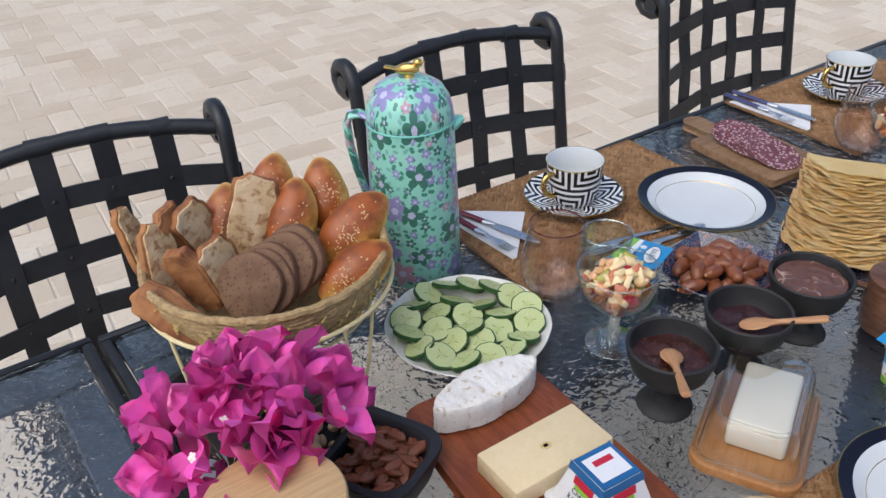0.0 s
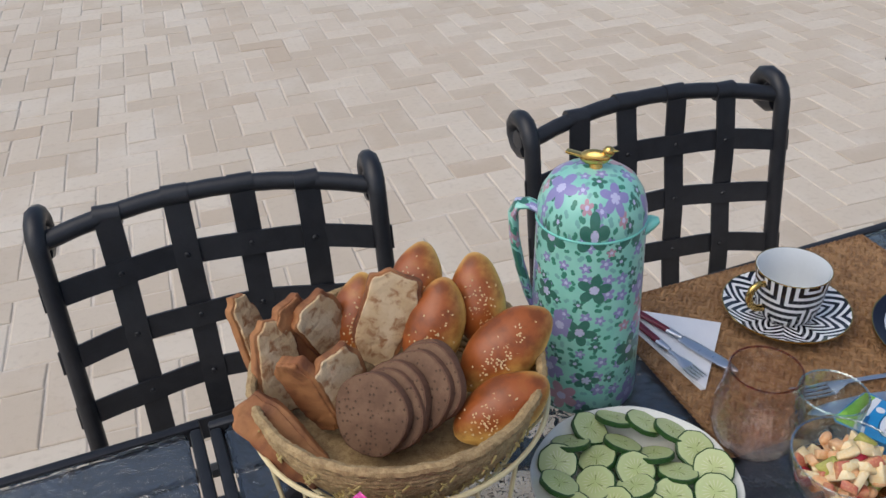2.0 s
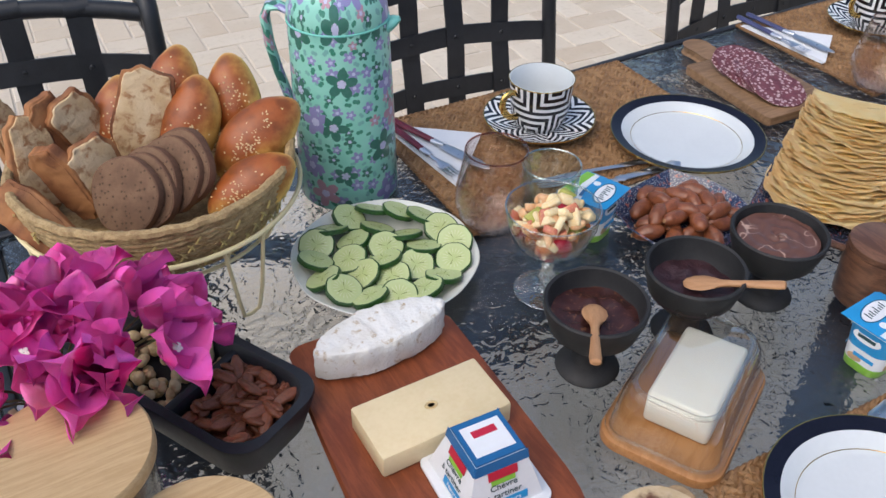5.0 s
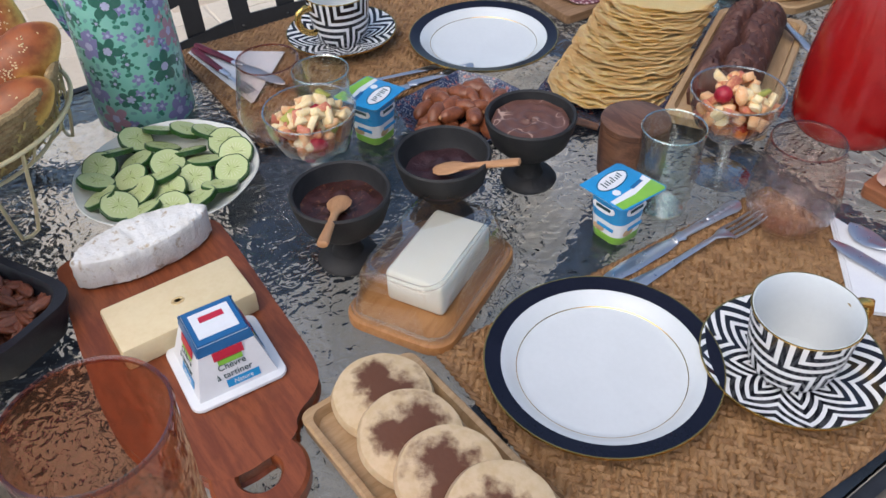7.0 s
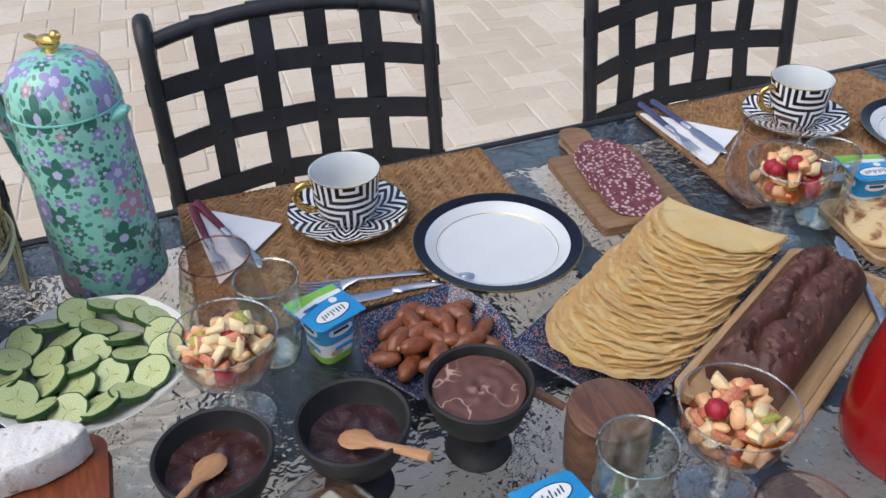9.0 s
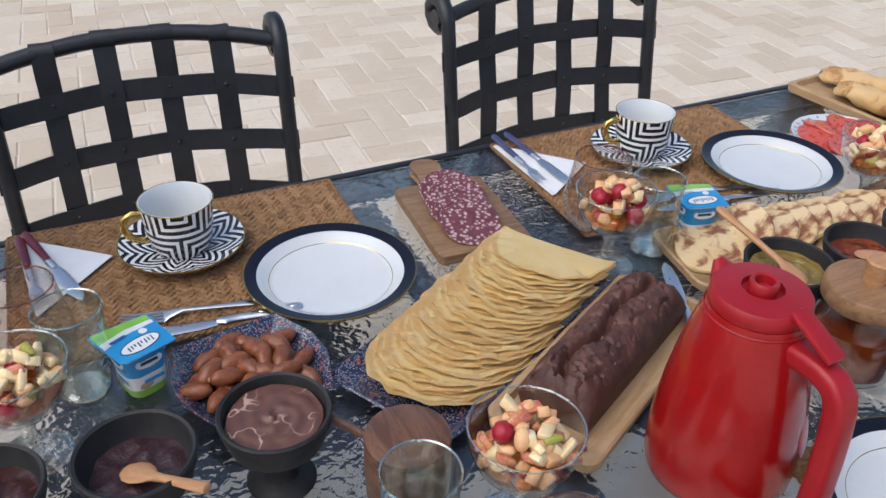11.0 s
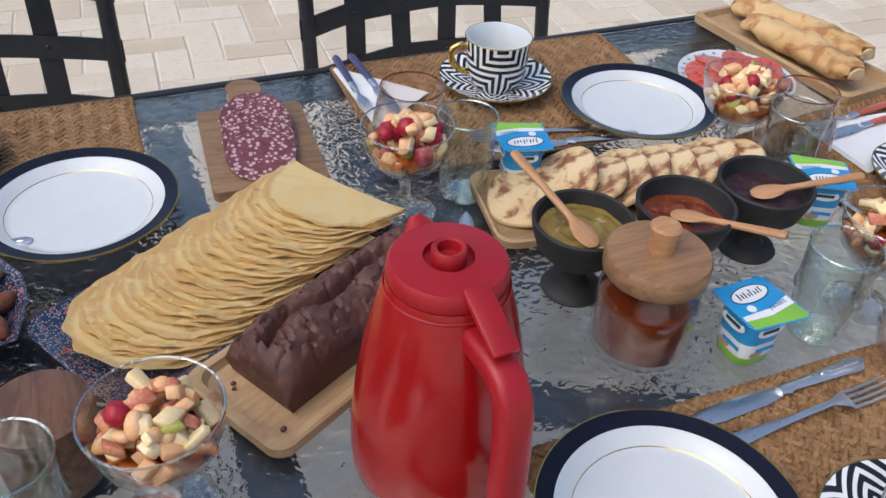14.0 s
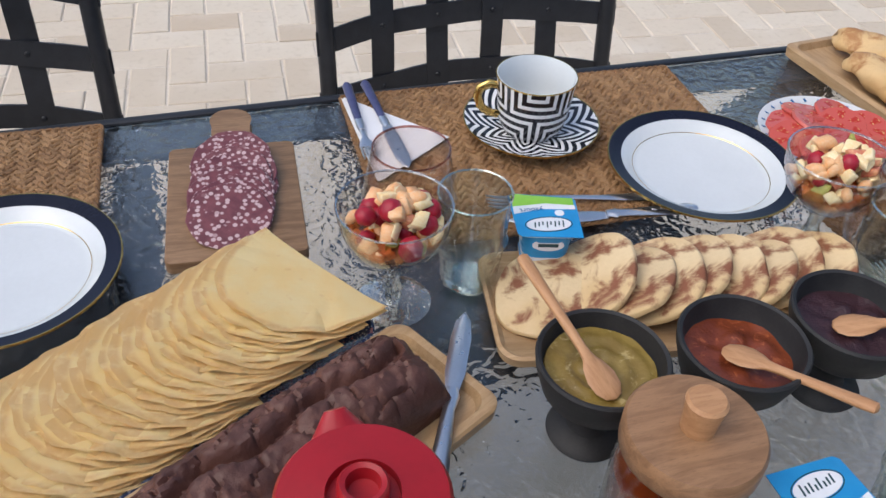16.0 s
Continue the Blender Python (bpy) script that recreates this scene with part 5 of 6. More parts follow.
# ---- cheese board ----
def soften(pts, rounds=2):
    for _ in range(rounds):
        out = []
        for a, b in zip(pts, pts[1:] + pts[:1]):
            out += [(0.75 * a[0] + 0.25 * b[0], 0.75 * a[1] + 0.25 * b[1]), (0.25 * a[0] + 0.75 * b[0], 0.25 * a[1] + 0.75 * b[1])]
        pts = out
    return pts
cb = thing("cheese_board", pose(0.45, 0.45, T), "reddish wooden cheese board with a ring handle", "cutting board")
pts = [(-0.078, 0.178), (-0.075, 0.203), (-0.03, 0.2), (0.05, 0.186), (0.086, 0.176), (0.085, 0.14), (0.078, 0.0), (0.074, -0.075), (0.06, -0.1), (0.03, -0.113), (0.022, -0.135), (-0.045, -0.142), (-0.06, -0.11), (-0.088, -0.085), (-0.1, -0.03), (-0.09, 0.08)]
part("board", slab(soften(pts[::-1])[::-1], 0, 0.018, 0.003), REDWOOD, cb)
ring_o = [(0.038, 0), (0.041, 0.003), (0.041, 0.015), (0.038, 0.0178), (0.02, 0.0178), (0.0175, 0.015), (0.0175, 0.003), (0.02, 0), (0.038, 0)]
part("ring_handle", lathe(ring_o, 40), REDWOOD, cb, m=pose(-0.018, -0.148, -0.0001))
RIND = patchy("brie_rind", (0.78, 0.77, 0.74), (0.72, 0.69, 0.63), (0.48, 0.38, 0.26), 110, 0.56, 0.69, 300, 0.9, 1.0)
br = thing("brie", pose(0.455, 0.606, T + 0.018, 0, 0, 1), "half-moon of white bloomy-rind soft cheese", "cheese")
lens = [(0.073 * math.cos(a), (0.03 if math.sin(a) > 0 else 0.027) * math.copysign(abs(math.sin(a)) ** 1.35, math.sin(a))) for a in [2 * math.pi * k / 48 for k in range(48)]]
bm = slab(lens, 0, 0.036, 0.004)
bmesh.ops.triangulate(bm, faces=[f for f in bm.faces if len(f.verts) > 4])
bmesh.ops.subdivide_edges(bm, edges=bm.edges[:], cuts=3, use_grid_fill=True)
bm.normal_update()
rough_up(bm, 0.0011, 190, 4.0)
rough_up(bm, 0.0016, 60, 9.0)
part("rind", bm, RIND, br)
GRUY = plain("hard_cheese", (0.72, 0.6, 0.38), (0.67, 0.54, 0.32), 0.45, 25, 220, 0.15, sss=0.1)
gr = thing("cheese_slab", pose(0.45, 0.5, T + 0.018, 0, 0, -1), "slab of pale yellow holed hard cheese", "cheese")
part("slab", box(0.13, 0.066, 0.026, 0.003), GRUY, gr)
# raised discs in a darker cheese colour paint the shade inside the holes
for x, y, r in ((-0.035, -0.004, 0.005), (-0.008, 0.004, 0.0036), (-0.004, 0.018, 0.0033)):
    part("shaded_hole", lathe([(0, 0.0264), (r * 0.8, 0.0264), (r, 0.0267), (r * 1.1, 0.0258)], 16, 0, 1.2, 0.9), plain("cheese_hole_shade", (0.6, 0.45, 0.23), (0.54, 0.39, 0.19), 0.5, bump=0), gr)


def lettering(text, size, material, parent, m, name="lettering"):
    cu = bpy.data.curves.new(name, "FONT")
    cu.body, cu.size, cu.align_x, cu.align_y, cu.extrude = text, size, "CENTER", "CENTER", 0.00012
    ob = bpy.data.objects.new(name, cu)
    me = bpy.data.meshes.new_from_object(ob)
    bpy.data.objects.remove(ob)
    me.materials.clear()
    return piece(name, me, material, parent, smooth=False, m=m)


PACKWHITE = plain("pack_white", (0.72, 0.73, 0.75), (0.68, 0.69, 0.71), 0.4, 30, 200, 0.03)
PACKBLUE = plain("pack_blue", (0.015, 0.12, 0.3), (0.012, 0.1, 0.26), 0.35, 30, 200, 0.03)
PACKSKY = plain("pack_sky_blue", (0.02, 0.27, 0.56), (0.015, 0.24, 0.52), 0.3, 30, 200, 0.05)
PACKRED = plain("pack_red", (0.5, 0.02, 0.05), (0.44, 0.015, 0.04), 0.35, 30, 200, 0.03)
PACKGREEN = plain("pack_green", (0.24, 0.5, 0.06), (0.2, 0.45, 0.05), 0.35, 30, 200, 0.03)
INK = plain("dark_ink", (0.015, 0.05, 0.06), (0.02, 0.06, 0.07), 0.5)
gc = thing("goat_cheese_pack", pose(0.459, 0.424, T + 0.018, 0, 0, -4), "pyramid goat-cheese pack in a blue and white box", "cheese pack")
part("tray", slab(outline_rect(0.088, 0.088, 0.01), 0, 0.005, 0.0015), PACKWHITE, gc)
sq = lambda s, z: [(s, s, z), (-s, s, z), (-s, -s, z), (s, -s, z)]
part("sleeve", stack([sq(0.036, 0.005), sq(0.0222, 0.056)]), PACKWHITE, gc, smooth=False)
part("top_band", stack([sq(0.0226, 0.0552), sq(0.0222, 0.0566)]), PACKBLUE, gc, smooth=False)
part("top_label", box(0.036, 0.032, 0.0006, 0, 1, 0.0566), PACKWHITE, gc, smooth=False)
part("brand_block", box(0.022, 0.007, 0.0005, 0, 1, 0.0572), PACKRED, gc, smooth=False, m=pose(0, 0.006, 0))
tilt = math.degrees(math.atan2(0.0138, 0.051))
for q in range(4):
    side = Matrix.Rotation(radians(90 * q), 4, "Z") @ pose(0, -0.0291, 0.0305, 90 - tilt, 0, 0)
    part("blue_corner", box(0.05, 0.009, 0.0006, 0, 1, 0.0004), PACKBLUE, gc, smooth=False, m=side @ pose(0, 0.0205, 0))
    part("brand_block", box(0.027, 0.0085, 0.0006, 0, 1, 0.0006), PACKRED, gc, smooth=False, m=side @ pose(0, 0.0115, 0.0004))
    part("picture", box(0.022, 0.005, 0.0005, 0, 1, 0.0005), PACKGREEN, gc, smooth=False, m=side @ pose(0, 0.004, 0))
    lettering("Chèvre\nà tartiner", 0.0085, INK, gc, side @ pose(0, -0.0055, 0.0009))
    part("blue_foot", box(0.03, 0.0075, 0.0005, 0, 1, 0.0005), PACKSKY, gc, smooth=False, m=side @ pose(0.006, -0.0185, 0))
    lettering("Nature", 0.006, PACKWHITE, gc, side @ pose(0.006, -0.0185, 0.0011))

# ---- butter dish ----
BD = pose(0.676, 0.407, T, 0, 0, 27)
bd = thing("butter_dish", BD, "glass-covered butter dish on a bamboo base", "butter dish")
part("base_board", slab(outline_rect(0.172, 0.116, 0.024), 0, 0.013, 0.003), wood("oiled_bamboo", (0.42, 0.2, 0.075), (0.34, 0.15, 0.05), (2, 18, 18), 0.35), bd, "oiled bamboo base")
ro = lambda s, k, z: [(x, y, z) for x, y in outline_rect(0.158 - s, 0.104 - s, 0.02 + k)]
bm = stack([ro(0, 0, 0.0135), ro(0.004, 0, 0.03), ro(0.012, 0, 0.055), ro(0.02, 0, 0.064), ro(0.034, 0, 0.068)], False, True)
part("glass_cover", bm, DISHGLASS, bd, "clear glass cover")
# glass bead added along the top outline to draw the cover's edge highlight
part("cover_highlight_bead", tube([(x, y, 0.0655) for x, y in outline_rect(0.132, 0.078, 0.02)], 0.0026, 8, True), DISHGLASS, bd)
part("cover_rim", tube([(x, y, 0.0155) for x, y in outline_rect(0.16, 0.106, 0.021)], 0.003, 8, True), DISHGLASS, bd)
bu = thing("butter_block", BD @ pose(0.007, -0.004, 0.0132, 0, 0, 0), "block of white butter", "butter")
part("block", box(0.106, 0.062, 0.038, 0.005, 3), plain("butter", (0.7, 0.67, 0.58), (0.66, 0.62, 0.52), 0.4, 20, 200, 0.2, sss=0.15), bu)


# ---- black clay bowls, jams and spoons ----
def clay_bowl(m):
    b = thing("clay_bowl", m, "black clay footed bowl", "bowl", "black clay bowls of spreads")
    part("bowl", lathe([(0, 0.036), (0.014, 0.0365), (0.03, 0.043), (0.043, 0.057), (0.0495, 0.078), (0.051, 0.088), (0.0495, 0.09), (0.0468, 0.0885), (0.045, 0.078), (0.039, 0.061), (0.026, 0.049), (0, 0.045)], 56), CLAY, b)
    part("foot", lathe([(0, 0), (0.031, 0), (0.0325, 0.003), (0.03, 0.007), (0.017, 0.012), (0.0135, 0.02), (0.014, 0.028), (0.018, 0.037), (0, 0.037)], 48), CLAY, b)
    return b


bw = [(0.631, 0.499), (0.749, 0.489), (0.868, 0.489), (1.467, 0.481), (1.58, 0.47), (1.686, 0.475)]
b = clay_bowl(pose(*bw[0], T))
for q in bw[1:]:
    copy_thing(b, pose(*q, T))


def spread(q, name, label, mt, swirl, level):
    sp = thing(name, pose(*q, T), label, "spread")
    bm = bmesh.new()
    rows = []
    for i in range(22):
        r = 0.0445 * i / 21
        rows.append([bm.verts.new((r * math.cos(a), r * math.sin(a), level + ((0.0016 * math.sin(r * 420 + 2 * a * swirl) * (1 - i / 24) if swirl else 0.0035 * noise.noise(Vector((r * math.cos(a), r * math.sin(a), level)) * 55)) + 0.0018 * noise.noise(Vector((r * math.cos(a), r * math.sin(a), 0.3)) * 90))) if i < 21 else (r * math.cos(a), r * math.sin(a), level - 0.006))
                     for a in [2 * math.pi * k / 56 for k in range(56)]])
    for a, c in zip(rows, rows[1:]):
        for k in range(56):
            bm.faces.new((a[k], c[k], c[(k + 1) % 56], a[(k + 1) % 56]))
    bmesh.ops.remove_doubles(bm, verts=bm.verts, dist=1e-6)
    part("surface", bm, mt, sp)


FIG = patchy("fig_jam", (0.036, 0.013, 0.012), (0.055, 0.018, 0.014), (0.14, 0.06, 0.03), 170, 0.58, 0.66, 300, 0.22, 0.6)
PLUM = plain("plum_jam", (0.028, 0.012, 0.015), (0.046, 0.018, 0.022), 0.42, 90, 250, 0.6, 0.002)
CHOC = Nodes("chocolate_spread")
cc = CHOC.mix(CHOC.noise(60, 3), (0.1, 0.042, 0.03), (0.14, 0.064, 0.046))
streak = CHOC.m("SUBTRACT", 1.0, CHOC.ramp(CHOC.m("ABSOLUTE", CHOC.m("SUBTRACT", CHOC.noise(34, 2), 0.5)), 0.006, 0.022))
cc = CHOC.mix(CHOC.m("MULTIPLY", streak, CHOC.ramp(CHOC.noise(22, 1), 0.42, 0.55)), cc, (0.42, 0.28, 0.22))
CHOC.bump(CHOC.noise(250, 3), 0.2, 0.001)
CHOC = CHOC.done(cc, 0.35)
APRI = patchy("pale_jam", (0.26, 0.18, 0.045), (0.2, 0.13, 0.03), (0.4, 0.3, 0.12), 110, 0.58, 0.7, 300, 0.25, 0.5)
QUIN = patchy("quince_jam", (0.2, 0.045, 0.016), (0.13, 0.028, 0.012), (0.34, 0.09, 0.03), 110, 0.55, 0.68, 300, 0.25, 0.6)
spread(bw[0], "fig_jam", "dark seedy fig jam in a clay bowl", FIG, 0, 0.07)
spread(bw[1], "plum_jam", "dark purple jam in a clay bowl", PLUM, 0, 0.066)
spread(bw[2], "chocolate_spread", "swirled chocolate spread filling a clay bowl", CHOC, 1, 0.081)
spread(bw[3], "apple_jam", "olive-gold jam in a clay bowl", APRI, 0.5, 0.076)
spread(bw[4], "quince_jam", "reddish chunky jam in a clay bowl", QUIN, 0, 0.07)
spread(bw[5], "berry_jam", "deep purple berry jam in a clay bowl", PLUM, 0, 0.072)


def wooden_spoon(bowl, end):
    a, e = Vector(bowl), Vector(end)
    L = (e - a).length
    sp = thing("wooden_spoon", frame_of(e - a, (0, 0, 1), a), "small carved wooden spoon in a jam bowl", "spoon", "wooden spoons in the jam bowls")
    rings = []
    for x, w, h, dip in ((-0.019, 0.002, 0.001, 0), (-0.017, 0.007, 0.002, 0), (-0.01, 0.0115, 0.003, -0.0008), (0, 0.0125, 0.0032, -0.001), (0.01, 0.0095, 0.003, 0), (0.017, 0.0052, 0.0032, 0), (0.026, 0.0038, 0.0034, 0), (0.6 * L, 0.0045, 0.0036, 0), (0.9 * L, 0.0058, 0.0038, 0), (0.985 * L, 0.0052, 0.0036, 0), (L, 0.002, 0.002, 0)):
        rings.append([(x, w * math.cos(t), h * math.sin(t) + (dip if math.sin(t) > 0.2 else 0)) for t in [2 * math.pi * k / 12 for k in range(12)]])
    part("spoon", stack(rings), SPOONWOOD, sp)


for q, (hx, hy), (ex, ey), zb, ze in ((bw[0], (-0.006, -0.006), (0.573, 0.43), 0.078, 0.096), (bw[1], (0.0, -0.012), (0.795, 0.418), 0.076, 0.097), (bw[3], (-0.008, -0.014), (1.432, 0.572), 0.084, 0.118), (bw[4], (0.0, -0.008), (1.628, 0.38), 0.078, 0.1), (bw[5], (0.0, -0.006), (1.778, 0.437), 0.08, 0.1)):
    wooden_spoon((q[0] + hx, q[1] + hy, T + zb), (ex, ey, T + ze))


# ---- yoghurt pots ----
def yoghurt(m, word):
    y = thing("yoghurt_pot", m, "sealed plastic yoghurt pot in blue, white and green", "yoghurt pot", "yoghurt pots")
    rr = lambda s, z: [(a, b, z) for a, b in outline_rect(s, s, s * 0.3)]
    part("pot_foot", stack([rr(0.036, 0), rr(0.0395, 0.002), rr(0.0415, 0.012)], True, False), PACKGREEN, y, "green base band")
    part("pot_wall", stack([rr(0.0415, 0.012), rr(0.044, 0.03)], False, False), PACKWHITE, y)
    part("pot_collar", stack([rr(0.044, 0.03), rr(0.049, 0.06)], False, False), PACKSKY, y, "sky-blue band")
    part("flange", slab(outline_rect(0.057, 0.057, 0.008), 0.0595, 0.0615, 0.0005), PACKWHITE, y)
    o = [(-0.03, 0.03), (-0.03, -0.026), (-0.026, -0.03), (0.03, -0.034), (0.035, -0.03), (0.03, 0.026), (0.026, 0.03)]
    part("foil_lid", slab(o, 0.0617, 0.0625, 0.0002), PACKSKY, y, "blue printed foil lid")
    part("green_flash", slab([(-0.0275, -0.017), (-0.0275, -0.028), (0.03, -0.033), (0.033, -0.03), (0.0315, -0.013), (0.0, -0.019)], 0.0626, 0.0629, 0.0001), PACKGREEN, y, "green printed flash")
    part("white_flash", slab([(-0.028, -0.011), (-0.0278, -0.0172), (0.0, -0.0192), (0.0315, -0.0132), (0.031, -0.002), (0.005, -0.0105)], 0.0626, 0.0629, 0.0001), PACKWHITE, y, "white printed flash")
    part("brand_oval", lathe([(0, 0.0631), (1, 0.0631), (1, 0.0626)], 28, 0, 0.021, 0.0095), PACKWHITE, y, "white oval", m=pose(0, 0.012, 0, 0, 0, 6))
    part("brand_ring", tube([(0.0222 * math.cos(a), 0.0105 * math.sin(a), 0.0628) for a in [2 * math.pi * k / 32 for k in range(32)]], 0.0004, 5, True), INK, y, m=pose(0, 0.012, 0, 0, 0, 6))
    for q, (h, dy) in enumerate(((0.009, 0.0008), (0.006, 0), (0.0075, 0.0006), (0.0045, -0.001), (0.0085, 0.001), (0.0045, -0.001), (0.006, 0), (0.0075, 0.0008))):
        part("brand_bar", box(0.0014, h, 0.0003, 0, 1, 0.0632), INK, y, smooth=False, m=pose(0, 0.012, 0, 0, 0, 6) @ pose(-0.0135 + 0.0038 * q, dy, 0, 0, 0, -10))
    part("seal", lathe([(0, 0.0631), (0.0045, 0.0631), (0.0045, 0.0626)], 16), PACKWHITE, y, m=pose(-0.012, -0.005, 0))
    if word:
        lettering(word, 0.0085, PACKBLUE, y, pose(0.014, -0.0085, 0.0632, 0, 0, 8))
    else:
        part("word_bar", box(0.018, 0.004, 0.0003, 0, 1, 0.063), PACKBLUE, y, smooth=False, m=pose(0.014, -0.0085, 0, 0, 0, 8))
    for q in range(4):
        sd = Matrix.Rotation(radians(90 * q), 4, "Z")
        part("side_oval", lathe([(0, 0.0003), (1, 0.0003), (1, 0)], 20, 0, 0.015, 0.0065), PACKWHITE, y, m=sd @ pose(0, -0.0236, 0.047, 85, 0, 0))
        part("side_bar", box(0.019, 0.0035, 0.0004, 0, 1, 0.0003), INK, y, smooth=False, m=sd @ pose(0, -0.0238, 0.047, 85, 0, 0))
        part("side_print", box(0.022, 0.004, 0.0004, 0, 1, 0), PACKSKY, y, smooth=False, m=sd @ pose(0.003, -0.0218, 0.022, 86, 0, 0))
        part("side_picture", blob(0.008, 0.0004, 0.0045, 2), plain("pot_picture", (0.5, 0.34, 0.2), (0.4, 0.25, 0.14), 0.4), y, m=sd @ pose(-0.006, -0.0213, 0.017))
    return y


y1 = yoghurt(pose(0.88, 0.358, T, 0, 0, 4), "")
y2 = yoghurt(pose(1.576, 0.344, T, 0, 0, 2), "yaourt")
copy_thing(y1, pose(0.774, 0.675, T, 0, 0, 200))
copy_thing(y2, pose(1.504, 0.676, T, 0, 0, 165))
copy_thing(y2, pose(1.796, 0.496, T, 0, 0, 150))

# ---- dates ----
BLUEGLAZE = Nodes("blue_patterned_glaze")
vv = BLUEGLAZE.voronoi(420)
cc = BLUEGLAZE.mix(BLUEGLAZE.ramp(vv.outputs["Distance"], 0.25, 0.45), (0.24, 0.25, 0.29), (0.022, 0.032, 0.075))
cc = BLUEGLAZE.mix(BLUEGLAZE.m("MULTIPLY", BLUEGLAZE.ramp(BLUEGLAZE.noise(160, 2), 0.58, 0.66), 0.7), cc, (0.4, 0.12, 0.08))
BLUEGLAZE.bump(BLUEGLAZE.noise(200, 2), 0.05, 0.0003)
BLUEGLAZE = BLUEGLAZE.done(cc, 0.2, coat=0.3)
DP = pose(0.879, 0.628, T, 0, 0, 8)
dp = thing("date_dish", DP, "octagonal blue-patterned dish of dates", "dish")
octo = lambda s, z, k=0.74: [(0.08 * s * x, 0.073 * s * y, z) for x, y in ((1, 1 - k), (k, 1), (-k, 1), (-1, 1 - k), (-1, -1 + k), (-k, -1), (k, -1), (1, -1 + k))]
part("dish_body", stack([octo(0.66, 0), octo(0.72, 0.004), octo(1.0, 0.023), octo(0.985, 0.0245), octo(0.74, 0.0075), octo(0.66, 0.0055)]), BLUEGLAZE, dp, smooth=False)
DATE = plain("date_skin", (0.3, 0.095, 0.036), (0.15, 0.042, 0.018), 0.34, 90, 300, 0.6, 0.0014, tint=0.45, coat=0.15)
bm = blob(0.0195, 0.0105, 0.0092, 3, 0.0016, 130, 2)
dt = None
rg = random.Random(31)
for k in range(32):
    lay = 0 if k < 20 else 1
    a, r = 2.4 * k, (0.063 if lay == 0 else 0.042) * math.sqrt(((k if lay == 0 else k - 20) + 0.5) / (20 if lay == 0 else 12))
    m = DP @ pose(1.05 * r * math.cos(a), 0.9 * r * math.sin(a), 0.0175 + 0.0125 * lay + 0.07 * max(0, r - 0.045), rg.uniform(0, 360), rg.uniform(-14, 14), rg.uniform(0, 180))
    if dt is None:
        dt = thing("date", m, "glossy brown dried date", "date", "dates in the dish")
        part("fruit", bm, DATE, dt)
        part("stalk_cap", lathe([(0, 0.0015), (0.0022, 0.001), (0.0026, 0)], 8), SPOONWOOD, dt, m=pose(0.0198, 0, 0, 0, 80, 0))
    else:
        copy_thing(dt, m)

# ---- crepes on their platter ----
def crepe_material():
    n = Nodes("crepe")
    x, y, z = n.xyz()
    r = n.m("SQRT", n.m("ADD", n.m("POWER", n.m("MULTIPLY", x, 10.0), 2.0), n.m("POWER", n.m("MULTIPLY", y, 12.8), 2.0)))
    col = n.mix(n.ramp(n.noise(26, 4), 0.35, 0.65), (0.98, 0.84, 0.49), (0.97, 0.78, 0.38))
    col = n.mix(n.m("MULTIPLY", n.ramp(n.noise(90, 5), 0.6, 0.72), 0.22), col, (0.66, 0.36, 0.12))
    rim = n.m("MULTIPLY", n.ramp(r, 0.93, 0.985), n.ramp(n.noise(60, 3), 0.2, 0.5))
    col = n.mix(n.m("MULTIPLY", rim, 0.45), col, (0.64, 0.34, 0.1))
    n.bump(n.noise(160, 4), 0.3, 0.001)
    return n.done(col, 0.5)


CREPE = crepe_material()
CX = pose(1.14, 0.606, T, 0, 0, 28)
pl = thing("crepe_platter", CX, "long blue-patterned platter under a row of crepes", "platter")
rr = lambda sx, sy, z: [(x, y, z) for x, y in outline_rect(sx, sy, 0.02)]
part("platter_body", stack([rr(0.3, 0.128, 0), rr(0.31, 0.136, 0.003), rr(0.352, 0.162, 0.013), rr(0.348, 0.158, 0.0145), rr(0.31, 0.136, 0.0065), rr(0.3, 0.128, 0.005)]), BLUEGLAZE, pl)


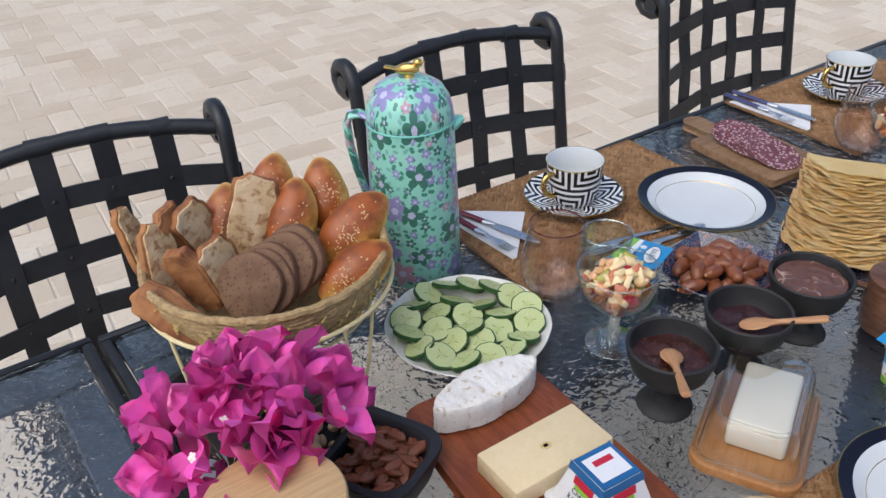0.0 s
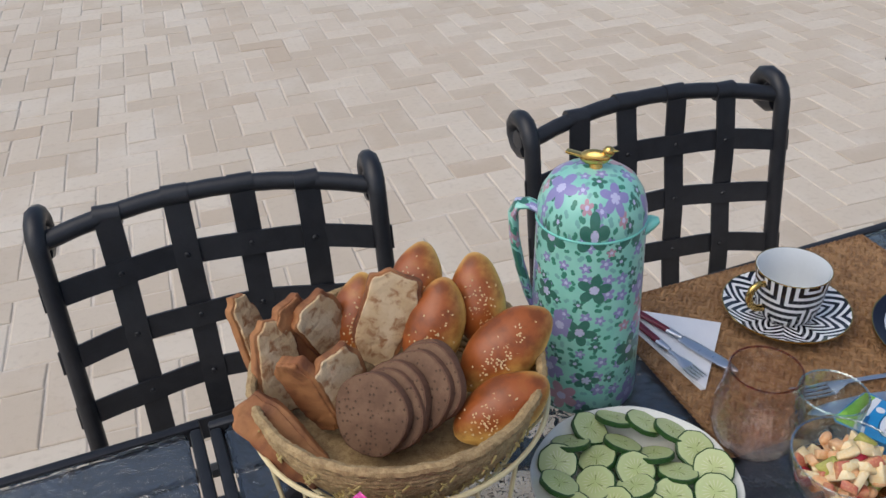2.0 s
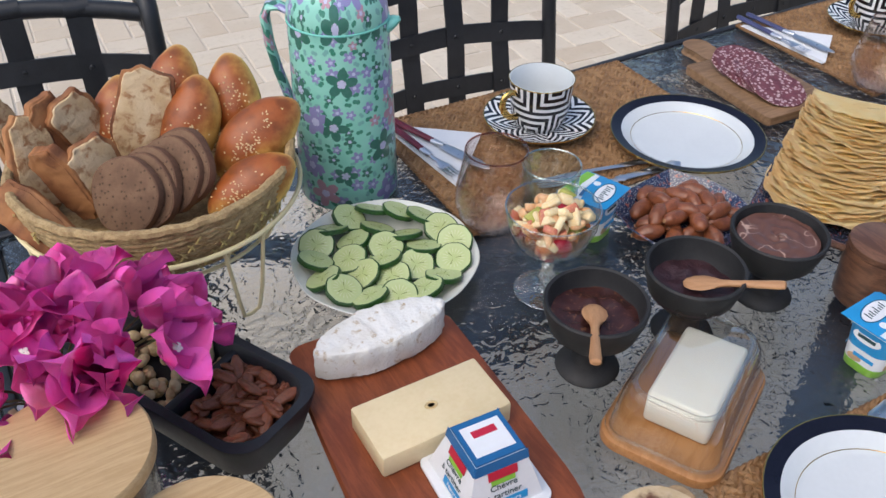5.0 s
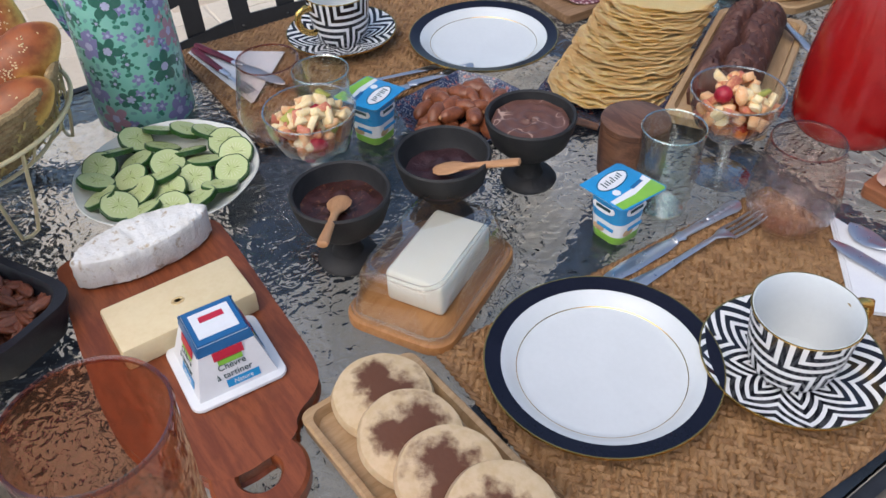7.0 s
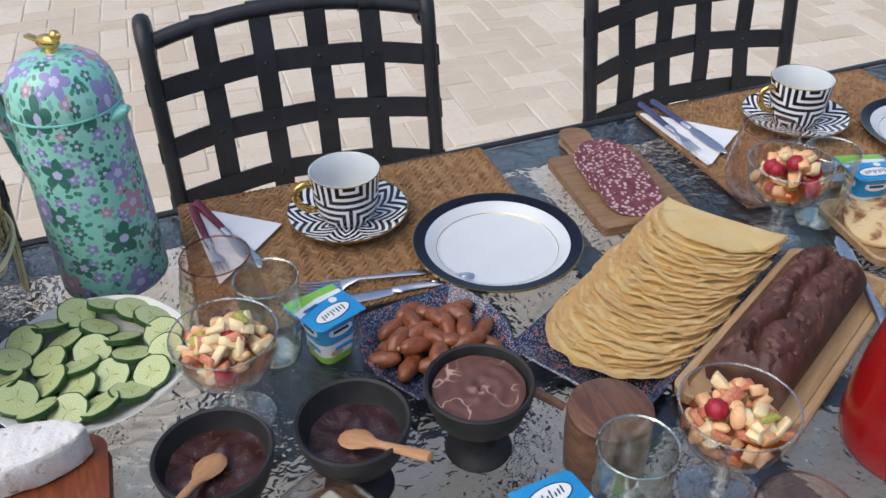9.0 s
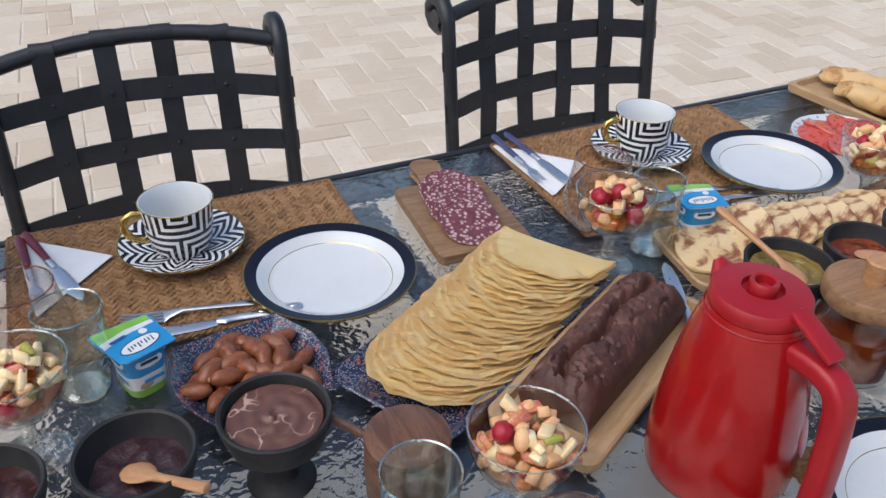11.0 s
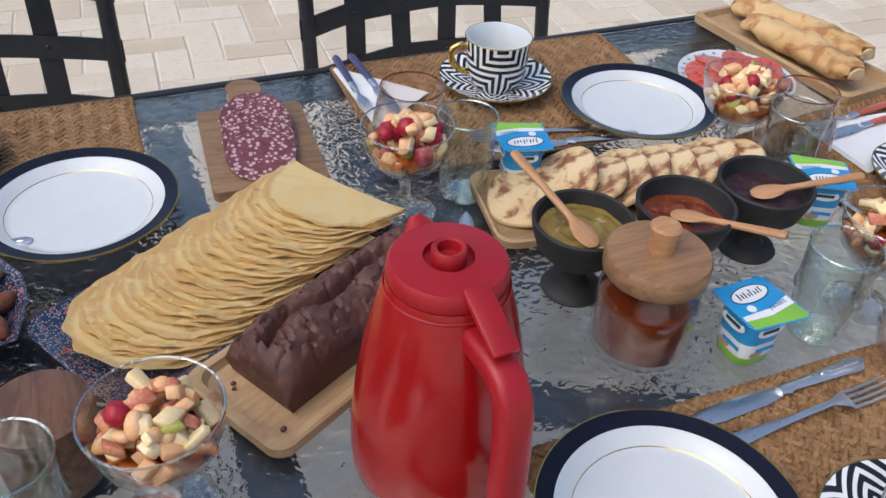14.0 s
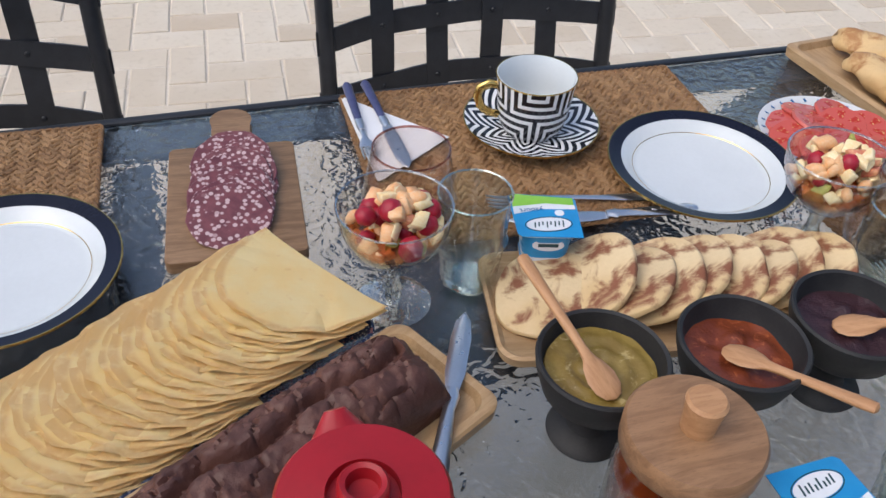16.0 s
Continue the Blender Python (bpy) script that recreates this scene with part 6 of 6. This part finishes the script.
def crepe(k, n):
    f = k / (n - 1)
    x = -0.06 + 0.232 * f + rgc.uniform(-0.0035, 0.0035)
    tilt = -9.5
    cr = thing("crepe", CX @ pose(x, 0.0, 0.0075 + 0.001 * k, rgc.uniform(-0.6, 0.6), -tilt, rgc.uniform(-8, 8)), "thin golden folded crepe", "crepe", "crepes fanned along the platter")
    for lay in range(2):
        bm = bmesh.new()
        W2, D = 0.08 - 0.003 * lay + rgc.uniform(-0.002, 0.002), 0.102 - 0.0042 * lay + rgc.uniform(-0.002, 0.002)
        rows = []
        na, nr = 44, 8
        for i in range(nr + 1):
            r = i / nr
            row = []
            for j in range(na + 1):
                a = math.pi * j / na
                px, py = -D * r * math.sin(a) ** 0.85, W2 * r * math.cos(a)
                ruf = r ** 3 * (0.0014 * math.sin(4 * a + 1.7 * k + lay * 2.1) + 0.0013 * math.sin(11 * a + 2.3 * k + 2 * lay) + 0.0024 * noise.noise(Vector((5 * a, 1.3 * k, lay))) + 0.0016 * r ** 4)
                px *= 1 + 0.06 * r * noise.noise(Vector((4 * a, 2.7 * k, lay + 5)))
                row.append(bm.verts.new((px, py, 0.0015 * lay * (0.4 + 0.6 * r) + ruf + 0.0008 * noise.noise(Vector((px, py, k)) * 30))))
            rows.append(row)
        for p, q in zip(rows, rows[1:]):
            for j in range(na):
                if p is rows[0]:
                    bm.faces.new((p[0], q[j], q[j + 1]))
                else:
                    bm.faces.new((p[j], q[j], q[j + 1], p[j + 1]))
        for v in rows[0][1:]:
            bm.verts.remove(v)
        bmesh.ops.solidify(bm, geom=bm.faces[:], thickness=0.0011)
        part("fold", bm, CREPE, cr)


rgc = random.Random(3)
for k in range(23):
    crepe(k, 23)

# ---- chocolate loaf ----
LB = pose(1.24, 0.494, T, 0, 0, 28)
lb = thing("loaf_board", LB, "pale wooden tray with a raised edge under the loaf", "board")
rr = lambda sx, sy, z, r=0.016: [(x, y, z) for x, y in outline_rect(sx, sy, r)]
part("tray", stack([rr(0.3, 0.112, 0), rr(0.312, 0.124, 0.004), rr(0.314, 0.126, 0.016), rr(0.31, 0.122, 0.018), rr(0.296, 0.108, 0.0175), rr(0.29, 0.102, 0.009)]), PALEWOOD, lb)
CAKE = patchy("chocolate_cake", (0.105, 0.042, 0.03), (0.07, 0.027, 0.02), (0.15, 0.064, 0.045), 60, 0.52, 0.7, 180, 0.55, 1.0)
lf = thing("chocolate_loaf", LB @ pose(0.0, 0.004, 0.0095), "cracked dark chocolate loaf cake", "cake")
bm = bmesh.new()
nx, ny = 96, 40
grid = []
for i in range(nx + 1):
    row = []
    for j in range(ny + 1):
        u, v = -1 + 2 * i / nx, -1 + 2 * j / ny
        eu, ev = (1 - abs(u) ** 7), (1 - abs(v) ** 3.4)
        vd = noise.voronoi(Vector((u * 4.3, v * 1.7, 0.4)) + 0.25 * noise.noise_vector(Vector((u * 9, v * 4, 2))))[0]
        split = 0.0045 * math.exp(-((vd[1] - vd[0]) / 0.07) ** 2)
        x, y = 0.124 * u, 0.042 * v
        crack = abs(y - 0.004 - 0.007 * noise.noise(Vector((x * 22, 3, 1))) - 0.004 * math.sin(x * 60))
        h = 0.06 * max(0, eu * ev) ** 0.3 * (0.86 + 0.14 * (1 - v * v)) - split - 0.014 * math.exp(-(crack / 0.005) ** 2) * (abs(u) < 0.86) + 0.0035 * noise.noise(Vector((x, y, 0)) * 55) + 0.0035 * abs(noise.noise(Vector((x, y, 0)) * 110)) + 0.0014 * noise.noise(Vector((x, y, 0)) * 300)
        row.append(bm.verts.new((x * (0.93 if max(abs(u), abs(v)) > 0.99 else 1), y * (0.9 if max(abs(u), abs(v)) > 0.99 else 1), max(0.0, h) if max(abs(u), abs(v)) < 0.995 else 0.0)))
    grid.append(row)
for i in range(nx):
    for j in range(ny):
        bm.faces.new((grid[i][j], grid[i + 1][j], grid[i + 1][j + 1], grid[i][j + 1]))
part("cake", bm, CAKE, lf)
rg = random.Random(6)
for k in range(3):
    part("crumb", blob(0.0035, 0.0028, 0.002, 2, 0.0008, 200, k), CAKE, lf, m=pose(-0.131 + rg.uniform(-0.004, 0.006), rg.uniform(-0.045, 0.04), 0.001) @ Matrix.Scale(rg.uniform(0.5, 1.1), 4))
ck = thing("cake_knife", frame_of((0.067, 0.146, 0.0), (0, 0, 1), (1.368, 0.53, T + 0.0195)), "silver table knife lying across the loaf board", "knife")
part("blade", flat_profile([(0.0, 0.0055, 0), (0.02, 0.0085, 0), (0.06, 0.009, 0), (0.08, 0.0065, 0), (0.09, 0.001, 0)], 0.0016, 0.0011), STEEL, ck)
part("handle", flat_profile([(-0.09, 0.004, 0), (-0.08, 0.0085, 0), (-0.06, 0.007, 0), (-0.02, 0.005, 0), (-0.006, 0.0075, 0), (0.002, 0.005, 0)], 0.003, 0.003), STEEL, ck)

# ---- salami ----
sb = thing("salami_board", pose(1.229, 0.834, T, 0, 0, -4.5), "small worn wooden board with a rounded handle", "cutting board")
part("board", slab(outline_rect(0.134, 0.19, 0.008), 0, 0.015, 0.002), OLIVEWOOD, sb)
part("handle", slab(soften([(-0.021, 0.088), (-0.017, 0.13), (-0.022, 0.15), (-0.012, 0.166), (0.012, 0.166), (0.022, 0.15), (0.017, 0.13), (0.021, 0.088)][::-1])[::-1], 0.0005, 0.0145, 0.003), OLIVEWOOD, sb)
SALAMI = Nodes("salami")
vv = SALAMI.voronoi(185)
fat = SALAMI.m("MULTIPLY", SALAMI.m("SUBTRACT", 1.0, SALAMI.ramp(vv.outputs["Distance"], 0.34, 0.52)), SALAMI.ramp(SALAMI.xyz(vv.outputs["Color"])[0], 0.3, 0.4))
cc = SALAMI.mix(SALAMI.ramp(SALAMI.noise(80, 4), 0.3, 0.7), (0.17, 0.048, 0.058), (0.11, 0.028, 0.038))
cc = SALAMI.mix(fat, cc, (0.5, 0.36, 0.36))
SALAMI.bump(SALAMI.noise(250, 4), 0.4, 0.001)
SALAMI = SALAMI.done(cc, 0.42)
sm = None
rg = random.Random(12)
for k in range(13):
    m = pose(1.229, 0.834, T, 0, 0, -4.5) @ pose(rg.uniform(-0.005, 0.005), 0.05 - 0.0079 * k, 0.0245 + rg.uniform(0, 0.0012), 14 + rg.uniform(-3, 3), rg.uniform(-6, 6), 0) @ Matrix.Rotation(rg.uniform(0, 6.28), 4, "Z")
    if sm is None:
        sm = thing("salami_slice", m, "thin marbled dry salami slice", "salami slice", "salami slices on the board")
        part("meat", lathe([(0, -0.001), (0.0405, -0.001), (0.0415, 0), (0.0405, 0.001), (0, 0.001)], 28, 0.02), SALAMI, sm)
    else:
        copy_thing(sm, m)

# ---- ham ----
hb = thing("ham_board", pose(1.206, 0.124, T, 0, 0, 4), "reddish wooden board with folded ham", "cutting board")
part("board", slab(outline_rect(0.125, 0.24, 0.008), 0, 0.017, 0.002), wood("ham_board_wood", (0.3, 0.12, 0.055), (0.22, 0.08, 0.035), (14, 2, 14), 0.45), hb)
HAM = plain("cooked_ham", (0.62, 0.48, 0.41), (0.55, 0.4, 0.34), 0.45, 60, 250, 0.25, sss=0.12)
for k in range(9):
    hm = thing("ham_slice", pose(1.206, 0.124, T, 0, 0, 4) @ pose(0.001 * k, 0.082 - 0.0195 * k, 0.0175, 0, 0, 2), "folded slice of pale pink cooked ham", "ham slice", "folded ham slices")
    bm = bmesh.new()
    prof = [(-0.0115, 0.001), (-0.0125, 0.008), (-0.008, 0.0145), (0.001, 0.0165), (0.01, 0.0135), (0.0165, 0.007), (0.019, 0.002)] if k else [(-0.0115, 0.001), (-0.0125, 0.008), (-0.008, 0.0145), (0.006, 0.0165), (0.026, 0.013), (0.042, 0.007), (0.05, 0.002)]
    rows = []
    for i in range(19):
        x = -0.052 + 0.104 * i / 18
        e = math.sqrt(max(0.02, 1 - (x / 0.0525) ** 2)) ** 0.35
        rows.append([bm.verts.new((x + 0.0015 * math.sin(90 * z), 0.82 * y * e + 0.0012 * math.sin(60 * x + k), z * (0.75 + 0.25 * e) + 0.001 * math.sin(70 * x + 2 * k))) for y, z in prof])
    for p, q in zip(rows, rows[1:]):
        for j in range(len(prof) - 1):
            bm.faces.new((p[j], p[j + 1], q[j + 1], q[j]))
    bmesh.ops.solidify(bm, geom=bm.faces[:], thickness=0.0014)
    part("meat", bm, HAM, hm)

# ---- griddle muffins ----
MT = pose(0.548, 0.208, T, 0, 0, 2)
mt_ = thing("muffin_tray", MT, "long pale wooden tray of griddle muffins", "tray")
part("tray", stack([rr(0.112, 0.25, 0, 0.012), rr(0.118, 0.256, 0.004, 0.012), rr(0.12, 0.258, 0.017, 0.012), rr(0.116, 0.254, 0.019, 0.012), rr(0.106, 0.244, 0.0185, 0.012), rr(0.1, 0.238, 0.009, 0.012)]), PALEWOOD, mt_)


def muffin_material():
    n = Nodes("griddle_muffin")
    x, y, z = n.xyz()
    r = n.m("SQRT", n.m("ADD", n.m("MULTIPLY", x, x), n.m("MULTIPLY", y, y)))
    f = n.m("ADD", n.m("MULTIPLY", r, -26.0), n.m("MULTIPLY", n.noise(42, 5), 1.9))
    brown = n.m("MULTIPLY", n.ramp(f, 0.12, 0.55), n.ramp(z, 0.006, 0.011))
    col = n.mix(n.ramp(n.noise(120, 4), 0.3, 0.7), (0.6, 0.46, 0.29), (0.53, 0.39, 0.22))
    col = n.mix(n.m("MULTIPLY", brown, 0.97), col, (0.1, 0.032, 0.015))
    n.bump(n.noise(220, 4), 0.35, 0.001)
    return n.done(col, 0.75)


MUFF = muffin_material()
mf = None
for k, (x, y, z, a) in enumerate(((0.551, 0.303, 0.021, 0), (0.543, 0.246, 0.031, 1), (0.545, 0.194, 0.036, 2), (0.556, 0.145, 0.036, 3))):
    m = pose(x, y, T + z, 16, 3 * (k % 2) - 1, 70 * k)
    m = pose(x, y, T + z) @ Matrix.Rotation(radians(14 if k else 4), 4, "X") @ Matrix.Rotation(radians(70 * k), 4, "Z")
    if mf is None:
        mf = thing("griddle_muffin", m, "round pale muffin browned on the griddle", "muffin", "muffins in the tray")
        part("crust", lathe([(0, -0.009), (0.034, -0.009), (0.042, -0.005), (0.0445, 0.002), (0.042, 0.0085), (0.034, 0.0115), (0, 0.0125)], 48, 0.006), MUFF, mf)
    else:
        copy_thing(mf, m)

# ---- stuffed flatbreads ----
FB = pose(1.603, 0.597, T, 0, 0, -9)
fbd = thing("flatbread_board", FB, "pale wooden tray of griddled flatbreads", "tray")
part("tray", stack([rr(0.335, 0.128, 0, 0.02), rr(0.345, 0.138, 0.004, 0.02), rr(0.348, 0.141, 0.014, 0.02), rr(0.342, 0.135, 0.0155, 0.02), rr(0.33, 0.123, 0.009, 0.02)]), PALEWOOD, fbd)
GRID = patchy("griddled_flatbread", (0.7, 0.54, 0.32), (0.6, 0.42, 0.21), (0.2, 0.055, 0.024), 30, 0.47, 0.62, 240, 0.6, 0.6)
rgf = random.Random(2)
for k in range(9):
    fb = thing("flatbread", FB @ pose(-0.118 + (0.012 + 0.0295 * k if k else 0), 0.002 + 0.006 * math.sin(2 * k), 0.0095 + (0.017 if k else 0.006), rgf.uniform(-6, 6), -30 + rgf.uniform(-6, 6) if k else -8, -16 + 9 * math.sin(3 * k)), "folded flatbread with griddle marks", "flatbread", "flatbreads on the tray")
    L = 0.045 if k else 0.05
    prof = soften([(-L, -0.052), (L, -0.05), (L + 0.004, 0.05), (-L + 0.006, 0.056)][::-1], 3)[::-1]
    bm = slab(prof, 0, 0.0085, 0.003)
    bmesh.ops.triangulate(bm, faces=[f for f in bm.faces if len(f.verts) > 4])
    bm.normal_update()
    rough_up(bm, 0.0015, 70, 3.0 * k)
    part("dough", bm, GRID, fb)

# ---- tomatoes ----
tp = thing("tomato_plate", pose(1.928, 0.802, T), "white china plate with a dark dotted rim under tomato slices", "plate")
part("plate_body", lathe([(0, 0.004), (0.055, 0.004), (0.066, 0.007), (0.085, 0.015), (0.0852, 0.0135), (0.066, 0.003), (0.055, 0), (0, 0)], 56), CHINA, tp)
for k in range(28):
    a = 2 * math.pi * k / 28
    part("rim_mark", box(0.005, 0.003, 0.0006, 0, 1, 0), PACKBLUE, tp, smooth=False, m=Matrix.Rotation(a, 4, "Z") @ pose(0.078, 0, 0.0124, 0, -22, 30))
TOM = Nodes("tomato_flesh")
x, y, z = TOM.xyz()
th = TOM.m("ARCTAN2", y, x)
r = TOM.m("SQRT", TOM.m("ADD", TOM.m("MULTIPLY", x, x), TOM.m("MULTIPLY", y, y)))
loc = TOM.m("MULTIPLY", TOM.ramp(TOM.m("SINE", TOM.m("MULTIPLY", th, 6.0)), -0.2, 0.5), TOM.m("MULTIPLY", TOM.ramp(r, 0.007, 0.011), TOM.m("SUBTRACT", 1.0, TOM.ramp(r, 0.021, 0.025))))
cc = TOM.mix(loc, (0.5, 0.09, 0.07), (0.42, 0.035, 0.022))
cc = TOM.mix(TOM.m("MULTIPLY", loc, TOM.ramp(TOM.noise(300, 2), 0.55, 0.65)), cc, (0.6, 0.35, 0.14))
TOM.bump(TOM.noise(150, 3), 0.3, 0.0008)
TOM = TOM.done(cc, 0.2, sss=0.1)
ts = None
for k in range(12):
    a = 2.4 * k
    rad = 0.05 if k < 8 else 0.022
    a = 2 * math.pi * k / 8 if k < 8 else 2 * math.pi * k / 4 + 0.4
    m = pose(1.928, 0.802, T) @ Matrix.Rotation(a, 4, "Z") @ pose(rad, 0, 0.0135 if k < 8 else 0.017, 12, -8, 40 * k)
    if ts is None:
        ts = thing("tomato_slice", m, "juicy red tomato slice", "tomato slice", "tomato slices on the plate")
        part("flesh", lathe([(0, -0.0028), (0.0285, -0.0028), (0.03, 0), (0.0285, 0.003), (0, 0.003)], 32, 0.015), TOM, ts)
    else:
        copy_thing(ts, m)

# ---- baguettes ----
BB = pose(2.079, 0.857, T, 0, 0, -84)
bb = thing("bread_board", BB, "long pale wooden tray of baguette halves", "tray")
part("tray", stack([rr(0.31, 0.112, 0, 0.012), rr(0.32, 0.122, 0.004, 0.012), rr(0.322, 0.124, 0.017, 0.012), rr(0.316, 0.118, 0.019, 0.012), rr(0.302, 0.104, 0.0185, 0.012), rr(0.296, 0.098, 0.009, 0.012)]), PALEWOOD, bb)
BAG = patchy("baguette_crust", (0.66, 0.45, 0.22), (0.55, 0.33, 0.13), (0.36, 0.16, 0.055), 28, 0.5, 0.66, 220, 0.6, 0.6)
for k, (x, y, L, a) in enumerate(((-0.02, 0.027, 0.125, 3), (0.03, -0.024, 0.115, -6))):
    bg = thing("baguette", BB @ pose(x, y, 0.034, 0, -3, a), "crusty torn baguette half", "baguette", "baguettes on the tray")
    rings = []
    for i in range(26):
        t = -1 + 2 * i / 25
        w = 0.029 * (1 - 0.12 * abs(t) ** 3) * (0.82 if i in (0, 25) else 1) * (1 + 0.05 * math.sin(11 * t + k)) * (0.55 + 0.45 * min(1, (1 + t) * 6))
        rings.append([(L * t + 0.004 * math.sin(5 * q), w * math.cos(2 * math.pi * q / 20), 0.66 * w * math.sin(2 * math.pi * q / 20) + (0.004 * math.exp(-((math.sin(2 * math.pi * q / 20 + 1.2 * t * 3) - 1) / 0.2) ** 2))) for q in range(20)])
    bm = stack(rings)
    bm.normal_update()
    rough_up(bm, 0.006, 38, 5 * k)
    part("crust", bm, BAG, bg)
    bm = stack([[(L + 0.001, 0.8 * y2, 0.8 * z2) for _, y2, z2 in rings[-1]], [(L + 0.0035, 0.68 * y2, 0.68 * z2) for _, y2, z2 in rings[-1]]])
    part("torn_end", bm, CRUMB, bg, "pale torn crumb")

# ---- bricks near the table ----
for k, (x, y, up) in enumerate(near_bricks):
    piece("brick", BRICKS[k % 4], None, pavement, m=pose(x, y, 0.0007 * ((k * 7) % 5 - 2), 0.3 * ((k * 5) % 3 - 1), 0, -4 + (90 if up else 0) + 180 * (k % 2)))
